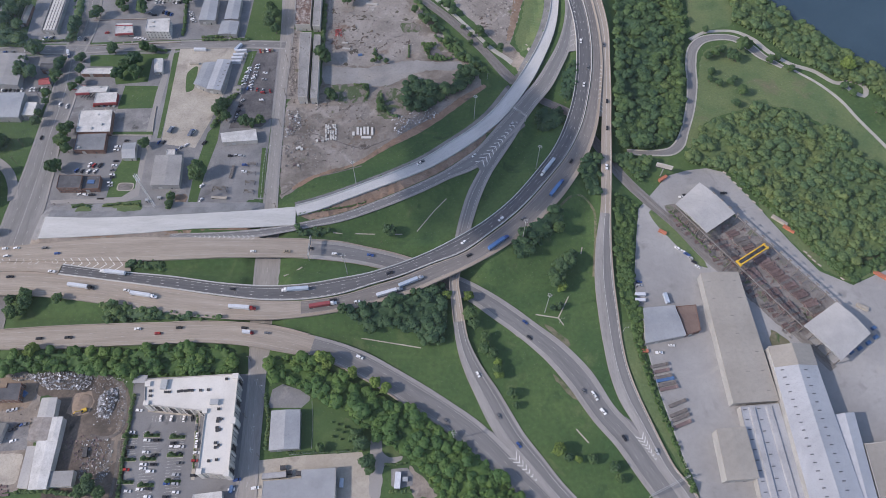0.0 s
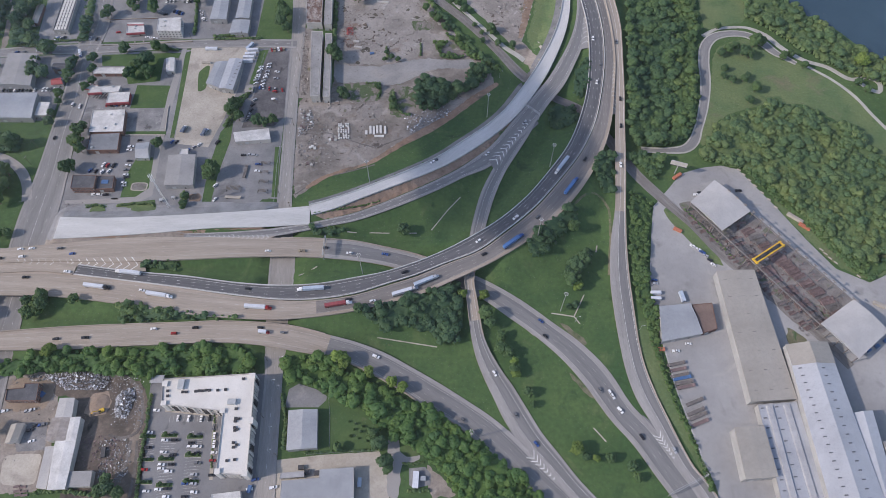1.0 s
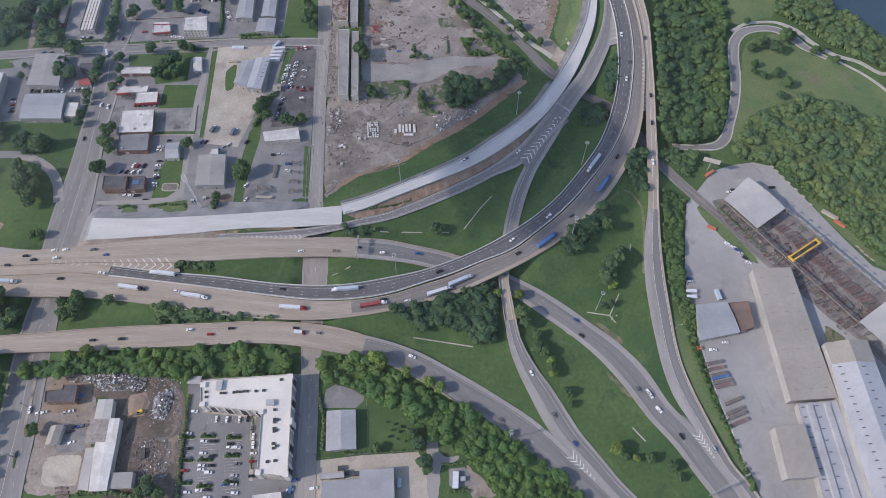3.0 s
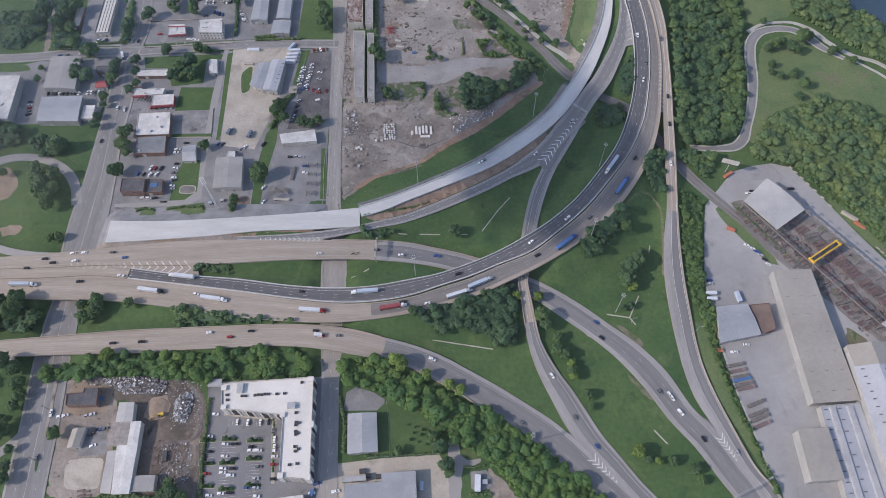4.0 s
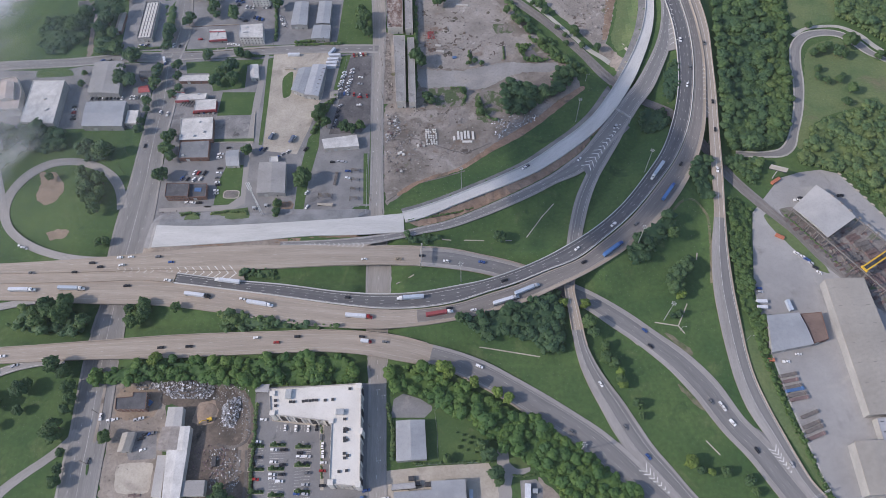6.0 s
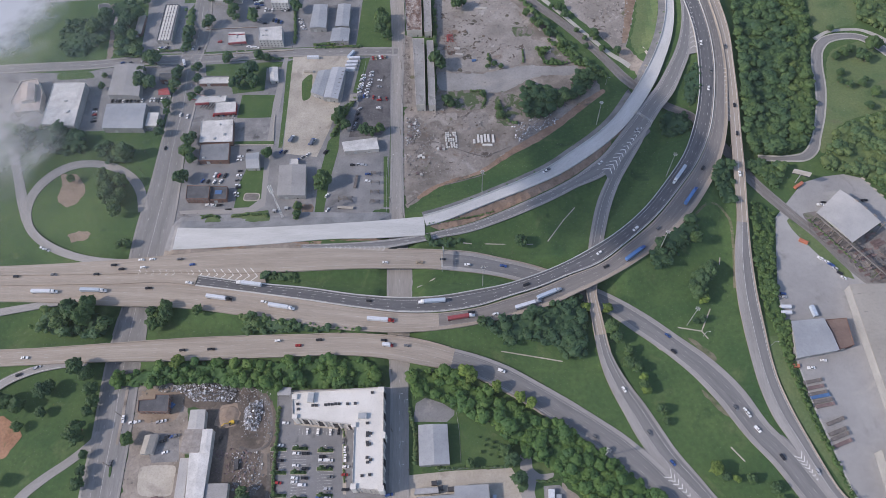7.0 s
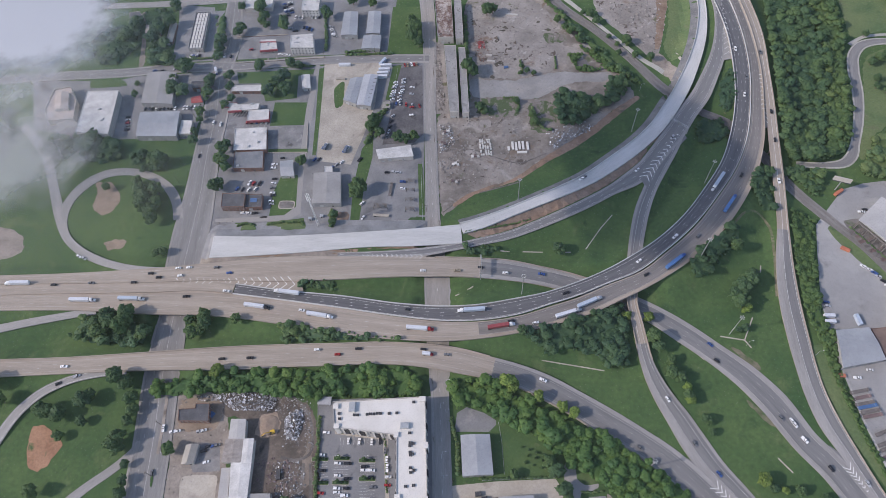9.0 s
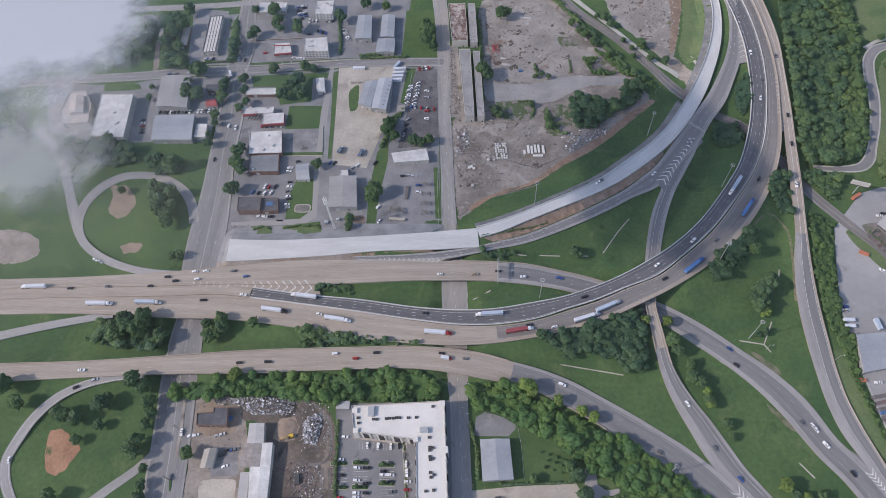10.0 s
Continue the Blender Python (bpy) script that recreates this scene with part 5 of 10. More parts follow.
chevrons((143.9, 488.9), (137.1, 430.7), 2.0, 4.5, 12, 10.56, True)
gore("grey asphalt gore where two roads merge", [(29.3, 136.2), (34, 133.1), (43.6, 121.3), (62.1, 99.4), (58.2, 99.3), (37.6, 121.2)], 0.44, ASPHALT)
chevrons((59.6, 102.7), (45.1, 118.2), 1.5, 7.5, 7, 0.58, True, 0.0, 0.36)
gore("grey asphalt gore where a ramp joins", [(127.3, 147.3), (133.9, 141.7), (141.8, 129.3), (150.2, 111.8), (164.2, 87.1), (155, 88.8), (143.1, 111.8), (129.4, 132.3), (118.1, 148.4)], 0.36, ASPHALT)
chevrons((144.1, 117.9), (135.6, 133.6), 1.5, 7.0, 7, 0.56, True, 0.0, 0.36)


# ---- buildings ----
def quad_roof(pts, axis, z, rise, over, style):
    """A pitched or arched roof shell over four corners; axis 0: the ridge runs from side p0-p1 to side p2-p3."""
    p = [Vector((x, y)) for x, y in pts]
    if axis:
        p = p[1:] + p[:1]
    c = sum(p, Vector((0, 0))) / 4
    p = [v + (v - c).normalized() * over for v in p]
    k = 2 if style == "gable" else 10
    v, f, u = [], [], []
    length = (p[3] - p[0]).length
    for side, (a, b) in enumerate(((p[0], p[1]), (p[3], p[2]))):
        for lift in (0.0, -0.25):
            for i in range(k + 1):
                t = i / k
                h = rise * (1 - abs(2 * t - 1)) if style == "gable" else rise * math.sin(math.pi * t)
                w = a.lerp(b, t)
                v.append((w.x, w.y, z + h + lift))
                u.append((side * length, (b - a).length * t))
    n = k + 1
    for i in range(k):
        f += [(i, i + 1, 2 * n + i + 1, 2 * n + i), (n + i, 3 * n + i, 3 * n + i + 1, n + i + 1), (i, n + i, n + i + 1, i + 1), (2 * n + i, 2 * n + i + 1, 3 * n + i + 1, 3 * n + i)]
    f += [(0, 2 * n, 3 * n, n), (k, n + k, 3 * n + k, 2 * n + k)]
    return v, f, u


def windows(parent, a, b, z0, floors, storey, width=1.4, high=1.5, pitch=3.2):
    """Rows of framed windows on the wall that runs from a to b (outside on the right)."""
    a, b = Vector(a), Vector(b)
    d = b - a
    k = int(d.length / pitch)
    if k < 1:
        return
    rz = math.degrees(math.atan2(d.y, d.x))
    frame_me, pane_me = WINDOW_MESHES(width, high)
    for fl in range(floors):
        for i in range(k):
            w = a + d * (i + 0.5) / k
            fr = part("window", frame_me, STEEL, parent)
            fr.matrix_basis = pose(w.x, w.y, z0 + fl * storey, 0, 0, rz)
            part("pane", pane_me, GLASS, fr)


def window_meshes(cache={}):
    def get(w, h):
        if (w, h) not in cache:
            made = []
            for name, bm, m in (("window", boxes((-w / 2, -0.08, 0, w / 2, 0.02, 0.12), (-w / 2, -0.08, h - 0.1, w / 2, 0.02, h), (-w / 2, -0.08, 0, -w / 2 + 0.1, 0.02, h), (w / 2 - 0.1, -0.08, 0, w / 2, 0.02, h)), STEEL),
                                ("pane", boxes((-w / 2 + 0.05, -0.05, 0.05, w / 2 - 0.05, 0.01, h - 0.05)), GLASS)):
                me = bpy.data.meshes.new(name)
                bm.to_mesh(me)
                bm.free()
                me.materials.append(m)
                made.append(me)
            cache[(w, h)] = made
        return cache[(w, h)]
    return get


WINDOW_MESHES = window_meshes()


def building(name, label, pts, h, wall=STUCCO, roof=ROOF_GREY, style="flat", axis=0, rise=1.5, units=0, floors=0, parapet=0.5, door=True, category="building", base=0.0):
    """A building over an outline given anticlockwise or clockwise, with walls, roof, kerb or gable, windows and roof units."""
    area = sum(x0 * y1 - x1 * y0 for (x0, y0), (x1, y1) in zip(pts, pts[1:] + pts[:1]))
    if area < 0:
        pts = pts[::-1]
    rng = random.Random(name + label)
    cx, cy = sum(p[0] for p in pts) / len(pts), sum(p[1] for p in pts) / len(pts)
    top = thing(name, label, category, at=(cx, cy, base))
    loc = [(x - cx, y - cy) for x, y in pts]
    h -= base
    if wall is None:
        for a, b in zip(loc, loc[1:] + loc[:1]):
            k = max(1, round(math.hypot(b[0] - a[0], b[1] - a[1]) / 9))
            for i in range(k):
                x, y = (a[0] + (b[0] - a[0]) * i / k) * 0.97, (a[1] + (b[1] - a[1]) * i / k) * 0.97
                part("column", boxes((x - 0.3, y - 0.3, -0.3, x + 0.3, y + 0.3, h + 0.1)), WEATHERED, top)
        for (x0, y0), (x1, y1) in zip(loc, loc[1:] + loc[:1]):
            part("eave_beam", tube(bmesh.new(), (x0 * 0.97, y0 * 0.97, h - 0.2), (x1 * 0.97, y1 * 0.97, h - 0.2), 0.3, 0.3, 4), STEEL, top)
    else:
        part("wall", prism(loc, -0.4, h if style == "flat" else h + 0.02), wall, top)
    if style == "flat":
        part("roof", prism([(x * 0.985, y * 0.985) for x, y in loc], h - 0.1, h + 0.06), roof, top)
        if parapet:
            bm = bmesh.new()
            for (x0, y0), (x1, y1) in zip(loc, loc[1:] + loc[:1]):
                d = Vector((x1 - x0, y1 - y0)).normalized() * 0.15
                q = [(x0 - d.x - d.y, y0 - d.y + d.x), (x1 + d.x - d.y, y1 + d.y + d.x), (x1 + d.x + d.y, y1 + d.y - d.x), (x0 - d.x + d.y, y0 - d.y - d.x)]
                b2 = prism(q, h - 0.02, h + parapet)
                me = bpy.data.meshes.new("tmp")
                b2.to_mesh(me)
                b2.free()
                bm.from_mesh(me)
                bpy.data.meshes.remove(me)
            part("parapet", bm, wall if roof is not ROOF_WHITE else ROOF_WHITE, top)
    else:
        v, f, u = quad_roof(loc, axis, h + 0.1, rise, 0.5, style)
        part("roof", mesh_of("roof", v, f, roof, u), roof, top)
        w = [Vector(q) for q in (loc[1:] + loc[:1] if axis else loc)]
        bm = bmesh.new()
        for a, b in ((w[0], w[1]), (w[3], w[2])):
            k = 2 if style == "gable" else 10
            line = [a.lerp(b, i / k) for i in range(k + 1)]
            hs = [rise * (1 - abs(2 * i / k - 1)) if style == "gable" else rise * math.sin(math.pi * i / k) for i in range(k + 1)]
            vs = [bm.verts.new((p.x, p.y, h - 0.1)) for p in (line[0], line[-1])]
            bm.faces.new([bm.verts.new((p.x, p.y, h + s - 0.1)) for p, s in zip(line, hs)] + vs[::-1])
        part("gable_end", bm, wall or STEEL, top)
    for i in range(units):
        for _ in range(20):
            x, y = (rng.uniform(min(q[k] for q in loc), max(q[k] for q in loc)) * 0.8 for k in (0, 1))
            if inside(loc, np.array([x]), np.array([y]))[0]:
                s = rng.uniform(0.7, 1.3)
                u = part("roof_unit", boxes((-s, -s * 0.7, 0, s, s * 0.7, s * 0.9), (-s * 0.6, -s * 0.5, s * 0.9, s * 0.6, s * 0.5, s * 1.05), bevel=0.06), STEEL, top, "grey rooftop air unit")
                u.matrix_basis = pose(x, y, h + 0.05, 0, 0, rng.choice((0, 8, 90)))
                break
    if floors:
        st = h / floors
        for a, b in zip(loc, loc[1:] + loc[:1]):
            windows(top, a, b, st * 0.32, floors, st)
    if door and not floors:
        a, b = min(zip(loc, loc[1:] + loc[:1]), key=lambda e: e[0][1] + e[1][1])
        d = Vector(b) - Vector(a)
        if d.length > 5:
            rz = math.degrees(math.atan2(d.y, d.x))
            for t, w, hh in ((0.3, 3.2, 3.4), (0.7, 1.1, 2.1)):
                if hh < h - 0.5:
                    e = Vector(a) + d * t
                    o = part("door", boxes((-w / 2, -0.06, 0, w / 2, 0.02, hh)), STEEL if w > 2 else DARK, top)
                    o.matrix_basis = pose(e.x, e.y, 0.02, 0, 0, rz)
    return top


ROOF_PINK = mat("pinkish_roof", (0.33, 0.285, 0.265), (0.44, 0.39, 0.365), 0.1, 0.8, 0.1, 0.85, 0.1)
hotel = building("hotel", "four-storey L-shaped hotel with white roof", [(-219.4, 166.2), (-153.3, 171.4), (-148.1, 99.9), (-168.8, 101.1), (-171.7, 143.6), (-215.8, 147.9)], 13, STUCCO, ROOF_CLEAN, units=0, floors=4, parapet=0.9, category="hotel")
building("shed", "pale grey metal shed with ridged roof", [(-127.1, 146.4), (-107, 147.5), (-104.5, 120.7), (-125.1, 118.9)], 6, METAL_WALL, ROOF_METAL, "gable", 0, 1.2)
building("warehouse", "large pale grey flat-roofed warehouse", [(-124.4, 70), (-125.6, 97.8), (-100.3, 100), (-100.6, 105.6), (-77.6, 107.4), (-74.9, 70.6)], 7, METAL_WALL, ROOF_METAL, parapet=0.2)
building("lean_to", "low grey-roofed dock beside the warehouse", [(-127.3, 103.5), (-111.9, 105.0), (-111.3, 101.4), (-127.7, 99.9)], 4.5, METAL_WALL, ROOF_GREY, parapet=0.2)
building("porch_building", "white-roofed hotel entrance lodge", [(-171.9, 85.2), (-171.9, 88.8), (-153.3, 91.3), (-150.6, 80.5), (-171.3, 78.4)], 5, STUCCO, ROOF_WHITE)
building("workshop", "pale-roofed end bay of the scrap workshop", [(-293.6, 153.5), (-283.1, 153.9), (-281.3, 139.9), (-292.7, 139.6)], 6.3, STUCCO, ROOF_SHED, "gable", 0, 0.4)
building("workshop", "rusty brown ribbed half of the scrap workshop", [(-294.3, 139.1), (-281.8, 139.5), (-280.6, 123.6), (-294.6, 123.6)], 6.5, STUCCO, ROOF_RIBBED_BROWN, "gable", 0, 0.4)
building("workshop", "white metal-roofed half of the scrap workshop", [(-281.5, 139.5), (-274.5, 139.9), (-273.2, 123.6), (-280.3, 123.6)], 6.7, STUCCO, ROOF_WHITE, "gable", 0, 0.3)
building("workshop", "long white-roofed scrap workshop", [(-287.6, 122.8), (-273.3, 123.5), (-271.6, 91.5), (-283.4, 90.8)], 6.2, STUCCO, ROOF_WHITE, "gable", 0, 0.4)
building("lean_to", "narrow tan-roofed lean-to beside a paved lot", [(-294.3, 119.7), (-288.0, 120.2), (-285.0, 91.3), (-292.3, 92.0)], 4.6, STUCCO, ROOF_SHED, parapet=0)
building("lean_to", "pale-roofed side shed of the scrap yard", [(-274.2, 102.9), (-256.7, 103.7), (-255.7, 93.3), (-273.0, 92.6)], 5, STUCCO, ROOF_DULL, parapet=0)
building("brick_house", "brick building with dark blue-grey roof", [(-334.2, 160.1), (-322.2, 161.3), (-322.5, 164.6), (-312.4, 164.9), (-310.5, 152), (-332.7, 151.8)], 6, BRICK, ROOF_DARK, floors=2, parapet=0.6)
building("cabin", "small pale-roofed gabled building", [(-323.6, 134.7), (-314.8, 135.8), (-315.9, 122.4), (-324, 122.1)], 4, STUCCO, ROOF_TAN, "gable", 0, 1.5)
building("gantry_shed", "open steel shed with arched grey roof", [(189.7, 326.9), (213.9, 349.7), (237.5, 318.4), (210.2, 299.1)], 10.7, None, ROOF_SHED, "arch", 1, 2.0, door=False)
building("gantry_shed", "open steel shed with arched pale roof", [(268.7, 216.1), (299.0, 236.5), (317.1, 210.7), (288.6, 188.6)], 10.7, None, ROOF_SHED, "arch", 1, 2.0, door=False)
long_hall = building("factory_hall", "long factory hall with tan metal roof", [(199.2, 261.6), (229.3, 263.0), (236.6, 158.4), (203.2, 155.9)], 9, METAL_WALL, ROOF_TAN, "gable", 0, 0.35)
HALL = [(236.5, 196.4), (267.7, 199), (275.3, 74.1), (238.6, 73.7)]
hall = building("factory_hall", "wide factory hall with pale blue-white roof", HALL, 13, METAL_WALL, ROOF_PALE_METAL, "gable", 0, 4.0)
annex = building("factory_annex", "low factory annex with pale ribbed roof", [(208.4, 154), (236.5, 156.8), (240.7, 74.3), (209.6, 73.9)], 7, METAL_WALL, ROOF_PALE_METAL, parapet=0.2)
building("factory_annex", "tan-roofed annex beside a paved lot", [(186.8, 136.2), (207.4, 137.7), (209.1, 103.7), (187.3, 101.9)], 10.5, METAL_WALL, ROOF_TAN, "gable", 0, 0.3)
building("factory_hall", "narrow hall with pale gabled roof", [(270.6, 146.8), (286.4, 149), (283.9, 74.5), (268.4, 74.3)], 11, METAL_WALL, ROOF_PALE_METAL, "gable", 0, 2.0)
building("factory_hall", "hall with flat light-brown roof", [(287.5, 127.5), (324.2, 131.8), (315.5, 75.1), (286, 74.7)], 10, STUCCO, ROOF_TAN)
building("yard_office", "pale-roofed workshop in the yard", [(150.3, 231.5), (174.5, 234.3), (179.4, 209.5), (148, 202.6)], 6, METAL_WALL, ROOF_METAL, "gable", 1, 1.0)
building("yard_office", "brown flat-roofed workshop annex", [(176.4, 233.8), (191.7, 235.5), (191.7, 213.9), (180.8, 210.5)], 5, BRICK, ROOF_BROWN)
building("shop", "white flat-roofed brick shop", [(-345.8, 427.9), (-316.2, 429.7), (-311.9, 403.7), (-342.1, 402.6)], 6, BRICK, ROOF_WHITE, units=5)
building("shop", "grey flat-roofed brick shop beside a paved lot", [(-341, 400.8), (-314.6, 402.6), (-311.8, 382.8), (-339.2, 382.4)], 5, BRICK, ROOF_SLATE, units=1)
building("corner_shop", "dark-roofed brick corner building", [(-341.9, 353.1), (-321.6, 352.8), (-320.2, 339.4), (-340.1, 339.1)], 7, BRICK, ROOF_DARK, floors=2)
building("corner_shop", "dark-roofed annex with teal skylight", [(-321.8, 353.6), (-306.9, 353.9), (-305.2, 340.5), (-319.7, 339.7)], 5, BRICK, ROOF_DARK)
building("garage", "low grey metal-roofed garage", [(-263.7, 376.3), (-240.2, 377.3), (-236.2, 344.4), (-260.7, 344)], 6, METAL_WALL, ROOF_DULL, "gable", 0, 0.8)
building("garage_annex", "small white-roofed annex of the garage", [(-255.8, 385.1), (-248.7, 385.2), (-247.8, 378.8), (-255.4, 378.7)], 4, STUCCO, ROOF_WHITE)
fuel_station = building("fuel_station", "fuel station hall with pale blue metal roof", [(-230.5, 496.7), (-217.1, 496.1), (-220.3, 456.1), (-234.2, 458.1)], 6, METAL_WALL, ROOF_PALE_METAL, "gable", 0, 1.0)
building("fuel_canopy", "low grey canopy of the fuel station", [(-243.7, 492.3), (-230.7, 494.1), (-235.1, 459.3), (-247.6, 465)], 5.5, METAL_WALL, ROOF_METAL, "gable", 0, 0.6)
building("shop", "long low white-roofed store", [(-210.6, 404.1), (-179.9, 409.2), (-176.4, 396.6), (-207.1, 393.5)], 5, STUCCO, ROOF_WHITE, "gable", 1, 0.8)
building("house", "small pale green gabled house", [(-297.1, 391.1), (-285.7, 392.5), (-282.4, 375.1), (-293.9, 374.9)], 4, STUCCO, ROOF_METAL, "gable", 1, 2.0, category="house")
building("shop_row", "long low white-roofed row", [(-360.5, 485.2), (-331.9, 485.6), (-330.4, 478), (-360, 477.6)], 4, BRICK, ROOF_WHITE)
diner = building("diner", "white-roofed diner with red trim", [(-356.6, 459.2), (-329, 461.1), (-329.1, 453.8), (-357.7, 451.9)], 4.5, STUCCO, ROOF_WHITE, units=2)
red_diner = building("diner", "white-roofed shop with bright red front", [(-337.9, 452.2), (-318.2, 453.2), (-316.6, 441), (-337, 439.3)], 4.5, ROOF_RED, ROOF_WHITE)
building("warehouse", "grey metal-roofed warehouse beside trees", [(-449.4, 500.6), (-420.5, 501.1), (-414.3, 458.9), (-445.1, 460.5)], 7, METAL_WALL, ROOF_DULL, "gable", 0, 1.0)
building("warehouse", "wide grey metal-roofed warehouse", [(-442.3, 448.1), (-404.2, 449.4), (-400.2, 418.6), (-438.3, 418.7)], 7, METAL_WALL, ROOF_METAL, "gable", 1, 1.0)
building("office_annex", "white-roofed office annex beside a paved lot", [(-400.3, 439.1), (-389.9, 439.1), (-388.4, 423.1), (-399.3, 423.1)], 5, STUCCO, ROOF_WHITE)
building("warehouse", "pale white-roofed warehouse on a lot", [(-502.1, 473.8), (-470.7, 474.3), (-465, 419.7), (-497, 421.8)], 9, METAL_WALL, ROOF_WHITE, units=3)
building("warehouse", "pale pinkish-roofed stepped building in mist", [(-538.8, 478.7), (-523.9, 482.5), (-511.7, 463.7), (-507.3, 441.1), (-532, 438.3), (-539.6, 452.7)], 6, STUCCO, ROOF_PINK, units=4, parapet=0.9)
building("warehouse_tower", "raised gabled block on the pinkish-roofed building", [(-533.4, 472), (-521.4, 473.5), (-514.7, 451.4), (-527.7, 449.9)], 9, STUCCO, ROOF_PINK, "gable", 0, 1.5, door=False, base=5.9)
building("house", "dark-roofed house among lawns", [(-496.1, 593.5), (-485.4, 595.1), (-475.5, 582.6), (-476.7, 573.8), (-489, 574)], 4, STUCCO, ROOF_DARK, parapet=0.2, category="house")
storage = building("storage_row", "long storage hall with white panelled roof", [(-421.2, 591.6), (-406.4, 592.2), (-401.6, 535.7), (-417.2, 536.8)], 5, METAL_WALL, ROOF_DARK)
building("house", "brick-coloured house among trees", [(-446.2, 575.6), (-438.8, 575.4), (-437.1, 548.1), (-443.9, 546.5)], 4, BRICK, ROOF_TAN, "gable", 0, 1.5, category="house")
building("house", "tan-roofed house among trees", [(-471.8, 574.2), (-463.1, 574.1), (-460.7, 555.1), (-469.2, 555.3)], 4, BRICK, ROOF_TAN, "gable", 0, 1.5, category="house")
building("house", "dark-roofed brick house beside a paved lot", [(-401.2, 489.4), (-385.2, 489.7), (-383.2, 481.3), (-399.7, 481)], 6, BRICK, ROOF_DARK, "gable", 1, 1.5, floors=0, category="house")
building("house", "small house with red roof", [(-397.8, 470.2), (-390.1, 471.9), (-385.9, 463.7), (-396.5, 462.8)], 4, STUCCO, ROOF_RED, "gable", 1, 1.5, category="house")
building("office", "white three-storey office block", [(-310.9, 549.5), (-288.3, 551.6), (-285, 531.7), (-309, 532.1)], 9, ROOF_WHITE, ROOF_WHITE, units=4, floors=3, category="office")
red_shop = building("shop", "white-roofed shop with red fascia", [(-344.2, 548.4), (-328, 548.7), (-324.1, 535.4), (-341.4, 533.4)], 4.5, STUCCO, ROOF_WHITE, units=3)
building("shop", "cream flat-roofed shop beside a paved lot", [(-370.5, 611.4), (-340.6, 610.8), (-340.3, 597.3), (-368.9, 596)], 5, STUCCO, ROOF_WHITE)
building("office", "white office block behind a car park", [(-306.5, 606.9), (-288.3, 607.5), (-287.6, 587), (-305.6, 587.4)], 9, ROOF_WHITE, ROOF_WHITE, units=3, floors=3, category="office")
building("depot", "grey metal-roofed depot beside a paved lot", [(-260.5, 587.5), (-246.1, 587.3), (-243.5, 553.2), (-260.4, 553.4)], 6, METAL_WALL, ROOF_METAL, "gable", 0, 0.8)
building("depot", "grey metal-roofed depot beside a paved lot", [(-234.8, 587.9), (-221.7, 587.7), (-220.3, 555.3), (-234.3, 555.5)], 6, METAL_WALL, ROOF_METAL, "gable", 0, 0.8)
building("depot", "small grey metal-roofed depot beside a paved lot", [(-236.6, 553.3), (-219.1, 553.1), (-218.8, 534.3), (-237.2, 534.5)], 5, METAL_WALL, ROOF_METAL, "gable", 0, 0.8)
building("house", "white-roofed shed behind trees", [(-293.9, 498.6), (-285.8, 499.5), (-282.3, 481.8), (-289.8, 480.9)], 4, STUCCO, ROOF_WHITE, "gable", 0, 0.6)
building("old_factory", "long derelict factory with bare concrete roof", [(-153.2, 532.9), (-141.9, 533), (-136.3, 445.8), (-144.8, 445.7)], 9, STUCCO, ROOF_DERELICT, parapet=0.3)
building("old_factory", "long derelict factory wing with grey roof", [(-139, 530.9), (-132.7, 531), (-126.9, 445.5), (-133.2, 445.4)], 8, STUCCO, ROOF_DERELICT, parapet=0.3)
building("old_factory", "derelict factory block with rusted open roof", [(-165.9, 601.1), (-148.6, 601.4), (-144.6, 545.7), (-160.1, 545.5)], 8, STUCCO, ROOF_RUST, parapet=0.8)
building("old_factory", "narrow derelict factory wing", [(-145.6, 601.5), (-138.4, 601.6), (-134.7, 544.2), (-142.1, 544.1)], 8, STUCCO, ROOF_DERELICT, parapet=0.3)
building("scrap_office", "small shed beside the old cars", [(-209.5, 463.6), (-203.1, 464.5), (-202.4, 457.1), (-209.3, 456.3)], 3, STUCCO, ROOF_TAN, "gable", 1, 0.6)


def fascia(owner, a, b, z0, z1, material, label):
    """A band of trim along a wall that runs from a to b."""
    a, b = Vector(a), Vector(b)
    d = b - a
    part("fascia", boxes((0, -0.5, z0, d.length, 0.5, z1), bevel=0.05), material, owner, label).matrix_basis = pose(a.x - owner.location.x, a.y - owner.location.y, 0, 0, 0, math.degrees(math.atan2(d.y, d.x)))


building("factory_hall", "tan-roofed front bay of the wide hall", [(236.2, 197.6), (267.5, 200.2), (268.5, 183.8), (237.4, 181.7)], 13.3, METAL_WALL, ROOF_TAN, "gable", 0, 4.0, door=False)
RED_TRIM = mat("red_trim", (0.26, 0.055, 0.06), (0.34, 0.085, 0.09), 0.3, 2.0, 0.1, 0.6)
fascia(red_shop, (-341.8, 532.6), (-323.4, 534.5), 2.8, 4.9, RED_TRIM, "bright red fascia band")
fascia(red_shop, (-343.9, 545), (-326.6, 545.3), 4.4, 5.3, RED_TRIM, "bright red roof band")
fascia(diner, (-358, 451.2), (-344.8, 452.1), 2.4, 4.9, RED_TRIM, "bright red awning")
fascia(red_diner, (-337.3, 438.6), (-315.9, 440.3), 2.4, 4.9, RED_TRIM, "bright red awning")
canopy = thing("drive_in_canopy", "white drive-in canopy with red edges", "canopy", at=(-357.3, 459.9, 0.1), turn=-3)
part("roof", boxes((-6, -2.6, 3.4, 6, 2.6, 3.8), bevel=0.05), ROOF_CLEAN, canopy)
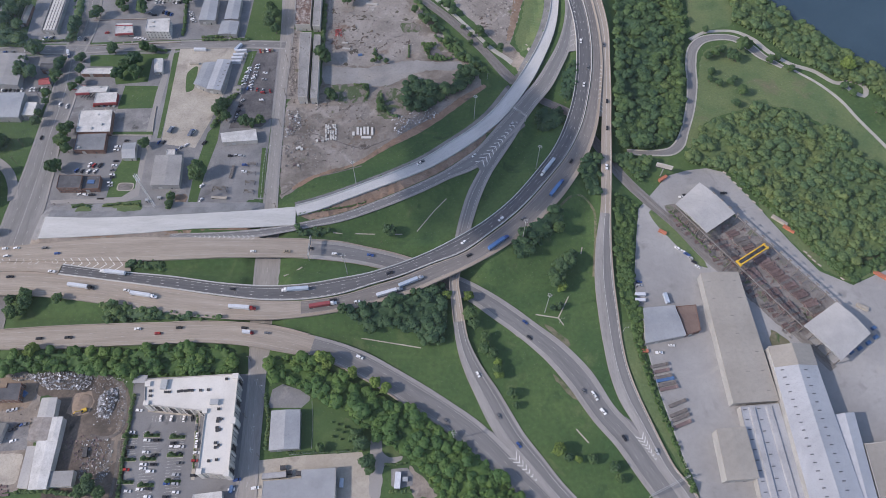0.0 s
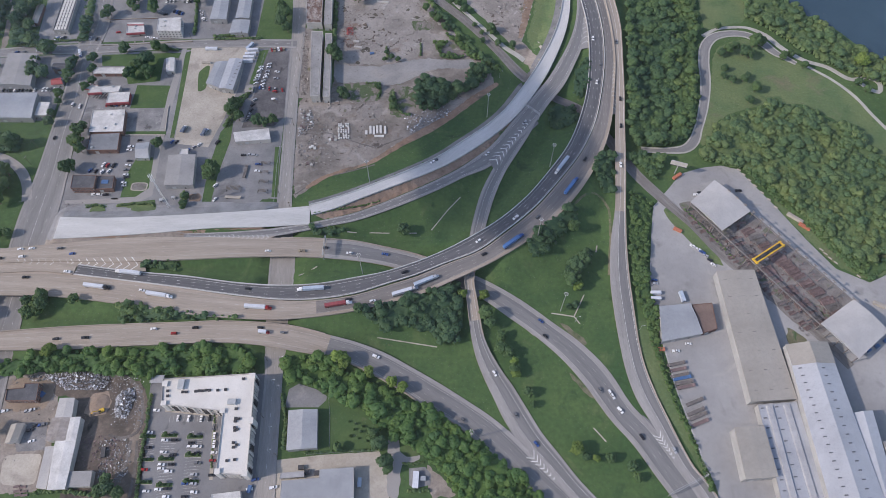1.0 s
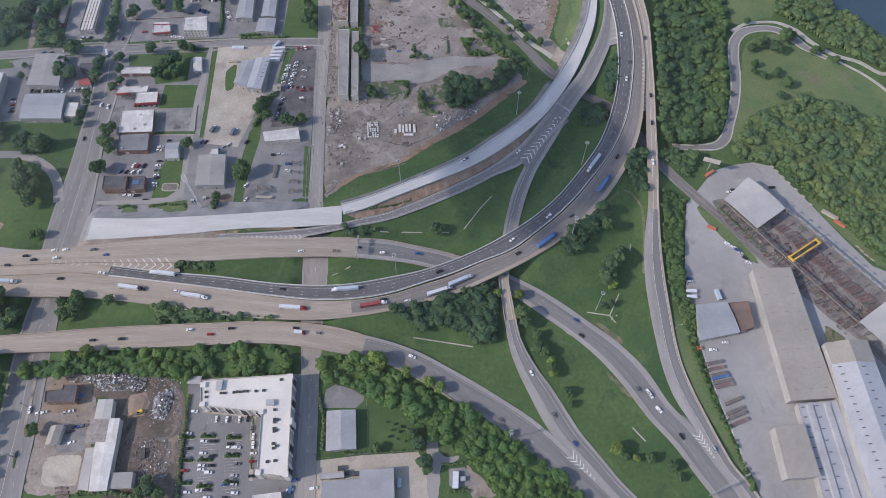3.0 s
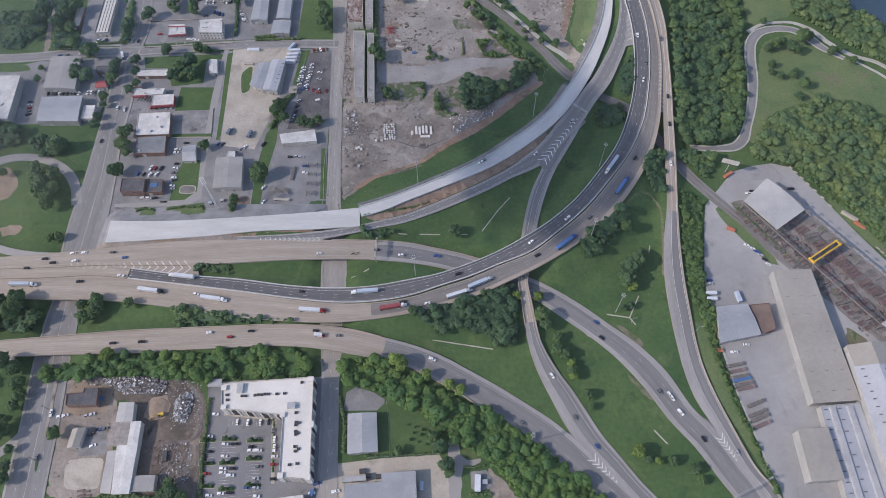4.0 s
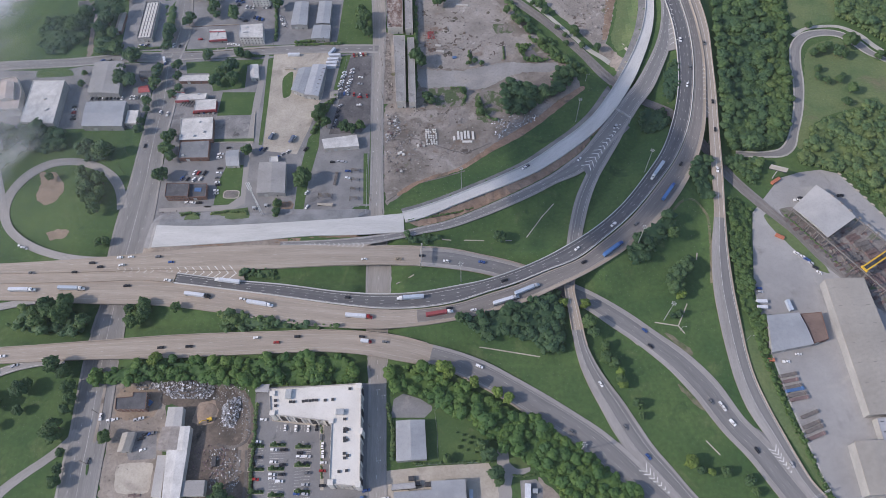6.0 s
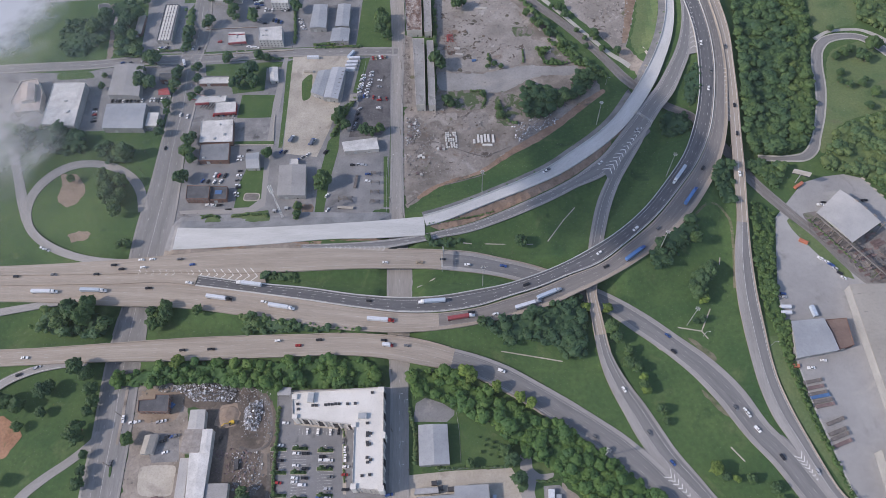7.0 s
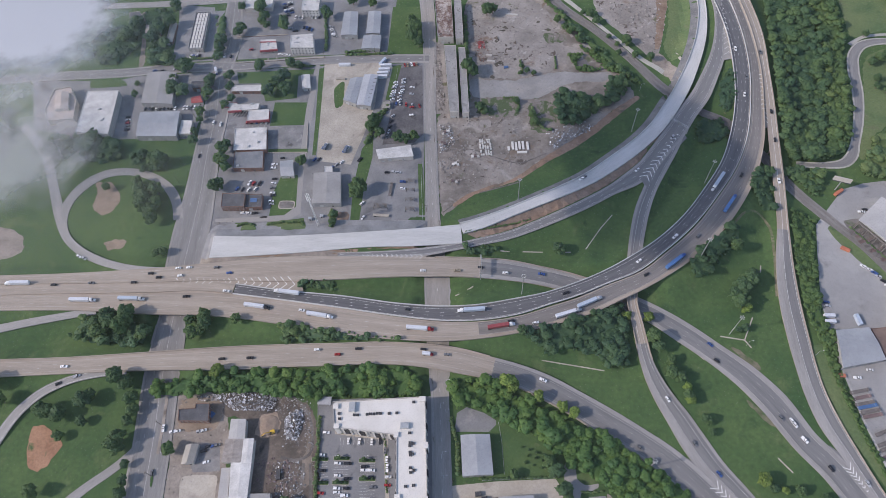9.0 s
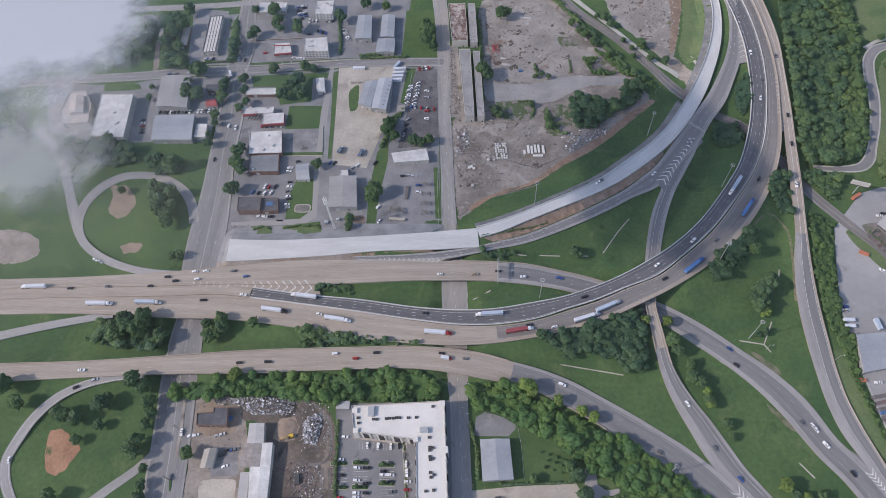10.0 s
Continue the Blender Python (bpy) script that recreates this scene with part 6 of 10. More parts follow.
for y in (-2.8, 2.8):
    part("edge", boxes((-6.1, y - 0.25, 3.2, 6.1, y + 0.25, 4.0), bevel=0.05), RED_TRIM, canopy, "red canopy edge")
for x in (-4.5, 4.5):
    part("post", tube(bmesh.new(), (x, 0, 0), (x, 0, 3.4), 0.15, 0.15, 8), STEEL, canopy)
for k in range(5):
    stall = thing("menu_shelter", "narrow dark shelter roof over a drive-in bay", "shelter", "drive-in bays", at=(-347.7, 451.3, 0.1), turn=70)
    stall.matrix_basis = pose((-350.7) + k * 2.9, 450.5, 0.1, 0, 0, 68)
    part("roof", boxes((-4, -0.6, 2.8, 4, 0.6, 3.0), bevel=0.04), DARK, stall)
    for x in (-3, 3):
        part("post", boxes((x - 0.08, -0.08, 0, x + 0.08, 0.08, 2.8)), STEEL, stall)
# hotel corner towers, pilasters and cornice
for x, y, w, d in ((-216.7, 162.7, 3.4, 3.4), (-154.9, 169.5, 4.0, 3.4), (-149.4, 101.3, 3.4, 3.4), (-168.1, 102.1, 3.4, 3.4), (-214.6, 148.6, 3.4, 3.0), (-172, 143.5, 3.0, 3.0), (-150.9, 136.9, 3.0, 4.0)):
    part("corner_tower", boxes((-w / 2, -d / 2, -12.9, w / 2, d / 2, 1.5), (-w / 2 - 0.2, -d / 2 - 0.2, 1.2, w / 2 + 0.2, d / 2 + 0.2, 1.55), bevel=0.06), ROOF_CLEAN, hotel, "white raised corner tower").matrix_basis = pose(x - hotel.location.x, y - hotel.location.y, 13.0, 0, 0, 2)
for a, b, k in (((-168.8, 101.1), (-171.7, 143.6), 7), ((-171.7, 143.6), (-215.8, 147.9), 8), ((-153.3, 171.4), (-148.1, 99.9), 9)):
    a, b = Vector(a), Vector(b)
    for i in range(1, k):
        p = a.lerp(b, i / k)
        part("pilaster", boxes((-0.7, -0.45, 0, 0.7, 0.45, 13.2), bevel=0.05), ROOF_CLEAN, hotel, "white pilaster").matrix_basis = pose(p.x - hotel.location.x, p.y - hotel.location.y, 0, 0, 0, math.degrees(math.atan2((b - a).y, (b - a).x)))
    for i in range(k):
        if i % 2 == 0:
            p = a.lerp(b, (i + 0.5) / k)
            for z in (3.4, 6.6, 9.8):
                part("balcony", boxes((-2.0, -0.9, z, 2.0, 0.9, z + 0.2), (-2.0, -0.95, z, 2.0, -0.85, z + 1.0), (-2.0, 0.85, z, 2.0, 0.95, z + 1.0), bevel=0.03), DARK, hotel, "dark metal balcony").matrix_basis = pose(p.x - hotel.location.x, p.y - hotel.location.y, 0, 0, 0, math.degrees(math.atan2((b - a).y, (b - a).x)))


# ---- a low cloud that drifts in over the western lots ----
def cloud(x, y, z, rx, ry, layers, dense, label, rim=(0.72, 0.98)):
    """Thin drifting layers of mist, denser towards the middle, ragged at the rim."""
    m = bpy.data.materials.new("cloud_mist")
    m.use_nodes = True
    n, l = m.node_tree.nodes, m.node_tree.links
    tc, mp, gr = n.new("ShaderNodeTexCoord"), n.new("ShaderNodeMapping"), n.new("ShaderNodeTexGradient")
    mp.inputs["Scale"].default_value = (1 / rx, 1 / ry, 0.0)
    gr.gradient_type = "SPHERICAL"
    l.new(tc.outputs["Object"], mp.inputs["Vector"])
    l.new(mp.outputs["Vector"], gr.inputs["Vector"])
    no = n.new("ShaderNodeTexNoise")
    no.inputs["Scale"].default_value, no.inputs["Detail"].default_value, no.inputs["Roughness"].default_value = 0.022, 5.0, 0.55
    l.new(tc.outputs["Object"], no.inputs["Vector"])
    add = n.new("ShaderNodeMath")
    add.operation = "MULTIPLY_ADD"
    add.inputs[1].default_value = 1.1
    l.new(no.outputs["Fac"], add.inputs[0])
    l.new(gr.outputs["Fac"], add.inputs[2])
    mr = n.new("ShaderNodeMapRange")
    mr.interpolation_type = "SMOOTHSTEP"
    for k, v in (("From Min", rim[0]), ("From Max", rim[1]), ("To Min", 0.0), ("To Max", dense)):
        mr.inputs[k].default_value = v
    l.new(add.outputs["Value"], mr.inputs["Value"])
    tr, di, tl, mx, mist = (n.new("ShaderNode" + k) for k in ("BsdfTransparent", "BsdfDiffuse", "BsdfTranslucent", "MixShader", "MixShader"))
    di.inputs["Color"].default_value = tl.inputs["Color"].default_value = (0.665, 0.685, 0.72, 1)
    mist.inputs["Fac"].default_value = 0.4
    l.new(di.outputs["BSDF"], mist.inputs[1])
    l.new(tl.outputs["BSDF"], mist.inputs[2])
    edge, thin = n.new("ShaderNodeMath"), n.new("ShaderNodeMath")
    edge.operation = thin.operation = "MULTIPLY"
    edge.use_clamp = True
    l.new(gr.outputs["Fac"], edge.inputs[0])
    edge.inputs[1].default_value = 4.0
    l.new(edge.outputs["Value"], thin.inputs[0])
    l.new(mr.outputs["Result"], thin.inputs[1])
    l.new(thin.outputs["Value"], mx.inputs["Fac"])
    l.new(tr.outputs["BSDF"], mx.inputs[1])
    l.new(mist.outputs["Shader"], mx.inputs[2])
    l.new(mx.outputs["Shader"], n["Material Output"].inputs["Surface"])
    n.remove(n["Principled BSDF"])
    g = np.linspace(-1.2, 1.2, 22)
    a, b = np.meshgrid(g, g)
    v, f = [], []
    for k in range(layers):
        h = (k - layers / 2) * 9 + 4 * np.sin(a * 2 + k * 2) * np.cos(b * 2 - k)
        i = (np.arange(21)[:, None] * 22 + np.arange(21)[None]).ravel() + 484 * k
        v.append(np.column_stack([(a * rx).ravel(), (b * ry).ravel(), h.ravel()]))
        f.append(np.column_stack([i, i + 1, i + 23, i + 22])[np.hypot(a, b)[:-1, :-1].ravel() < 1.05])
    ob = part("cloud", mesh_of("cloud", np.vstack(v).tolist(), np.vstack(f).tolist(), m), m, None)
    ob.matrix_basis = pose(x, y, z)
    tagged(ob, label, "cloud", kind="stuff")


cloud(-353, 286, 290, 116, 138, 2, 0.93, "low drifting white cloud with soft ragged rim")
cloud(-536.6, 383.6, 28, 120, 115, 1, 0.55, "thin grey mist below the drifting cloud", (0.85, 1.4))


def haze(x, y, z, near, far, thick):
    """One wide sheet added to imitate haze and pale the ground below: faint far off and thicker towards the cloud."""
    m = bpy.data.materials.new("haze_veil")
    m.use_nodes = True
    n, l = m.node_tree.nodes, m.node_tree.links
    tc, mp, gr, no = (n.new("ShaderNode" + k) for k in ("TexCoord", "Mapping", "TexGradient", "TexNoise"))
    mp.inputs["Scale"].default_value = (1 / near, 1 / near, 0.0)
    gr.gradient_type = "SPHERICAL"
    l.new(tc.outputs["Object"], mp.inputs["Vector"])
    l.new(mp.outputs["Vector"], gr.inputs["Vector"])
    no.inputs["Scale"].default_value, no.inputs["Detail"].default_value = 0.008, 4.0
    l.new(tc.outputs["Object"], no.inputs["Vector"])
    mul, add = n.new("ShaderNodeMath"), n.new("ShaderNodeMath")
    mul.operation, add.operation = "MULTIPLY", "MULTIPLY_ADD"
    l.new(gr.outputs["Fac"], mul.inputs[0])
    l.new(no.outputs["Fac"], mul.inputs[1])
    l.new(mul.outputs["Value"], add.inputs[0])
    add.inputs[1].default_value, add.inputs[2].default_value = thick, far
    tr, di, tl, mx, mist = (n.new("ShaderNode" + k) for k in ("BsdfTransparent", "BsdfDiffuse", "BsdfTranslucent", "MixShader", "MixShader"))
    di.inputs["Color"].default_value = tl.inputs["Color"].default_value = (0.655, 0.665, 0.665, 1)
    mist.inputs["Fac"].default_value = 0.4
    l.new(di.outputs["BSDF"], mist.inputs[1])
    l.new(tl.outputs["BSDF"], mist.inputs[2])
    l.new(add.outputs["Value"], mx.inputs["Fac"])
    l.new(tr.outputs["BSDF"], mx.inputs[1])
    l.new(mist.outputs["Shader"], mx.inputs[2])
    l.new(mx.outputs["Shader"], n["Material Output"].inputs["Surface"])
    n.remove(n["Principled BSDF"])
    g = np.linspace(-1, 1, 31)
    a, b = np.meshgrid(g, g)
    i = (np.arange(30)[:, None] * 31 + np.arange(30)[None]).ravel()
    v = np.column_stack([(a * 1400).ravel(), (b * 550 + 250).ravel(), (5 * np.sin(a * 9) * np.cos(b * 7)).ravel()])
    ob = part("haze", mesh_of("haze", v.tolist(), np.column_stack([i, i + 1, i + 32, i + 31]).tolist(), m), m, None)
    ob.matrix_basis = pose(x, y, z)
    tagged(ob, "thin added haze veil paling the whole scene", "haze", kind="stuff")


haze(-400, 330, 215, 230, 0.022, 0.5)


# ---- trees ----
def crown_arrays(seed, lobes, clumps, spread=0.42, scale=1.0):
    """Vertices and faces of a crown one metre in radius, resting on z = 0: limbs' worth of rounded masses, broken up into boughs, with loose sprays at the rim."""
    rng = np.random.RandomState(seed)
    bm = bmesh.new()
    bmesh.ops.create_icosphere(bm, subdivisions=4, radius=1.0)
    d = np.array([v.co[:] for v in bm.verts])
    f = [tuple(v.index for v in t.verts) for t in bm.faces if t.calc_center_median().z > -0.45]
    bm.free()

    def directions(k, low):
        w = rng.normal(size=(k, 3))
        w[:, 2] = np.abs(w[:, 2]) - low
        return w / np.linalg.norm(w, axis=1)[:, None]

    r = np.full(len(d), 0.5)
    for w, far, size in zip(directions(lobes, 0.3), rng.uniform(spread * 0.8, spread * 1.35, lobes), rng.uniform(0.34, 0.5, lobes) * scale):
        along = d @ (w * far)
        r = np.maximum(r, along + np.sqrt(np.maximum(along**2 - far**2 + size**2, 0)) * (along**2 - far**2 + size**2 > 0))
    for w in directions(110, 0.4):
        a = np.arccos(np.clip(d @ w, -1, 1))
        r = np.maximum(r, r + 0.11 * np.sqrt(np.maximum(0, 1 - (a / rng.uniform(0.13, 0.24))**2)) * rng.uniform(0.4, 1.0))
    r *= rng.uniform(0.955, 1.045, len(d))
    v = (d * r[:, None] * (1, 1, 0.92) + (0, 0, 0.72))
    used = sorted({i for t in f for i in t})
    where = {i: k for k, i in enumerate(used)}
    v, f = v[used].tolist(), [tuple(where[i] for i in t) for t in f]
    top = np.array(v)
    return sprays(np.array(v), f, clumps, 0.075, rng)


def sprays(v, f, count, size, rng):
    """Coats a crown with loose sprays of leaves that stand off its surface."""
    v, f = v.tolist(), list(f)
    top = np.array(v)
    for i in rng.choice(len(top), count):
        out = top[i] - (0, 0, 0.55)
        out /= np.linalg.norm(out)
        p, s = top[i] + out * size * rng.uniform(-0.3, 0.8), size * rng.uniform(0.6, 1.4)
        a = np.cross(out + rng.normal(0, 0.45, 3), rng.normal(size=3))
        a /= np.linalg.norm(a)
        b = np.cross(out, a)
        k = len(v)
        v += [(p + a * s).tolist(), (p + b * s - a * s * 0.5).tolist(), (p - b * s - a * s * 0.5).tolist(), (p - out * s * 0.9).tolist()]
        f += [(k, k + 1, k + 2), (k, k + 3, k + 1), (k + 2, k + 3, k)]
    return np.array(v), f


def thinned(crown, seed, fine=3):
    """A lighter crown for the woods: the same masses on a coarser net."""
    rng = np.random.RandomState(seed)
    v, f = crown
    bm = bmesh.new()
    bmesh.ops.create_icosphere(bm, subdivisions=fine, radius=1.0)
    d = np.array([w.co[:] for w in bm.verts])
    faces = [tuple(w.index for w in t.verts) for t in bm.faces if t.calc_center_median().z > 0.1]
    bm.free()
    rel = v - (0, 0, 0.72)
    length = np.linalg.norm(rel, axis=1)
    near = np.argmax(d @ (rel / length[:, None]).T, axis=1)
    return d * (length[near] * rng.uniform(0.95, 1.05, len(d)))[:, None] + (0, 0, 0.72), faces


CROWNS = [crown_arrays(10 + i, 20 + i % 5, 420, 0.52, 0.72) for i in range(6)]
WOOD_CROWNS = [sprays(*thinned(crown_arrays(40 + i, 7 + i % 4, 0), i), 130, 0.12, np.random.RandomState(i)) for i in range(8)]
SHRUBS = [sprays(*thinned(crown_arrays(60 + i, 6, 0), i, 2), 60, 0.16, np.random.RandomState(i)) for i in range(6)]


def tree_template(i, material):
    """A tree about 8 m high and 6 m wide: trunk with limbs, and a crown."""
    top = thing("tree", "broad-leaved green tree standing on grass", "tree")
    bm = tube(bmesh.new(), (0, 0, -0.5), (0.1, 0.05, 3.2), 0.28, 0.17, 8)
    for k in range(4):
        a = k * 1.7 + i
        tube(bm, (0.08, 0.04, 2.2 + 0.3 * k), (1.5 * math.cos(a), 1.5 * math.sin(a), 4.2 + 0.3 * k), 0.12, 0.05, 6)
    part("trunk", bm, BARK, top)
    v, f = CROWNS[i]
    me = mesh_of("crown", (v * (3.4, 3.4, 3.9) + (0, 0, 1.5)).tolist(), f, material)
    part("crown", me, material, top)
    return top


TREES = [tree_template(i, LEAF_TREE) for i in range(6)] + [tree_template(i, LEAF_YELLOW) for i in (1, 4)]
USED = set()


def tree(x, y, size=1.0, kind=None, label=""):
    """Plants a tree on the ground: size 1 is about 6 m across."""
    rng = random.Random(x * 13.7 + y * 7.1)
    i = rng.randrange(6) if kind is None else kind
    z = float(ground_height(x, y))
    m = pose(x, y, z, 0, 0, rng.uniform(0, 360)) @ Matrix.Diagonal((size, size * rng.uniform(0.9, 1.1), size * rng.uniform(0.85, 1.1), 1))
    if i in USED:
        ob = copy_thing(TREES[i], Matrix())
    else:
        ob = TREES[i]
        USED.add(i)
    ob.matrix_basis = m
    if label:
        tagged(ob, label)


def wood(label, pts, spacing, lo, hi, seed, material=LEAF, high=1.0):
    """A wood that nobody could count: crowns and trunks joined into one mesh."""
    rng = np.random.RandomState(seed)
    spacing *= 0.8
    xs, ys = [p[0] for p in pts], [p[1] for p in pts]
    gx, gy = np.meshgrid(np.arange(min(xs), max(xs), spacing), np.arange(min(ys), max(ys), spacing))
    x, y = (g.ravel() + rng.uniform(-0.45, 0.45, g.size) * spacing for g in (gx, gy))
    ok = inside(pts, x, y)
    x, y = x[ok], y[ok]
    z = ground_height(x, y)
    vs, fs, k = [], [], 0
    for a, b, c in zip(x, y, z):
        pick = rng.randint(24)
        swell = noise.noise((a * 0.055, b * 0.055, seed)) * 1.5
        if swell < -0.45 and rng.uniform() < 0.2:
            continue
        r = (lo * 0.62 + (hi * 1.2 - lo * 0.62) * rng.uniform(0, 1) ** 1.5) * (1 + 0.35 * swell)
        v, f = SHRUBS[pick % 6] if r < lo * 1.02 else WOOD_CROWNS[pick % 8]
        t = rng.uniform(0, 6.28)
        rot = np.array([[math.cos(t), math.sin(t), 0], [-math.sin(t), math.cos(t), 0], [0, 0, 1]])
        vs.append(v @ rot * (r, r, r * rng.uniform(0.55, 0.85) * high) + (a, b, c + (r * 0.25 + lo * (rng.uniform(0.35, 0.95) + 0.6 * swell)) * high))
        fs.append(np.array(f) + k)
        k += len(v)
        s = r * 0.07
        vs.append(np.array([(a - s, b - s, c - 0.5), (a + s, b - s, c - 0.5), (a, b + s, c - 0.5), (a, b, c + r * 1.2)]))
        fs.append(np.array([(k, k + 1, k + 3), (k + 1, k + 2, k + 3), (k + 2, k, k + 3)]))
        k += 4
    # a bumpy roof of leaves between the crowns
    gx, gy = np.meshgrid(np.arange(min(xs) - 3, max(xs) + 3, 1.9), np.arange(min(ys) - 3, max(ys) + 3, 1.9))
    gx, gy = gx + rng.uniform(-0.7, 0.7, gx.shape), gy + rng.uniform(-0.7, 0.7, gy.shape)
    core = inside(pts, gx, gy)
    deep = core.copy()
    deep[1:-1, 1:-1] &= core[:-2, 1:-1] & core[2:, 1:-1] & core[1:-1, :-2] & core[1:-1, 2:]
    swell = np.array([noise.noise((a * 0.055, b * 0.055, seed)) * 1.5 for a, b in zip(gx.ravel(), gy.ravel())]).reshape(gx.shape)
    r = (lo + hi) / 2 * high * (1 + 0.3 * swell)
    gz = ground_height(gx, gy) + np.where(deep, r * rng.uniform(0.95, 1.5, gx.shape), r * 0.25)
    w = gx.shape[1]
    ok = core[:-1, :-1] & core[1:, :-1] & core[:-1, 1:] & core[1:, 1:]
    i = (np.arange(gx.shape[0] - 1)[:, None] * w + np.arange(w - 1)[None])[ok] + k
    vs.append(np.column_stack([gx.ravel(), gy.ravel(), gz.ravel()]))
    fs += [np.column_stack([i, i + 1, i + 1 + w]), np.column_stack([i, i + 1 + w, i + w])]
    if not vs:
        return
    v, f = np.vstack(vs), np.vstack(fs)
    me = bpy.data.meshes.new("woodland")
    me.vertices.add(len(v))
    me.vertices.foreach_set("co", v.astype(np.float32).ravel())
    me.loops.add(f.size)
    me.loops.foreach_set("vertex_index", f.astype(np.int32).ravel())
    me.polygons.add(len(f))
    me.polygons.foreach_set("loop_start", np.arange(0, f.size, 3, dtype=np.int32))
    me.materials.append(material)
    me.update(calc_edges=True)
    me.validate()
    tagged(new("woodland", me), label, "woodland", kind="stuff")


wood("dense deep green wood beside the highway", [(177.5, 648), (212, 648.6), (218.4, 591.8), (213.3, 542.2), (206.5, 486.8), (192.8, 435.8), (183.1, 393.8), (153.6, 394.8), (148.9, 406.6)], 5.7, 3.2, 5.4, 1)
wood("lighter green wood along the park road", [(212, 648.6), (247, 649.1), (240.7, 593.3), (236, 541.7), (229.9, 509.4), (220.6, 449.2), (204, 404.8), (183.1, 393.8), (192.8, 435.8), (206.5, 486.8), (213.3, 542.2), (218.4, 591.8)], 5.2, 2.6, 4.6, 31, LEAF_MID)
wood("green riverbank wood", [(291.1, 651.1), (328.4, 651.7), (332.1, 614.1), (352.3, 574.3), (375.3, 540.9), (391.6, 518.4), (430.6, 491.8), (472.1, 455.3), (455.9, 412), (397.8, 474.7), (378.6, 483.4), (355.9, 500.6), (332.9, 519.9), (313.1, 544), (291.6, 564.8), (292, 595.4)], 5.2, 2.5, 4.3, 2, LEAF_LIGHT)
wood("dense green wood on the hillside beside the yard", [(210.8, 386.5), (235.7, 424.9), (264.1, 435.7), (290.4, 446.7), (317.9, 440), (340.6, 426.4), (356.6, 409.7), (370.2, 386.9), (383.3, 368.1), (426.8, 335.4), (414, 301), (356.7, 286.1), (340.3, 282.6), (321.3, 272.8), (308.8, 280), (293.5, 306), (271.3, 340.3), (255.1, 364.4), (240.5, 370.4), (211.9, 378.2)], 5.0, 2.5, 4.4, 3, LEAF_LIGHT)
wood("rough green scrub between wood and yard fence", [(247.8, 367.1), (259.0, 348.5), (272.0, 328.9), (284.4, 314.4), (294.1, 295.9), (304.0, 279.5), (313.3, 266.9), (323.8, 259.1), (336.2, 265.6), (357.5, 277.5), (360.6, 287.1), (335.1, 277.2), (318.2, 283.8), (306.1, 300.3), (293.5, 326.2), (275.2, 353.3), (256.9, 373.7)], 3.6, 1.1, 2.3, 73, LEAF_MID)
wood("green hedge trees between ramp and yard", [(141.6, 341.7), (155.8, 337.7), (160.3, 328.3), (149, 293.1), (144.6, 255.9), (145, 226.1), (145.5, 188.8), (142.1, 188.8), (138.8, 235.7), (137.9, 271.4), (136.5, 298.4)], 4.0, 1.5, 2.6, 4, LEAF_SCRUB)
wood("green trees beside the railway", [(146, 389), (172.6, 382.9), (176.5, 375.3), (166, 353.4), (155.6, 368.7), (145.7, 378.1)], 5.5, 2.5, 4.0, 5)
wood("row of green trees below the raised highway", [(47.5, 284.5), (62.2, 301.2), (77.1, 312.6), (89.6, 320.8), (96, 311.2), (88.1, 301.5), (75.7, 291.4), (63.3, 276.1), (53.9, 272.8)], 5.5, 2.6, 4.2, 6, LEAF_DEEP)
wood("green copse beside the ramp bridge", [(-85.1, 224.4), (-69, 226.6), (-47.4, 234.7), (-25.5, 241.9), (-4.2, 251.8), (-2.3, 238.3), (-1.7, 218.8), (-7.1, 199.1), (-22.1, 202.1), (-26.6, 209), (-46.4, 214.4), (-63.3, 208.5), (-72.5, 215.5)], 5.5, 3.0, 4.6, 7, LEAF_DEEP)
wood("belt of green trees below the highway bridge", [(-360.7, 181.7), (-312.3, 188.6), (-232.7, 193.3), (-169.2, 196), (-157.5, 187), (-158.5, 176.5), (-170.6, 173.8), (-236, 172.8), (-308.1, 175.7), (-356.1, 169.4)], 4.8, 2.4, 4.4, 8, LEAF_BELT)
wood("broad belt of green trees beside the highway", [(-136.3, 188.4), (-107, 186.7), (-62.8, 166.8), (-35.3, 154.4), (1.7, 132.6), (25.6, 114.2), (48.2, 90.8), (64.4, 74.4), (13.4, 72.2), (-3.6, 89.7), (-23.4, 111.1), (-53.9, 130.9), (-79.7, 150.9), (-101.2, 161.2), (-122.8, 169), (-134.1, 172.4)], 4.8, 2.4, 4.6, 9, LEAF_BELT)
wood("green trees under the highway curve", [(107.8, 364.9), (121.7, 379.6), (131.9, 381), (127.3, 337.8), (117.9, 340.6)], 5.5, 2.4, 3.8, 10, LEAF_DEEP)
wood("green trees and scrub by the cleared site", [(-47.3, 469), (-35.7, 479.7), (-24.6, 475.3), (-16.2, 465), (0, 469.7), (2.2, 488.6), (9.9, 494.9), (22.1, 492), (23.1, 481.3), (14.2, 466.2), (0.1, 458.7), (-10.6, 449.1), (-23.7, 436.8), (-36.8, 433.1), (-45, 440)], 5.4, 2.4, 4.2, 11, LEAF_DEEP)
wood("bright green scrub along the railway", [(6.0, 503.6), (13.5, 501.7), (23.7, 494.1), (36.2, 485.5), (33.7, 492.2), (27.0, 501.6), (16.8, 509.2), (13.1, 514.2), (4.0, 520.9), (-1.0, 528.8), (-8.8, 536.7), (-15.6, 540.8), (-19.9, 538.8), (-12.1, 528.8), (-4.4, 519.0), (0.6, 511.3)], 3.4, 1.3, 2.4, 71, LEAF_SCRUB)
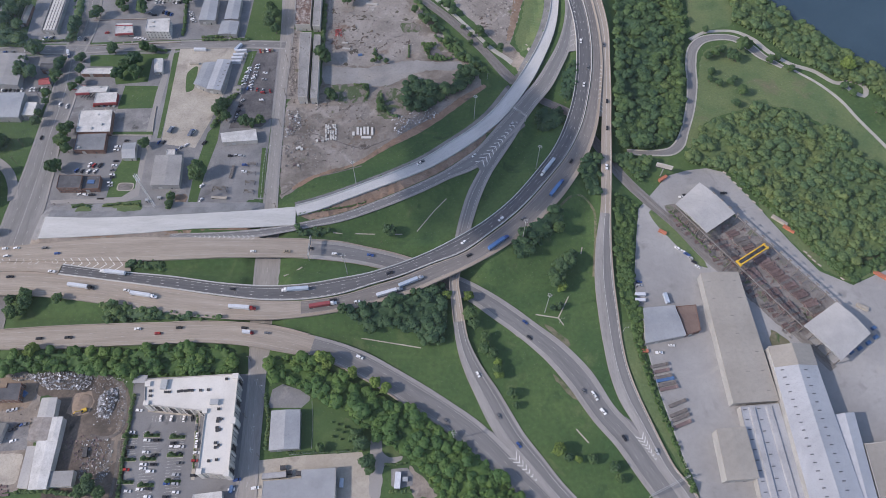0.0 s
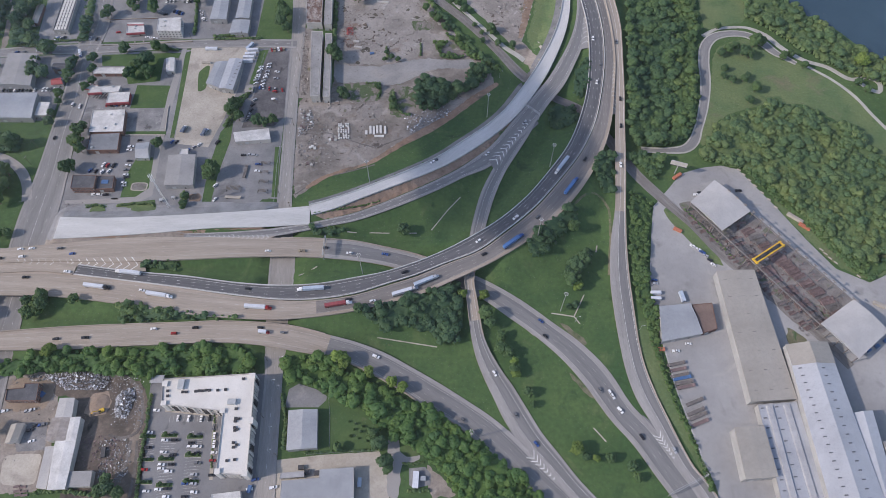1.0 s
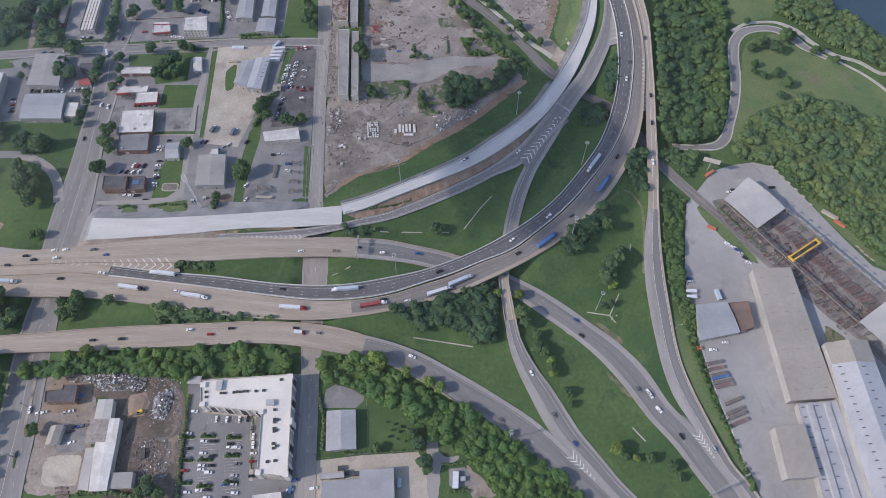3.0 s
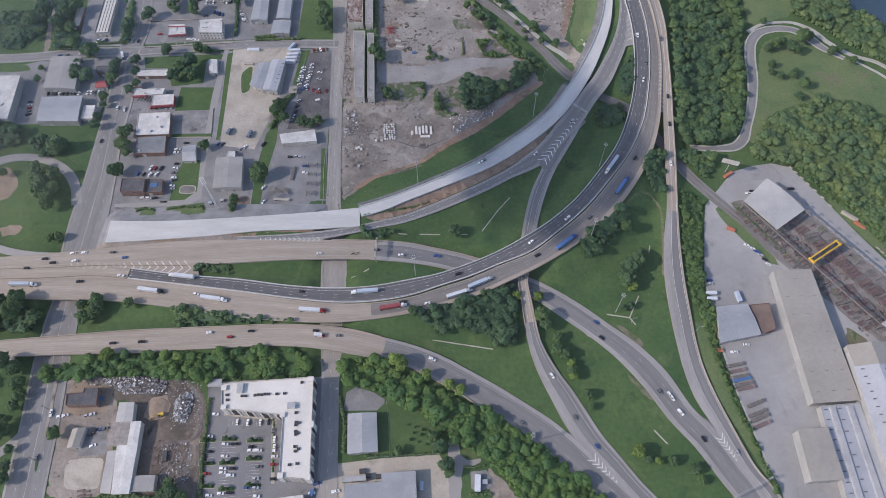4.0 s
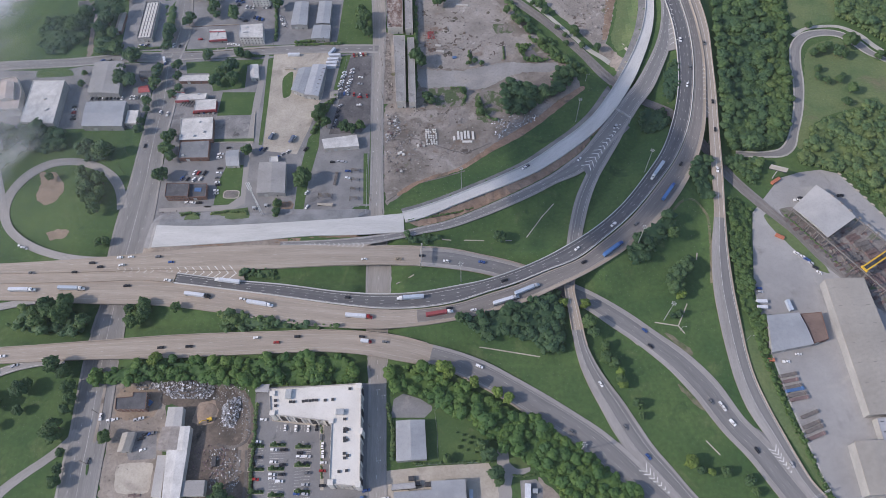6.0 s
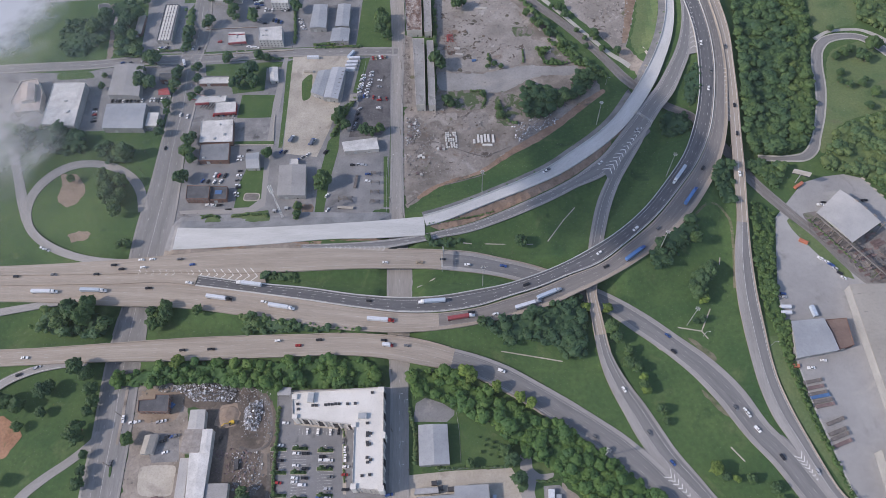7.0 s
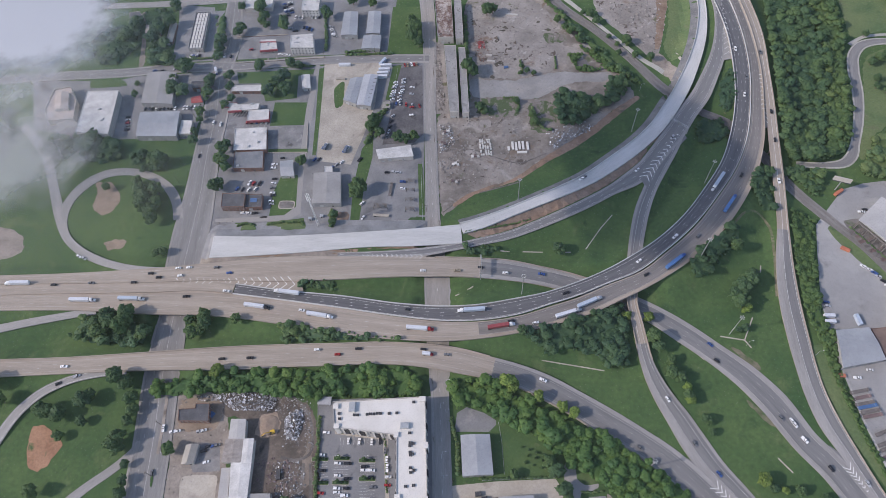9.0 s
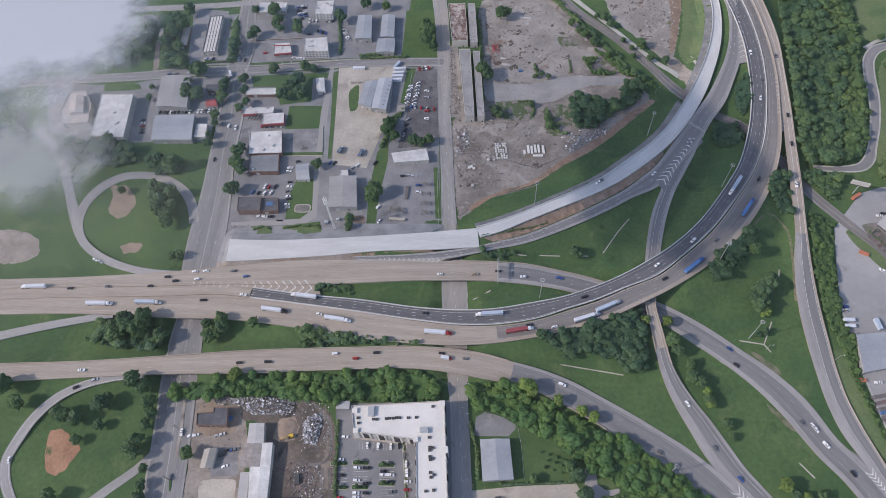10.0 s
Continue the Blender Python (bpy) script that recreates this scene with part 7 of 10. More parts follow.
wood("rough green scrub round an old wet floor", [(-31.2, 525.1), (-24.5, 530.9), (-14.9, 527.7), (-21.5, 519.1), (-20.8, 511.4), (-1.0, 508.2), (0.1, 504.8), (-13.6, 503.7), (-23.9, 504.9), (-27.1, 517.2)], 3.2, 1.0, 2.0, 72, LEAF_SCRUB)
wood("dark green trees inside the highway curve", [(79.6, 435.4), (89.4, 444.7), (102.8, 440.2), (109.6, 426.8), (98.4, 413.4), (82.4, 408.9), (76.4, 420.5)], 4.0, 1.2, 2.3, 41, LEAF_DEEP)
wood("dark green trees between ramp and highway", [(106.3, 482.7), (121.5, 506.0), (123.0, 489.4), (118.6, 457.4), (110.4, 448.0), (101.9, 457.2)], 4.0, 1.1, 2.0, 42, LEAF_DEEP)
wood("low green scrub between two highways", [(-268.5, 228.2), (-251.2, 229.9), (-225.3, 223.5), (-173.7, 218.4), (-175.6, 216.4), (-223.8, 216.7), (-264.8, 214.3)], 4.5, 1.8, 3.0, 12)
wood("low green bushes between two highways", [(-262.4, 266.9), (-233.1, 269.4), (-227.9, 266.3), (-233.3, 260), (-257.9, 261.7)], 4.5, 1.6, 2.6, 13)
wood("green bushes beside the ramp", [(-131.4, 301.3), (-103.2, 303.4), (-99.1, 299.6), (-111.8, 294.9), (-128.4, 295.8)], 4.5, 1.6, 2.6, 14)
wood("green scrub along the railway", [(-52.6, 619.9), (-18.1, 566.6), (16.8, 513.3), (38.7, 486.4), (24.9, 490), (-6, 533.2), (-29.9, 570.8), (-61.8, 619.7)], 7.0, 1.6, 3.0, 15)
wood("dark green trees above the loop ramp", [(-529.9, 416.5), (-499.7, 423.2), (-479.3, 427.3), (-455.4, 412.1), (-446.5, 396.0), (-466.6, 389.5), (-489.7, 394.9), (-522.2, 396.3)], 5.5, 2.6, 4.6, 16, LEAF_DEEP)
wood("dark green trees on the lawn above the loop", [(-442.0, 398.6), (-423.4, 403.8), (-402.0, 395.8), (-401.5, 382.8), (-426.2, 381.6)], 5.2, 2.0, 3.6, 61, LEAF_DEEP)
wood("dark green trees on a lawn behind the cross street", [(-524.7, 553.6), (-522.6, 571.8), (-500.0, 575.4), (-480.0, 561.4), (-471.0, 540.8), (-483.3, 535.6), (-488.3, 518.0), (-509.3, 518.1), (-523.6, 536.0)], 6.0, 2.2, 4.0, 62, LEAF_DEEP)
wood("dark green garden trees beside the tan house", [(-489.6, 580.6), (-473.5, 602.8), (-455.4, 593.4), (-451.8, 567.0), (-460.8, 554.3), (-483.5, 558.8)], 5.5, 2.0, 3.6, 63, LEAF_DEEP)
wood("green wood in fog behind the warehouses", [(-656.3, 470.4), (-590, 458), (-566, 430), (-572.6, 392.5), (-620.9, 372.8)], 8.0, 3.0, 5.0, 17)
wood("green trees beside the underpass", [(-429.8, 231.8), (-393.8, 235.9), (-376.8, 223.9), (-377.8, 210.6), (-414.3, 211.3), (-439.3, 217.9)], 7.0, 3.0, 4.6, 18)
wood("hedge of green street trees", [(-399, 590.6), (-388.5, 590.4), (-379.9, 526.8), (-388.5, 522.9)], 5.5, 2.4, 3.4, 19)
wood("green trees round the houses", [(-461.1, 535.9), (-434, 535.6), (-425.4, 519.2), (-453.2, 517.1)], 5.5, 2.4, 3.8, 20)

wood("tangled bright green scrub between ramp and yard", [(136, 306.9), (153, 307), (146.5, 257.4), (149.2, 222.5), (147.4, 205), (141, 205), (134, 257.3)], 3.4, 1.5, 2.6, 21, LEAF_SCRUB)
wood("bright green scrub along the yard fence", [(147.4, 205), (148.6, 189.2), (152.9, 160.2), (163, 123.2), (168.4, 93.2), (165.3, 93.2), (159.2, 121.1), (149.5, 158), (144.5, 186), (143.4, 205)], 3.0, 1.2, 2.1, 24, LEAF_SCRUB)
patch("meadow", "rough yellow-green grass strip beside the long ramp", [(132.4, 222.5), (147, 222.5), (147.5, 202.5), (150.8, 160), (160.5, 129.3), (171, 96), (170, 90), (166.1, 97), (153.4, 129.2), (140.7, 158.3), (133.5, 192.6)], MEADOW, 0.1, True, ragged=0.6)


# ---- vehicles ----
def wheel_mesh(r, w):
    bm = tube(bmesh.new(), (0, -w / 2, 0), (0, w / 2, 0), r, r, 14)
    me = bpy.data.meshes.new("wheel")
    bm.to_mesh(me)
    bm.free()
    me.materials.append(TYRE)
    return me


CAR_WHEEL, TRUCK_WHEEL = wheel_mesh(0.34, 0.24), wheel_mesh(0.5, 0.6)
HEADLIGHT = part("headlight", boxes((-0.03, -0.18, -0.08, 0.03, 0.18, 0.08)), LIGHT_GLASS, None).data
bpy.data.objects.remove(bpy.data.objects["headlight"])
SHAPES = {  # length, width, bonnet height, roof height, cabin back, cabin front
    "sedan": (4.7, 1.85, 0.85, 1.45, -1.55, 0.95),
    "suv": (4.8, 1.95, 1.0, 1.75, -2.15, 0.9),
    "pickup": (5.6, 2.0, 1.05, 1.85, -0.6, 1.35),
}


def car_template(shape, paint):
    length, width, bonnet, roof, back, front = SHAPES[shape]
    label = {"sedan": "%s saloon car with dark windows", "suv": "%s family car with tall body", "pickup": "%s pickup truck with open bed"}[shape] % paint
    top = thing("pickup_truck" if shape == "pickup" else "car", label, "pickup truck" if shape == "pickup" else "car")
    hl, hw = length / 2, width / 2
    bm = bmesh.new()
    box(bm, -hl, -hw, 0.28, hl, hw, bonnet, bevel=0.14)
    box(bm, back + 0.25, -hw + 0.2, roof - 0.1, front - 0.55, hw - 0.2, roof, bevel=0.04)
    if shape == "pickup":
        box(bm, -hl + 0.02, -hw + 0.02, bonnet - 0.05, back - 0.1, -hw + 0.12, bonnet + 0.22)
        box(bm, -hl + 0.02, hw - 0.12, bonnet - 0.05, back - 0.1, hw - 0.02, bonnet + 0.22)
        box(bm, -hl + 0.02, -hw + 0.12, bonnet - 0.05, -hl + 0.12, hw - 0.12, bonnet + 0.22)
    part("body", bm, CAR_PAINT[paint], top)
    part("window", box(bmesh.new(), back, -hw + 0.06, bonnet - 0.06, front, hw - 0.06, roof - 0.05, taper=0.22), GLASS, top, "dark car windows")
    for x in (-hl * 0.62, hl * 0.62):
        for y in (-hw + 0.1, hw - 0.1):
            part("wheel", CAR_WHEEL, TYRE, top).matrix_basis = pose(x, y, 0.34)
    for y in (-hw * 0.7, hw * 0.7):
        part("headlight", HEADLIGHT, LIGHT_GLASS, top).matrix_basis = pose(hl - 0.02, y, 0.66)
    return top


def semi_template(cab_paint, trailer, colour):
    """An articulated lorry, 21 m long; its nose looks along +x."""
    top = thing("semi_truck", "%s articulated lorry with %s trailer" % (cab_paint, colour), "lorry")
    part("trailer", boxes((-10.5, -1.3, 1.15, 5.7, 1.3, 4.1), (-10.4, -1.2, 0.95, 5.5, -1.0, 1.15), (-10.4, 1.0, 0.95, 5.5, 1.2, 1.15), bevel=0.05), trailer, top, "%s box trailer" % colour)
    bm = boxes((6.1, -1.22, 0.9, 8.6, 1.22, 3.5), (8.5, -1.05, 0.8, 10.5, 1.05, 2.1), bevel=0.2)
    box(bm, 6.1, -1.1, 3.4, 8.0, 1.1, 3.95, taper=0.25)
    box(bm, 5.0, -0.5, 0.7, 10.2, 0.5, 1.0)
    part("cab", bm, CAR_PAINT[cab_paint], top)
    part("window", boxes((8.45, -1.05, 2.25, 8.66, 1.05, 3.2)), GLASS, top, "dark windscreen")
    part("bumper", boxes((10.4, -1.15, 0.45, 10.65, 1.15, 0.95), bevel=0.05), STEEL, top)
    for x in (-9.6, -8.3, 5.2, 6.5, 9.6):
        for y in (-0.95, 0.95):
            part("wheel", TRUCK_WHEEL, TYRE, top).matrix_basis = pose(x, y, 0.5)
    return top


def lorry_template(paint, trailer, colour):
    """A rigid box van, 8 m long."""
    top = thing("box_truck", "%s box truck with %s body" % (paint, colour), "truck")
    part("cargo_box", boxes((-4.2, -1.2, 0.9, 1.9, 1.2, 3.4), bevel=0.05), trailer, top)
    part("cab", boxes((1.95, -1.05, 0.5, 3.3, 1.05, 2.4), (3.2, -0.95, 0.5, 4.1, 0.95, 1.4), bevel=0.14), CAR_PAINT[paint], top)
    part("window", boxes((3.15, -0.9, 1.5, 3.36, 0.9, 2.2)), GLASS, top)
    for x in (-2.9, 2.9):
        for y in (-0.9, 0.9):
            part("wheel", TRUCK_WHEEL, TYRE, top).matrix_basis = pose(x, y, 0.5)
    return top


CARS, TAKEN = {}, set()


def put(key, make, m, label="", group=""):
    """Stands a vehicle at a pose: the first of its kind is the model, the rest are copies of it."""
    if key not in CARS:
        CARS[key] = make()
        ob = CARS[key]
        ob.matrix_basis = m
    else:
        ob = copy_thing(CARS[key], m)
    return tagged(ob, label, group=group)


def car(x, y, z=0.1, turn=0.0, paint=None, shape=None, group=""):
    rng = random.Random(round(x * 7.3 + y * 3.1, 1))
    paint = paint or rng.choice(("white", "white", "silver", "grey", "black", "black", "grey", "red", "blue", "silver"))
    shape = shape or rng.choice(("sedan", "sedan", "suv", "suv", "pickup"))
    put((shape, paint), lambda: car_template(shape, paint), pose(x, y, z, 0, 0, turn + rng.uniform(-2, 2)), group=group)


def on_road(x, y, keys):
    """Height and heading on the nearest of the named roads."""
    best = None
    for k in keys:
        q = LINES[k]
        d = np.hypot(q[:, 0] - x, q[:, 1] - y)
        i = min(int(d.argmin()), len(q) - 2)
        if best is None or d[i] < best[0]:
            w = q[i + 1] - q[i]
            best = (d[i], q[i, 2] + 0.08, math.degrees(math.atan2(w[1], w[0])))
    return best[1], best[2]


def traffic(places, keys, back=False, paints=()):
    for i, (x, y) in enumerate(places):
        z, a = on_road(x, y, keys)
        car(x, y, z, a + (180 if back else 0), paints[i % len(paints)] if paints else None, group="cars on the highway")


def semi(x, y, keys, back, cab, trailer, colour):
    z, a = on_road(x, y, keys)
    put(("semi", cab, colour), lambda: semi_template(cab, trailer, colour), pose(x, y, z, 0, 0, a + (180 if back else 0)), group="lorries on the highway")


TRAILER_WHITE = mat("white_trailer", (0.52, 0.54, 0.58), (0.6, 0.62, 0.66), 0.4, 3.0, 0.06, 0.45)
TRAILER_BLUE = mat("blue_trailer", (0.07, 0.16, 0.36), (0.09, 0.20, 0.42), 0.4, 3.0, 0.06, 0.45)
TRAILER_RED = mat("dark_red_trailer", (0.24, 0.05, 0.06), (0.32, 0.07, 0.07), 0.4, 3.0, 0.06, 0.5)
TRAILER_STEEL = mat("grey_blue_trailer", (0.36, 0.42, 0.50), (0.44, 0.50, 0.58), 0.4, 3.0, 0.06, 0.4)
TRUCK_SLATE = mat("slate_truck_body", (0.10, 0.125, 0.17), (0.15, 0.18, 0.235), 0.4, 3.0, 0.08, 0.5)
MN, MS, LO, SO = ("main_north", "main_north_west"), ("main_south",), ("lower",), ("south",)
semi(-268.7, 256, MN, True, "white", TRAILER_WHITE, "white")
semi(-121.4, 241.8, MN, True, "white", TRAILER_STEEL, "grey-blue")
semi(83.6, 362.7, MN, True, "white", TRAILER_STEEL, "grey-blue")
semi(-290.1, 243.3, MS, False, "black", TRAILER_WHITE, "white")
semi(-239, 236.1, MS, False, "white", TRAILER_WHITE, "white")
semi(-160.1, 225.9, MS, False, "red", TRAILER_WHITE, "white")
semi(-98.3, 228.7, MS, False, "white", TRAILER_RED, "dark red")
semi(-30.9, 249.2, MS, False, "silver", TRAILER_STEEL, "grey-blue")
semi(-47.3, 239.7, MS, False, "silver", TRAILER_WHITE, "white")
semi(89.9, 341, MS, False, "blue", TRAILER_BLUE, "blue")
semi(38.5, 285.5, MS, False, "blue", TRAILER_BLUE, "blue")
semi(-494.7, 261.5, MN, True, "white", TRAILER_WHITE, "white")
semi(-434.3, 247, MS, False, "white", TRAILER_WHITE, "white")
semi(-394.3, 248.7, MS, False, "white", TRAILER_STEEL, "grey-blue")
put(("box", 1), lambda: lorry_template("red", TRAILER_WHITE, "white"), pose(-153.2, 206.3, on_road(-153.2, 206.3, SO)[0], 0, 0, on_road(-153.2, 206.3, SO)[1]))
traffic([(-318.4, 257.1), (-170.8, 242.4), (-48.3, 257.2), (10.2, 285.8), (41.3, 308.9)], MN, True, ("white", "black", "black", "white", "white"))
traffic([(127.7, 523.5), (124.9, 463.7), (130.8, 486.1)], MN, True, ("white", "white", "grey"))
traffic([(-254.3, 240.7), (-247.7, 239.3), (-90.8, 233.1), (-72.3, 231.9), (14.7, 273.6), (59.6, 309.6), (104.8, 370.8)], MS, False, ("white", "black", "black", "white", "black", "grey", "black"))
traffic([(-161, 278.1), (-133.4, 278.5), (-114.5, 282), (-94.6, 277.4), (-65.7, 277.8), (-331.2, 278.9), (-363.2, 278), (-354.2, 278.6)], LO, True, ("white", "tan", "black", "white", "blue", "grey", "white", "white"))
traffic([(58.1, 220.8), (60.9, 208), (98.5, 165.9), (105.4, 163.9), (106.8, 161.3), (111, 150.8), (124.1, 131.8)], LO, False, ("blue", "black", "grey", "white", "white", "white", "black"))
traffic([(-310.3, 199.5), (-288.4, 200.7), (-238, 208.4), (-221.7, 204.9), (-206.4, 209.8), (-156.9, 210.4), (-139, 206.5)], SO, True, ("black", "black", "white", "red", "black", "black", "grey"))
traffic([(-67.8, 189.5), (-2.2, 142.6)], SO, False, ("white", "grey"))
traffic([(141.4, 411), (136.1, 367.5)], ("east_ramp",), True, ("black", "white"))
traffic([(149.9, 518.6), (144.8, 443.4)], ("east_ramp",), True, ("grey", "black"))
traffic([(145.5, 122.6)], ("east_ramp",), False, ("silver",))
traffic([(21, 177.5), (35.6, 146.5), (49, 126.1)], ("middle_ramp",), False, ("white", "grey", "blue"))
traffic([(20.1, 380.2), (54.8, 416.4)], ("upper_ramp",), False, ("white", "silver"))
traffic([(-28.4, 369.9), (-26, 371.9)], ("new_ramp",), False, ("white", "grey"))
traffic([(-385.1, 272.6), (-377.5, 269), (-359.9, 270.8), (-319.5, 274), (-464, 260.9), (-432.5, 263), (-397.1, 264), (-350.4, 251.9), (-293.8, 245.3)], ("lower", "main_north_west"), True, ("black", "black", "white", "blue", "black", "grey", "black", "black", "blue"))
traffic([(-431.8, 191.1)], SO, True, ("white",))
traffic([(-419.8, 184), (-432.5, 178), (-467.2, 124.1)], ("south_loop",), True, ("silver", "black", "white"))
traffic([(-454.5, 290.4), (-448.9, 288.3)], ("loop_ramp",), False, ("white", "silver"))
traffic([(-378.8, 529.9), (-372.1, 529), (-381.4, 505.2), (-370.8, 440.3), (-363.7, 438.2), (-375.7, 399.9), (-344.8, 147.4), (-342.5, 179), (-345.2, 115.7)], ("west_street",), True)
traffic([(-446.8, 509.6), (-439.7, 509.6), (-425.3, 511), (-419, 511.7)], ("cross_street",), True)
put(("box", 2), lambda: lorry_template("white", TRAILER_WHITE, "white"), pose(-382.5, 507.6, 0.4, 0, 0, -70))


def parked(places, turn, group, paints=(), shape=None):
    for i, (x, y) in enumerate(places):
        car(x, y, 0.16, turn, paints[i % len(paints)] if paints else None, shape, group)


def parked_row(a, b, count, turn, group, gap=0.0, paints=()):
    """Parked cars side by side from a to b, some bays empty."""
    rng = random.Random(a[0] + b[1])
    for i in range(count):
        if rng.random() >= gap:
            t = i / max(1, count - 1)
            loose = 1.0 if group.startswith("old") else 0.15
            car(a[0] + (b[0] - a[0]) * t + rng.uniform(-0.7, 0.7) * loose, a[1] + (b[1] - a[1]) * t + rng.uniform(-0.5, 0.5) * loose, 0.16, turn + rng.choice((0, 180)) + rng.uniform(-14, 14) * loose, paints[i % len(paints)] if paints else None, None, group)


parked([(-213.5, 126), (-206.3, 126.1), (-212.7, 117.7), (-205.5, 115.8), (-212.2, 109.2), (-205.2, 109.3), (-212, 106.5), (-206.4, 104.7), (-223.1, 105.6), (-194.3, 124.2), (-194.5, 121.8), (-189.4, 121.9), (-188.8, 117.2), (-187.4, 110.6), (-188.4, 102.6), (-193.3, 96.6), (-187.5, 96.6), (-185.9, 91.1), (-210.9, 92.6), (-204.9, 93.1), (-204.4, 87.9), (-191.8, 88.1), (-184, 86), (-224.1, 120.7), (-226, 131.4), (-205.4, 84.3), (-218.7, 91.4)], 0, "cars in the hotel car park", ("white", "black", "white", "black", "white", "black", "white", "white", "red", "black", "white", "white", "black", "grey", "silver", "blue", "silver", "white", "white", "black"))
parked([(-207.5, 141.8), (-199.7, 141.5), (-190.7, 141.6), (-184.7, 142.1), (-180.6, 135.6), (-179, 129.6), (-178.2, 123.6)], 92, "cars in the hotel car park", ("white", "white", "white", "black", "grey"))
parked([(-224.3, 147.4), (-177, 117.8), (-177.1, 112.3), (-175.9, 102.4)], 0, "cars in the hotel car park", ("white", "white", "red", "black"))
parked([(-148.2, 93.4), (-132.2, 94.7), (-145.4, 99.8)], 10, "cars behind the hotel", ("white", "white", "blue"))
parked([(-332.7, 362.9), (-327.5, 362.3), (-321.9, 361.8), (-316, 362.5), (-322.5, 369.4), (-318.8, 368.8), (-313.2, 368.9)], 70, "cars in the corner car park", ("blue", "black", "white", "white", "white", "red", "black"))
parked([(-303.7, 386.4), (-303.2, 390.3), (-296.8, 397.7), (-300.5, 374.1), (-300.6, 369), (-300.8, 364), (-299.8, 358.4), (-298.7, 355.9), (-299.5, 349.7), (-298.7, 346.7), (-321.8, 337.2), (-316.7, 336.7), (-311.8, 336.8)], 8, "cars beside the lawn", ("white", "white", "black", "black", "white", "grey", "white", "black", "white", "silver"))
parked_row((-338.2, 440.6), (-319.5, 440.9), 5, 85, "cars before the red shop")
parked_row((-442.9, 458.1), (-413, 458.7), 9, 80, "cars behind the warehouse", 0.1, ("black", "grey", "black", "white", "black"))
parked_row((-404.7, 459.4), (-390.7, 460.1), 5, 80, "cars behind the warehouse", 0.1)
parked_row((-457.1, 448), (-453.9, 432.3), 5, 10, "cars beside the warehouse", 0.1, ("black", "white", "red", "grey"))
parked_row((-414.5, 529.8), (-405.7, 530.5), 4, 80, "cars at the storage hall")
parked_row((-199.9, 491), (-201.4, 469.7), 7, 25, "old cars in the dark lot", 0.0, ("white", "white", "silver"))
parked_row((-191.6, 495), (-195, 463.8), 8, 25, "old cars in the dark lot", 0.2, ("white", "white", "silver"))
parked_row((-197.2, 463.8), (-175, 461.2), 8, 100, "old cars in the dark lot", 0.2, ("blue", "silver", "white", "red"))
parked_row((-191.8, 514.7), (-180.7, 516.5), 5, 100, "old cars in the dark lot", 0.0, ("red", "tan", "white"))
parked_row((-182.9, 485.1), (-180.6, 440.8), 6, 0, "old cars in the dark lot", 0.4)
parked_row((-199.5, 447.7), (-202.7, 422.9), 5, 60, "old cars in the dark lot", 0.2)
parked_row((-203.4, 396.4), (-185.5, 398), 6, 90, "cars by the long store", 0.3)
parked([(-199.2, 381.4), (-193.2, 382.1), (-189, 381.5), (-184.1, 363.8), (-184.3, 371.3)], 0, "cars by the long store")
parked_row((-213.8, 318.1), (-218.6, 347.8), 3, 60, "cars beside the verge", 0.0, ("white",))
parked([(-260.7, 410.4), (-258.7, 413.1), (-240.6, 406.6), (-238, 409.3), (-262.8, 396.2), (-266.9, 396.2), (-246.1, 390.5), (-250.3, 386.5), (-241.5, 393.2), (-225.5, 396.1)], 60, "cars at the truck lot", ("blue", "silver", "blue", "white", "black"))
parked_row((-352.7, 538.9), (-329.3, 540.3), 3, 0, "cars at the small shop", 0.3)
parked_row((-329, 607.6), (-321.9, 589.6), 7, 10, "cars in the office car park", 0.0, ("blue", "grey", "black", "white"))
parked_row((-323.2, 610.2), (-318.3, 594), 6, 10, "cars in the office car park", 0.1, ("white", "black", "blue"))
parked_row((-313.6, 586.8), (-288, 586.4), 8, 85, "cars in the office car park", 0.2, ("white", "silver", "white", "black"))
parked_row((-302.3, 571), (-293.4, 567.4), 4, 85, "cars in the office car park", 0.0, ("black", "blue"))
parked_row((-328.1, 578.3), (-310.6, 566), 4, 5, "cars in the office car park", 0.2)
parked_row((-274.1, 571.4), (-267.7, 556.9), 5, 0, "cars at the depot", 0.1, ("silver", "white"))
parked_row((-321.5, 532), (-313, 530.3), 3, 0, "cars at the office", 0.0, ("white",))
parked([(187.7, 289.9), (192.3, 286.7), (194.6, 284.1), (196.9, 280.8), (199.4, 276.6), (201.4, 272.4)], 145, "cars on the yard's verge", ("white", "white", "blue", "silver", "black", "white"))
parked([(151.4, 257.6), (151.5, 254.5), (203.6, 344.1), (200.2, 341.6), (237.4, 346.4), (158.6, 197), (169, 203.1)], 0, "cars in the yard", ("blue", "silver", "black", "white", "black", "white", "white"))
parked([(-337.6, 145.2), (-333.9, 145.7), (-317.6, 146.1), (-315.1, 146.6), (-308.6, 135.4), (-305, 135.9), (-302.2, 136.4), (-311.2, 132.1), (-307.9, 124.3)], 20, "cars at the scrap yard", ("white", "white", "silver", "white", "black", "blue", "grey", "black", "white"))


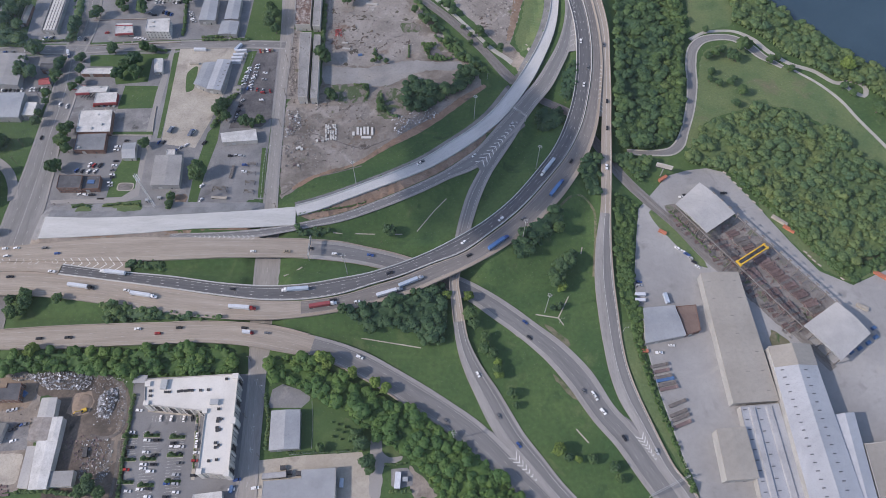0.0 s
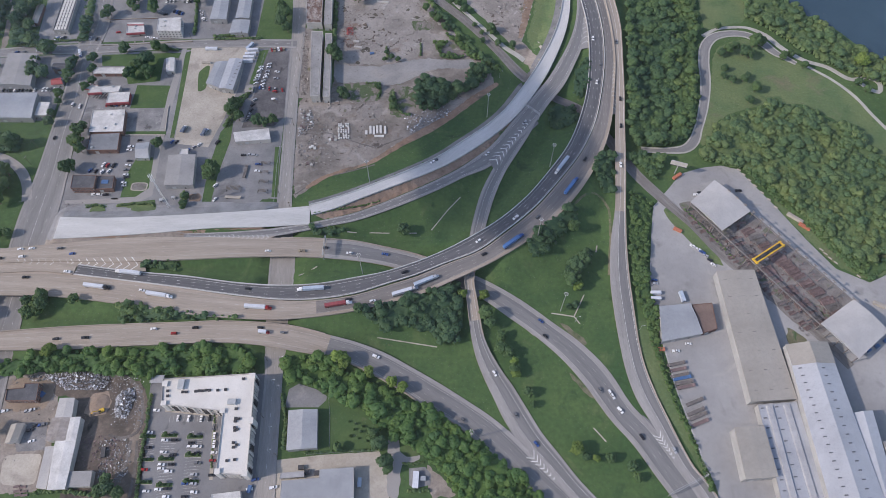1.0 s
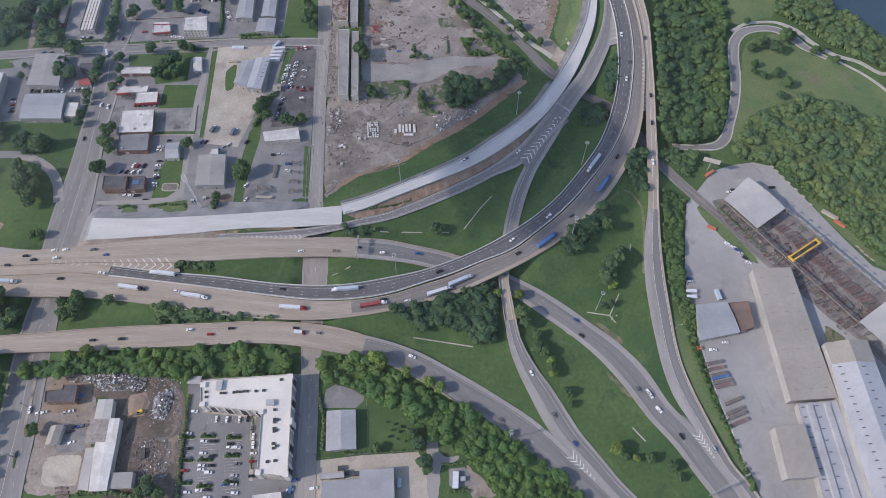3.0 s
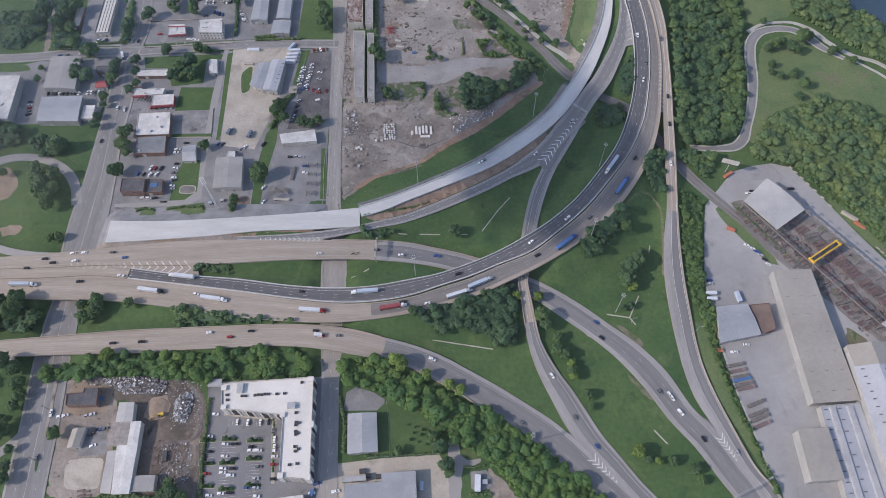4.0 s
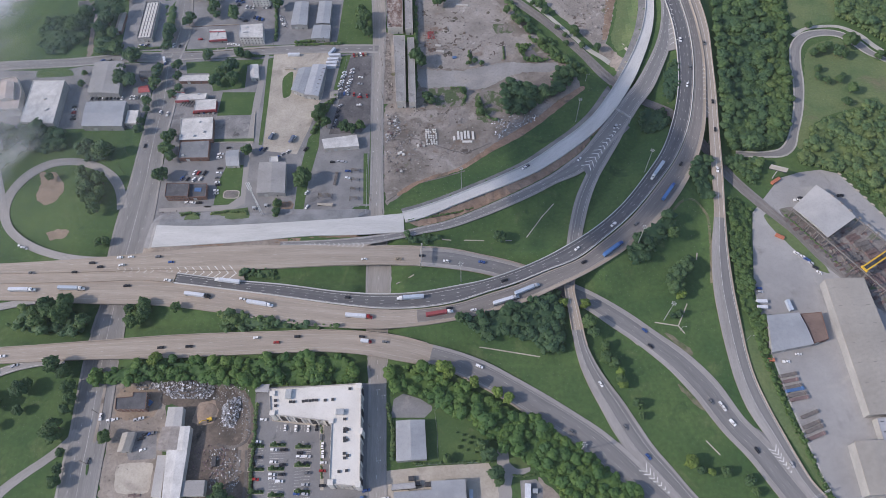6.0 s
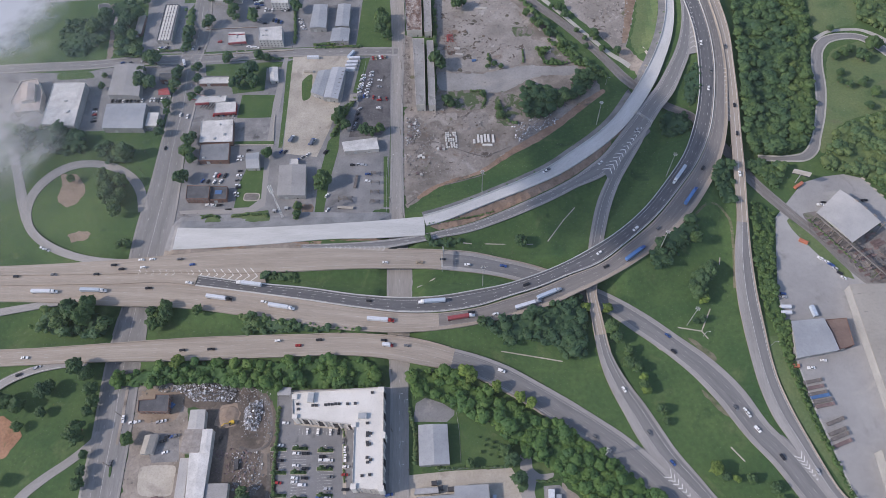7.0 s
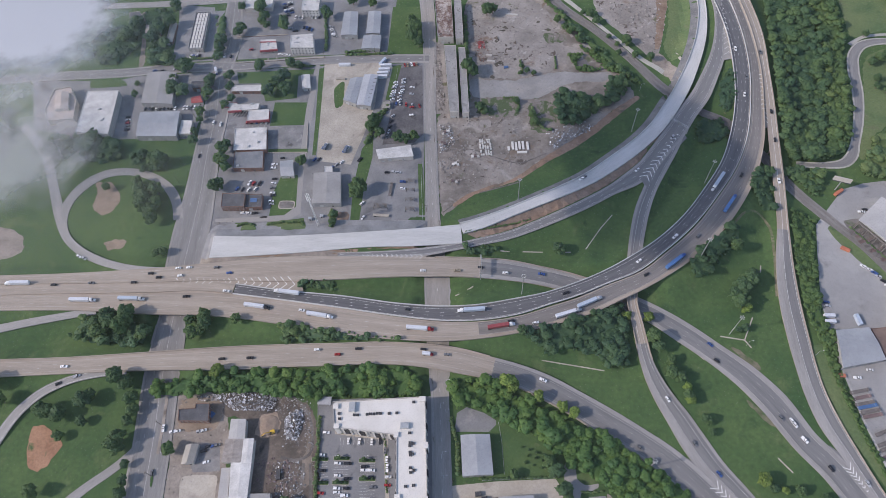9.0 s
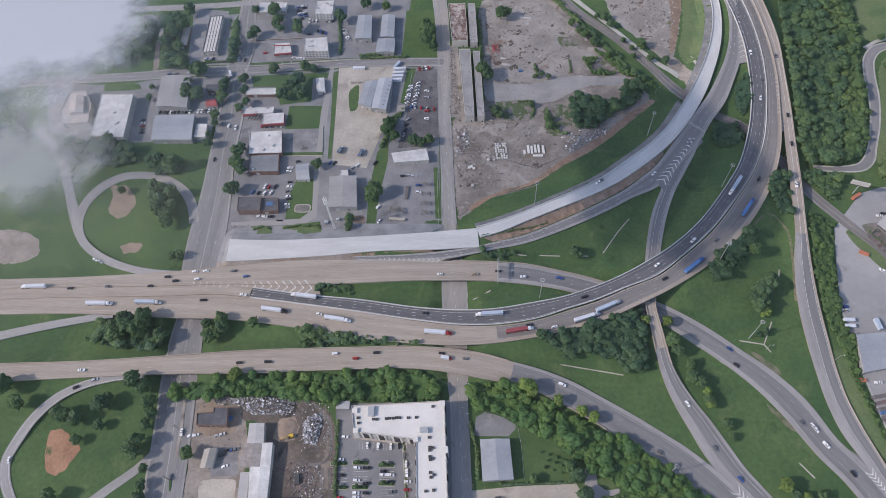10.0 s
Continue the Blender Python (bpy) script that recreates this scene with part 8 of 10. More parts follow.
# ---- masts, gantries, signs ----
def high_mast(x, y, h=30.0):
    top = thing("high_mast_lamp", "tall grey steel mast with a ring of lamps", "street lamp", "high mast lamps", at=(x, y, float(ground_height(x, y))))
    part("pole", tube(bmesh.new(), (0, 0, -0.5), (0, 0, h), 0.38, 0.16, 10), STEEL, top)
    bm = bmesh.new()
    bmesh.ops.create_circle(bm, cap_ends=False, segments=16, radius=1.35)
    ret = bmesh.ops.extrude_edge_only(bm, edges=bm.edges[:])
    for g in ret["geom"]:
        if isinstance(g, bmesh.types.BMVert):
            g.co *= 0.72
    bmesh.ops.solidify(bm, geom=bm.faces[:], thickness=0.16)
    for w in bm.verts:
        w.co.z += h - 0.4
    part("ring", bm, STEEL, top)
    part("bracket", boxes((-1.2, -0.08, h - 0.45, 1.2, 0.08, h - 0.3)), STEEL, top)
    part("bracket", boxes((-0.08, -1.2, h - 0.46, 0.08, 1.2, h - 0.31)), STEEL, top)
    for k in range(6):
        a = k * math.pi / 3
        part("lamp", boxes((-0.35, -0.25, -0.15, 0.35, 0.25, 0.15), bevel=0.05), LIGHT_GLASS, top).matrix_basis = pose(1.5 * math.cos(a), 1.5 * math.sin(a), h - 0.5, 0, 0, math.degrees(a))


for x, y in [(3.0, 129.5), (74.1, 229.9), (73.9, 364.3), (-82.2, 258), (20.9, 427.5), (-83.1, 350.3), (58.3, 289.8)]:
    high_mast(x, y, 30.0 if y > 200 else 18.0)
tower_at = (-254.1, 325.1)
tower = thing("lattice_tower", "tall white lattice antenna tower", "tower", at=(*tower_at, 0))
for k in range(3):
    a = k * 2.094
    part("leg", tube(bmesh.new(), (1.0 * math.cos(a), 1.0 * math.sin(a), -0.3), (0.45 * math.cos(a), 0.45 * math.sin(a), 45), 0.15, 0.10, 8), LIGHT_GLASS, tower)
bm = bmesh.new()
for i in range(15):
    for k in range(3):
        r0, r1 = 1.0 - 0.55 * i / 15, 1.0 - 0.55 * (i + 1) / 15
        a, b = k * 2.094, (k + 1) * 2.094
        tube(bm, (r0 * math.cos(a), r0 * math.sin(a), i * 3), (r1 * math.cos(b), r1 * math.sin(b), (i + 1) * 3), 0.05, 0.05, 5)
part("bracing", bm, LIGHT_GLASS, tower)
for z in (38, 43):
    for k in range(6):
        part("antenna", boxes((1.3, -0.3, z, 1.7, 0.3, z + 2.4), bevel=0.05), LIGHT_GLASS, tower).matrix_basis = pose(0, 0, 0, 0, 0, 60 * k)
for px, py, h in ((-261.8, 330.9, 4.0), (-252.2, 334, 3.0)):
    cab = thing("equipment_cabinet", "grey equipment cabinet beside the tower", "cabinet", at=(px, py, 0.05))
    part("body", boxes((-1.5, -1.2, 0, 1.5, 1.2, h * 0.7), bevel=0.05), STEEL, cab)
    part("door", boxes((-0.5, -1.26, 0.1, 0.5, -1.2, h * 0.6)), DARK, cab)


def sign_gantry(a, b, z, panels, label):
    """An overhead truss from a to b with sign panels seen from behind or edge on."""
    a, b = Vector(a), Vector(b)
    d = b - a
    top = thing("sign_gantry", label, "sign gantry", at=(a.x, a.y, z), turn=math.degrees(math.atan2(d.y, d.x)))
    n = d.length
    for x in (0, n):
        part("post", tube(bmesh.new(), (x, 0, -1), (x, 0, 7.5), 0.3, 0.25, 10), STEEL, top)
    bm = bmesh.new()
    for y in (-0.5, 0.5):
        for zz in (6.3, 7.4):
            tube(bm, (0, y, zz), (n, y, zz), 0.1, 0.1, 6)
    for i in range(int(n / 2)):
        tube(bm, (2 * i, 0.5 * (-1) ** i, 6.3), (2 * i + 2, 0.5 * (-1) ** i, 7.4), 0.07, 0.07, 5)
    part("truss", bm, STEEL, top)
    for t, w in panels:
        part("sign_panel", boxes((t * n - w / 2, -0.75, 5.4, t * n + w / 2, -0.62, 8.4), bevel=0.03), SIGN, top)


SIGN = mat("sign_back", (0.20, 0.22, 0.24), (0.28, 0.30, 0.32), 0.5, 4.0, 0.08, 0.5, metal=0.3)
sign_gantry((-114.7, 271.5), (-114.5, 289.7), 6.0, [(0.3, 5.0), (0.7, 6.0)], "steel gantry with sign panels over the highway")
sign_gantry((136.4, 92.2), (163.9, 105.2), 0.4, [(0.4, 5.0)], "steel gantry over the merging roads")
sign_gantry((54.4, 433.6), (68, 421.3), 6.8, [(0.5, 4.0)], "small steel gantry over the ramp")


def billboard(x, y, turn, w, h, z, label, material):
    top = thing("billboard", label, "billboard", at=(x, y, float(ground_height(x, y))), turn=turn)
    part("post", tube(bmesh.new(), (0, 0, -0.5), (0, 0, z + h * 0.3), 0.5, 0.45, 10), STEEL, top)
    part("panel", boxes((-w / 2, -0.5, z, w / 2, 0.5, z + h), bevel=0.06), material, top)
    part("catwalk", boxes((-w / 2, -1.2, z - 0.2, w / 2, -0.5, z - 0.05)), DARK, top)


billboard(185.1, 364.7, -18, 14.0, 4.5, 12.0, "white billboard panel on a steel post", STUCCO)


def street_light(x, y, turn=0.0, h=9.0):
    """A plain lamp post with one arm."""
    key = ("lamp", h)
    z = float(ground_height(x, y))

    def make():
        top = thing("street_lamp", "grey street lamp on a slim pole", "street lamp", "street lamps")
        part("pole", tube(bmesh.new(), (0, 0, -0.3), (0, 0, h), 0.14, 0.09, 8), STEEL, top)
        part("arm", tube(bmesh.new(), (0, 0, h - 0.2), (2.2, 0, h + 0.2), 0.06, 0.05, 6), STEEL, top)
        part("lamp", boxes((1.9, -0.18, h + 0.1, 2.7, 0.18, h + 0.3), bevel=0.04), LIGHT_GLASS, top)
        return top
    put(key, make, pose(x, y, z, 0, 0, turn))


for x, y in [(-142.4, 168.5), (-139.5, 134.1), (-138.2, 118.3), (-138.4, 164.2), (-164.2, 386.5), (-151.4, 386.6), (34.2, 479.2), (120, 517), (133.3, 213.9), (84.9, 220.9), (-138.7, 186.2), (-193.5, 129.8), (-214.3, 129.5)]:
    street_light(x, y, 0)


# ---- drains and strips on the grass ----
def channel(a, b, width=0.9, label="pale concrete drain channel in the grass"):
    a, b = Vector(a), Vector(b)
    q = np.array([[*(a.lerp(b, t)), 0, width, (b - a).length * t] for t in np.linspace(0, 1, max(3, int((b - a).length / 3)))])
    ob = strip("drain_channel", q, width / 2, -width / 2, 0.16, -0.2, PALE, None, label, ground_height)
    tagged(ob, label, "drain channel", kind="structure")


for a, b in ((((-28.5, 303.6), (-14.6, 324.4))), ((-14.6, 324.4), (-4.1, 337.5)), ((-67.9, 206), (-22.1, 198.7)), ((-134.3, 258.3), (-120.3, 266.9)), ((-98.6, 300.3), (-91, 299.9)),
             ((-80.6, 300.6), (-63.5, 300.3)), ((-51.2, 300.4), (-40.7, 300.6)), ((66.9, 227.9), (84.4, 225.2)), ((84.4, 225.2), (93.9, 244.1)), ((84.4, 225.2), (88.3, 219)),
             ((90.7, 138), (98.6, 128.4)), ((107.4, 283.4), (109, 289.9)), ((36.8, 226), (51.9, 209))):
    channel(a, b)
channel((73.1, 530.1), (79.3, 507.7), 2.6, "pale concrete chute beside the ramp")


# ---- hotel car park and roof ----
def low_box(name, label, category, x, y, w, d, h, material, turn=0.0, z=0.06, group="", bevel=0.05):
    ob = part(name, boxes((-w / 2, -d / 2, -0.1, w / 2, d / 2, h), bevel=bevel), material, None)
    ob.matrix_basis = pose(x, y, z, 0, 0, turn)
    return tagged(ob, label, category, group)


for x, y in [(-211.1, 129.6), (-192.8, 128.6), (-210, 113.1), (-191.7, 116), (-207.4, 95.6), (-189.7, 98.1), (-226.5, 128.6), (-224.1, 112.5), (-221.8, 97.3)]:
    isl = thing("planted_island", "kerbed car park island with clipped shrubs", "planted island", "car park islands", at=(x, y, 0.06), turn=1.0)
    part("kerb", boxes((-6, -1.5, -0.1, 6, 1.5, 0.15), bevel=0.08), PALE, isl)
    part("planting", boxes((-5.7, -1.25, 0.1, 5.7, 1.25, 0.22), bevel=0.04), LAWN, isl)
    bm = tube(bmesh.new(), (-2.0, 0, 0), (-2.0, 0, 2.4), 0.1, 0.07, 6)
    part("tree_trunk", bm, BARK, isl)
    v, f = CROWNS[int(abs(y)) % 6]
    part("tree_crown", mesh_of("tree_crown", (v * (1.9, 1.9, 2.2) + (-2.0, 0, 1.7)).tolist(), f, LEAF_TREE), LEAF_TREE, isl, "green young tree")
    for k in (-4, 0, 3.6):
        v, f = CROWNS[(int(x + k)) % 6]
        part("shrub", mesh_of("shrub", (v * (1.1, 1.1, 1.2) + (k, 0.2, 0.0)).tolist(), f, LEAF_TREE), LEAF_TREE, isl)


def stall_lines(a, b, count, length, width=0.09):
    """White bay lines along a row from a to b, square to it."""
    a, b = Vector(a), Vector(b)
    n = Vector((-(b - a).y, (b - a).x)).normalized() * length / 2
    d = (b - a).normalized() * width / 2
    v, f = [], []
    for i in range(count):
        c, k = a.lerp(b, i / (count - 1)), len(v)
        v += [(*p, 0.09) for p in (c - n - d, c - n + d, c + n + d, c + n - d)]
        f.append((k, k + 1, k + 2, k + 3))
    tagged(part("bay_marking", mesh_of("bay_marking", v, f, PAINT), PAINT, None), "white painted parking bay lines", "road marking", kind="structure")


for a, b in (((-210.9, 127.2), (-210.4, 115)), ((-209.5, 111.1), (-208.2, 97.5)), ((-192.4, 126.6), (-192, 117.6)), ((-191.3, 114.1), (-190.2, 100)), ((-226.4, 126.6), (-224.5, 114.4)), ((-207.4, 94.1), (-205.3, 80.6)), ((-189.3, 96.2), (-187.1, 80.9))):
    stall_lines(a, b, 8, 10.5)
stall_lines((-213.5, 141.3), (-181.1, 142.2), 14, 5.0)
stall_lines((-326.7, 369.9), (-309.9, 369.5), 8, 5.0)
stall_lines((-335.7, 362.9), (-312.8, 361.9), 9, 5.0)
stall_lines((-350.5, 434.9), (-317.9, 435.6), 12, 5.0)
for x, y in [(-213.9, 157.7), (-213.1, 154), (-202.9, 157), (-200.4, 157), (-193.7, 157.6), (-191.4, 158), (-188.9, 158), (-186.6, 158.5), (-184.2, 158.5), (-178.1, 158.6), (-172.6, 159.1), (-161.1, 167.3), (-162.7, 145.2), (-161.9, 138.4), (-161.9, 136.4), (-161.5, 132), (-161.1, 130), (-160.7, 121.5), (-160.1, 118.4), (-163, 109.3), (-157.8, 110.1), (-159.8, 138), (-159.7, 130.8), (-158.1, 120)]:
    u = part("roof_unit", boxes((-1.0, -0.9, 0, -0.1, 0.9, 1.0), (0.1, -0.9, 0, 1.0, 0.9, 1.0), (-0.9, -0.3, 1.0, -0.3, 0.3, 1.1), (0.3, -0.3, 1.0, 0.9, 0.3, 1.1), bevel=0.05), DARK, hotel, "dark rooftop air unit")
    u.matrix_basis = pose(x - hotel.location.x, y - hotel.location.y, 13.0, 0, 0, 2)
for x, y, w, d in ((-204.9, 162.4, 4.5, 7.0), (-166.4, 150, 6.0, 4.0)):
    part("roof_plant", boxes((-w / 2, -d / 2, 0, w / 2, d / 2, 2.2), bevel=0.1), STEEL, hotel, "grey screened rooftop plant").matrix_basis = pose(x - hotel.location.x, y - hotel.location.y, 13.0)
carport = thing("carport", "grey open shelter beside the hotel", "shelter", at=(-228.4, 169.5, 0))
part("roof", boxes((-4.5, -2.5, 3.6, 5.5, 3.5, 3.9), bevel=0.05), ROOF_GREY, carport)
for x in (-4, 4):
    for y in (-2, 3):
        part("post", tube(bmesh.new(), (x, y, 0), (x, y, 3.6), 0.12, 0.12, 6), STEEL, carport)


def hedge(label, pts, r, seed):
    """A clipped row of shrubs along a line."""
    rng = np.random.RandomState(seed)
    vs, fs = [], []
    for (x0, y0), (x1, y1) in zip(pts, pts[1:]):
        n = max(1, int(math.hypot(x1 - x0, y1 - y0) / (r * 1.1)))
        for i in range(n):
            x, y = x0 + (x1 - x0) * i / n, y0 + (y1 - y0) * i / n
            v, f = SHRUBS[rng.randint(6)]
            s = r * rng.uniform(0.75, 1.2)
            z = float(ground_height(x, y))
            fs += [tuple(k + len(vs) for k in t) for t in f]
            vs += (v * (s, s, s * 1.1) + (x + rng.uniform(-0.4, 0.4), y + rng.uniform(-0.4, 0.4), z - 0.2 * s)).tolist()
    tagged(part("hedge", mesh_of("hedge", vs, fs, LEAF_LIGHT), LEAF_LIGHT, None), label, "hedge", kind="stuff")


hedge("green hedge along the car park wall", [(-230.8, 158.7), (-228.6, 133.8), (-227.8, 117.9), (-225.1, 95), (-223.9, 80.4)], 1.5, 1)
hedge("green scrub along the new ramp verge", [(-323.6, 324), (-316.2, 326.4), (-308.5, 323)], 1.6, 15)
hedge("green scrub between alley and new ramp", [(-298, 325.4), (-284.6, 327.9), (-269.7, 328), (-266, 323.4)], 1.4, 16)
hedge("green hedge round the storage yard", [(-458.6, 523.6), (-448.6, 519.5), (-436.3, 517.9), (-427.3, 519.4)], 2.0, 17)
hedge("dark green garden shrubs among the houses", [(-472.5, 578.5), (-461.5, 552.6), (-460.4, 531.8)], 2.4, 18)
hedge("green scrub beside the old car lot", [(-205.3, 459.3), (-211.2, 443.7), (-217.4, 427.8), (-222.4, 413)], 2.3, 20)
hedge("green weeds along the crane runway", [(187.0, 327.0), (196.5, 313.5), (209.0, 295.0), (219.5, 278.5)], 0.9, 21)
hedge("low green planting along the hotel front", [(-215.8, 147.9), (-182.8, 146.7), (-181.2, 142.6), (-177.2, 106.9)], 0.7, 14)
hedge("green hedge beside the shed", [(-134.9, 160), (-130, 143.2), (-129, 131.1), (-128.8, 119.2)], 1.8, 2)
hedge("low green hedge behind the lawn", [(-112.8, 118.2), (-93.1, 119.2), (-77.3, 119.8), (-59.6, 121.2)], 1.2, 4)
hedge("green shrubs along the old factory wall", [(-133.7, 584.7), (-131.9, 550.1), (-130.5, 525.3), (-130.2, 501.4)], 2.2, 5)
hedge("green shrubs along the street", [(-252.3, 533.6), (-237.9, 535.1), (-217.8, 536.5)], 2.0, 6)
hedge("green shrubs beside the storage hall", [(-415.2, 524.9), (-391.9, 527.1)], 1.8, 7)
hedge("green shrubs along the house row", [(-308.1, 516.6), (-296.3, 514.9), (-284.5, 513.2)], 2.2, 8)
hedge("green scrub on a weedy plot", [(-94.2, 471.3), (-82, 470), (-80.2, 459.6), (-82.8, 450.9)], 1.7, 9)
hedge("green scrub by the factory corner", [(-120.8, 463.5), (-116.7, 454.7), (-111.8, 449)], 2.0, 19)
hedge("green scrub at the cleared site", [(-67.6, 458.4), (-65.1, 442.5), (-58.1, 432), (-50.1, 430)], 1.8, 10)
hedge("green scrub beside the brown bank", [(-128.8, 314.7), (-114.8, 318.3), (-100.7, 322), (-86.5, 325.7), (-72.3, 330.6)], 1.1, 11)
hedge("green shrubs in front of the scrap workshops", [(-293.8, 89.7), (-282.5, 90.6), (-266.9, 90.1), (-255, 88.7), (-242.2, 91.1)], 2.0, 12)
hedge("green scrub between the lots", [(-220.5, 433.1), (-217.1, 443.8), (-213, 451.1), (-205.5, 454.8)], 2.2, 13)


# ---- single trees ----
def grove(rows, label=""):
    """Single trees: place and size."""
    for x, y, s in rows:
        tree(x, y, s * 1.02, None, label)


grove([(85.2, 254.1, 1.9), (88.5, 267.1, 2.2), (94.9, 272.5, 1.9), (98.7, 279, 1.5), (82.6, 261.8, 1.6), (88.8, 302.4, 1.6), (80.5, 232.5, 0.8), (85.9, 234, 0.9)])
grove([(25.2, 196.6, 1.5), (26.7, 206.8, 1.3), (14.6, 223.3, 1.8), (18.1, 216.1, 1.4), (35.4, 179.6, 1.4), (45.3, 162.3, 1.2), (47.8, 153.9, 0.8), (31.5, 193, 1.3), (83.3, 117.2, 1.0)])
grove([(99, 116.3, 1.1), (113.7, 110.7, 1.1), (116.7, 103.2, 0.9), (-51.2, 300.4, 1.6), (-82.5, 224.4, 1.1)])
grove([(-413.7, 508.1, 1.7), (-420, 483, 1.6), (-409.8, 475.6, 1.7), (-419.7, 475.4, 1.4), (-419.2, 511.2, 1.6), (-384.8, 491.3, 1.6), (-383, 474.5, 1.6), (-423, 495.4, 1.3)])
grove([(-310.7, 492.4, 2.3), (-317.2, 484.6, 1.9), (-322.5, 475.4, 1.8), (-305.3, 477.2, 2.0), (-336.6, 510.1, 1.6), (-306.1, 513, 1.5), (-297.3, 511.5, 1.3)])
grove([(-384, 546.3, 1.8), (-383.9, 536.2, 1.6), (-368.9, 559.3, 1.5), (-346.4, 577, 1.5), (-340.7, 571, 1.2), (-322.4, 568.6, 1.6), (-184.8, 557.8, 2.6), (-188.1, 568.1, 2.2), (-179.6, 541, 1.6), (-186.6, 549.3, 2.0)])
grove([(-353, 403.6, 1.8), (-351.4, 391.6, 1.9), (-346, 383.8, 1.5), (-351.2, 411.8, 1.3), (-351.4, 361.4, 1.7), (-347.3, 364.6, 1.6), (-222.1, 360.1, 2.1), (-224.6, 355.1, 1.4), (-241.4, 334.2, 1.1), (-241.2, 326.5, 1.0)])
grove([(-217.2, 429.6, 1.8), (-216.4, 440.3, 1.6), (-209.6, 422.8, 1.5), (-191.4, 418.2, 1.6), (-177.5, 419.8, 1.6), (-184.3, 416.3, 1.3), (-278.2, 391.4, 1.4), (-358.3, 467.3, 1.3), (-363.2, 459.8, 1.3), (-368.2, 497.8, 1.2), (-362.6, 486.2, 1.1), (-383.8, 415.4, 1.4), (-385.5, 427.2, 1.0), (-383.1, 441.4, 1.0)])
grove([(-129.5, 505.3, 2.2), (-124.5, 499.9, 1.8), (-111.1, 586.9, 2.0), (-105.4, 589.6, 1.6), (-76.9, 510.1, 0.8), (-72, 503.8, 0.9), (-65.1, 500.8, 0.8), (-78.6, 500.6, 0.7), (-17.7, 543.5, 1.0), (28.6, 540.1, 1.0), (18.1, 527.6, 0.9)])
grove([(253.7, 511.1, 1.2), (261.2, 515.2, 1.4), (269.4, 519.3, 1.3), (276.3, 511.5, 1.6), (281.1, 507.6, 1.4), (289, 523.6, 2.0), (296.2, 525.3, 1.6), (253, 490.1, 1.1), (250, 480.2, 1.0), (257.8, 475, 1.1), (269.1, 476.7, 1.1), (273.2, 480.5, 1.0), (277.3, 463.5, 1.5), (268.8, 448.9, 1.2), (314.5, 506.5, 1.3), (322, 509.8, 1.2), (331.1, 494.3, 1.2)])
grove([(258, 549.4, 1.0), (377.4, 472.4, 1.1), (383, 463.6, 1.0), (400.6, 442.3, 1.8), (407.5, 438.8, 1.8)])
grove([(-426.7, 398.8, 1.6), (-408, 388.9, 2.2), (-416.9, 392.2, 1.6), (-451.2, 361.8, 1.2), (-418.3, 357, 2.0), (-410.7, 347.9, 2.2), (-402.5, 335.9, 1.9), (-411.2, 340, 2.0), (-402.7, 357.1, 1.9), (-399.3, 343.7, 1.7), (-423.4, 366.4, 1.6), (-400.2, 327, 1.8), (-382.4, 295.8, 1.2), (-386.9, 294.1, 1.2)])
grove([(-386.5, 183.5, 2.0), (-379.1, 179.2, 1.8), (-372.7, 168.4, 1.8), (-369.5, 159.8, 1.5), (-371.5, 151.3, 1.2), (-373.2, 138.9, 1.8), (-376.2, 134.7, 1.8), (-373, 130.8, 1.5), (-425, 154.2, 1.8), (-434.4, 156, 1.8), (-439.5, 158.1, 1.6), (-408.9, 165.3, 1.8), (-405.9, 169.7, 1.6), (-406.5, 150.4, 1.2), (-420.3, 139.6, 1.2), (-364.6, 120.7, 1.0), (-363.1, 109.5, 1.2), (-362.8, 99.7, 1.4), (-335.5, 131.4, 1.5), (-425.7, 99.9, 1.6), (-486.4, 176.7, 2.2), (-472.4, 163.7, 2.0)])
grove([(-405.6, 230.1, 2.4), (-395, 225.4, 2.4), (-392.4, 232.8, 2.2), (-377.6, 220.9, 2.0), (-412, 220.2, 2.0), (-339, 221.6, 1.6), (-332.7, 224.1, 1.4), (-342.5, 231.2, 1.2), (-331.1, 233.9, 1.6), (-329.2, 229, 1.6), (-304.6, 231.9, 1.2)])
grove([(-350.3, 594.5, 2.0), (-345.5, 583.8, 1.6), (-322.3, 572.1, 1.8), (-366.3, 564.2, 1.6), (-278.7, 584.5, 2.0), (-372.9, 599.4, 1.4), (-444.9, 574.1, 2.0), (-454.1, 561.2, 2.2), (-456.9, 548.5, 2.0), (-443.7, 544.2, 1.8), (-445.1, 600.7, 1.8), (-481.1, 570.3, 2.0), (-485.7, 553.1, 2.2), (-253.7, 606.2, 1.8), (-232, 603.1, 1.4)])
grove([(-66.2, 129.9, 1.5), (-61.8, 124, 1.6), (-57, 112.3, 1.7), (-54.6, 106.6, 1.2), (-90.2, 121.2, 1.0), (-248.5, 90.3, 1.4), (-242.6, 92.6, 1.5), (-246, 97.7, 1.3), (-236, 89.7, 1.4)])
for x, y, s in ((-39, 573.9, 1.1), (-32.7, 563.6, 1.0), (-26.7, 557.7, 1.2), (-20.1, 546.8, 1.0), (-6, 528.8, 1.0), (8.3, 510.6, 0.8), (24.5, 495.9, 0.8), (-116.1, 454.7, 1.3), (-111.9, 450.4, 1.0), (-82.7, 464, 1.0), (-68.5, 446, 1.0), (-66.9, 436.8, 1.1)):
    tree(x, y, s * 1.1, None, "bushy green tree beside the cleared site")
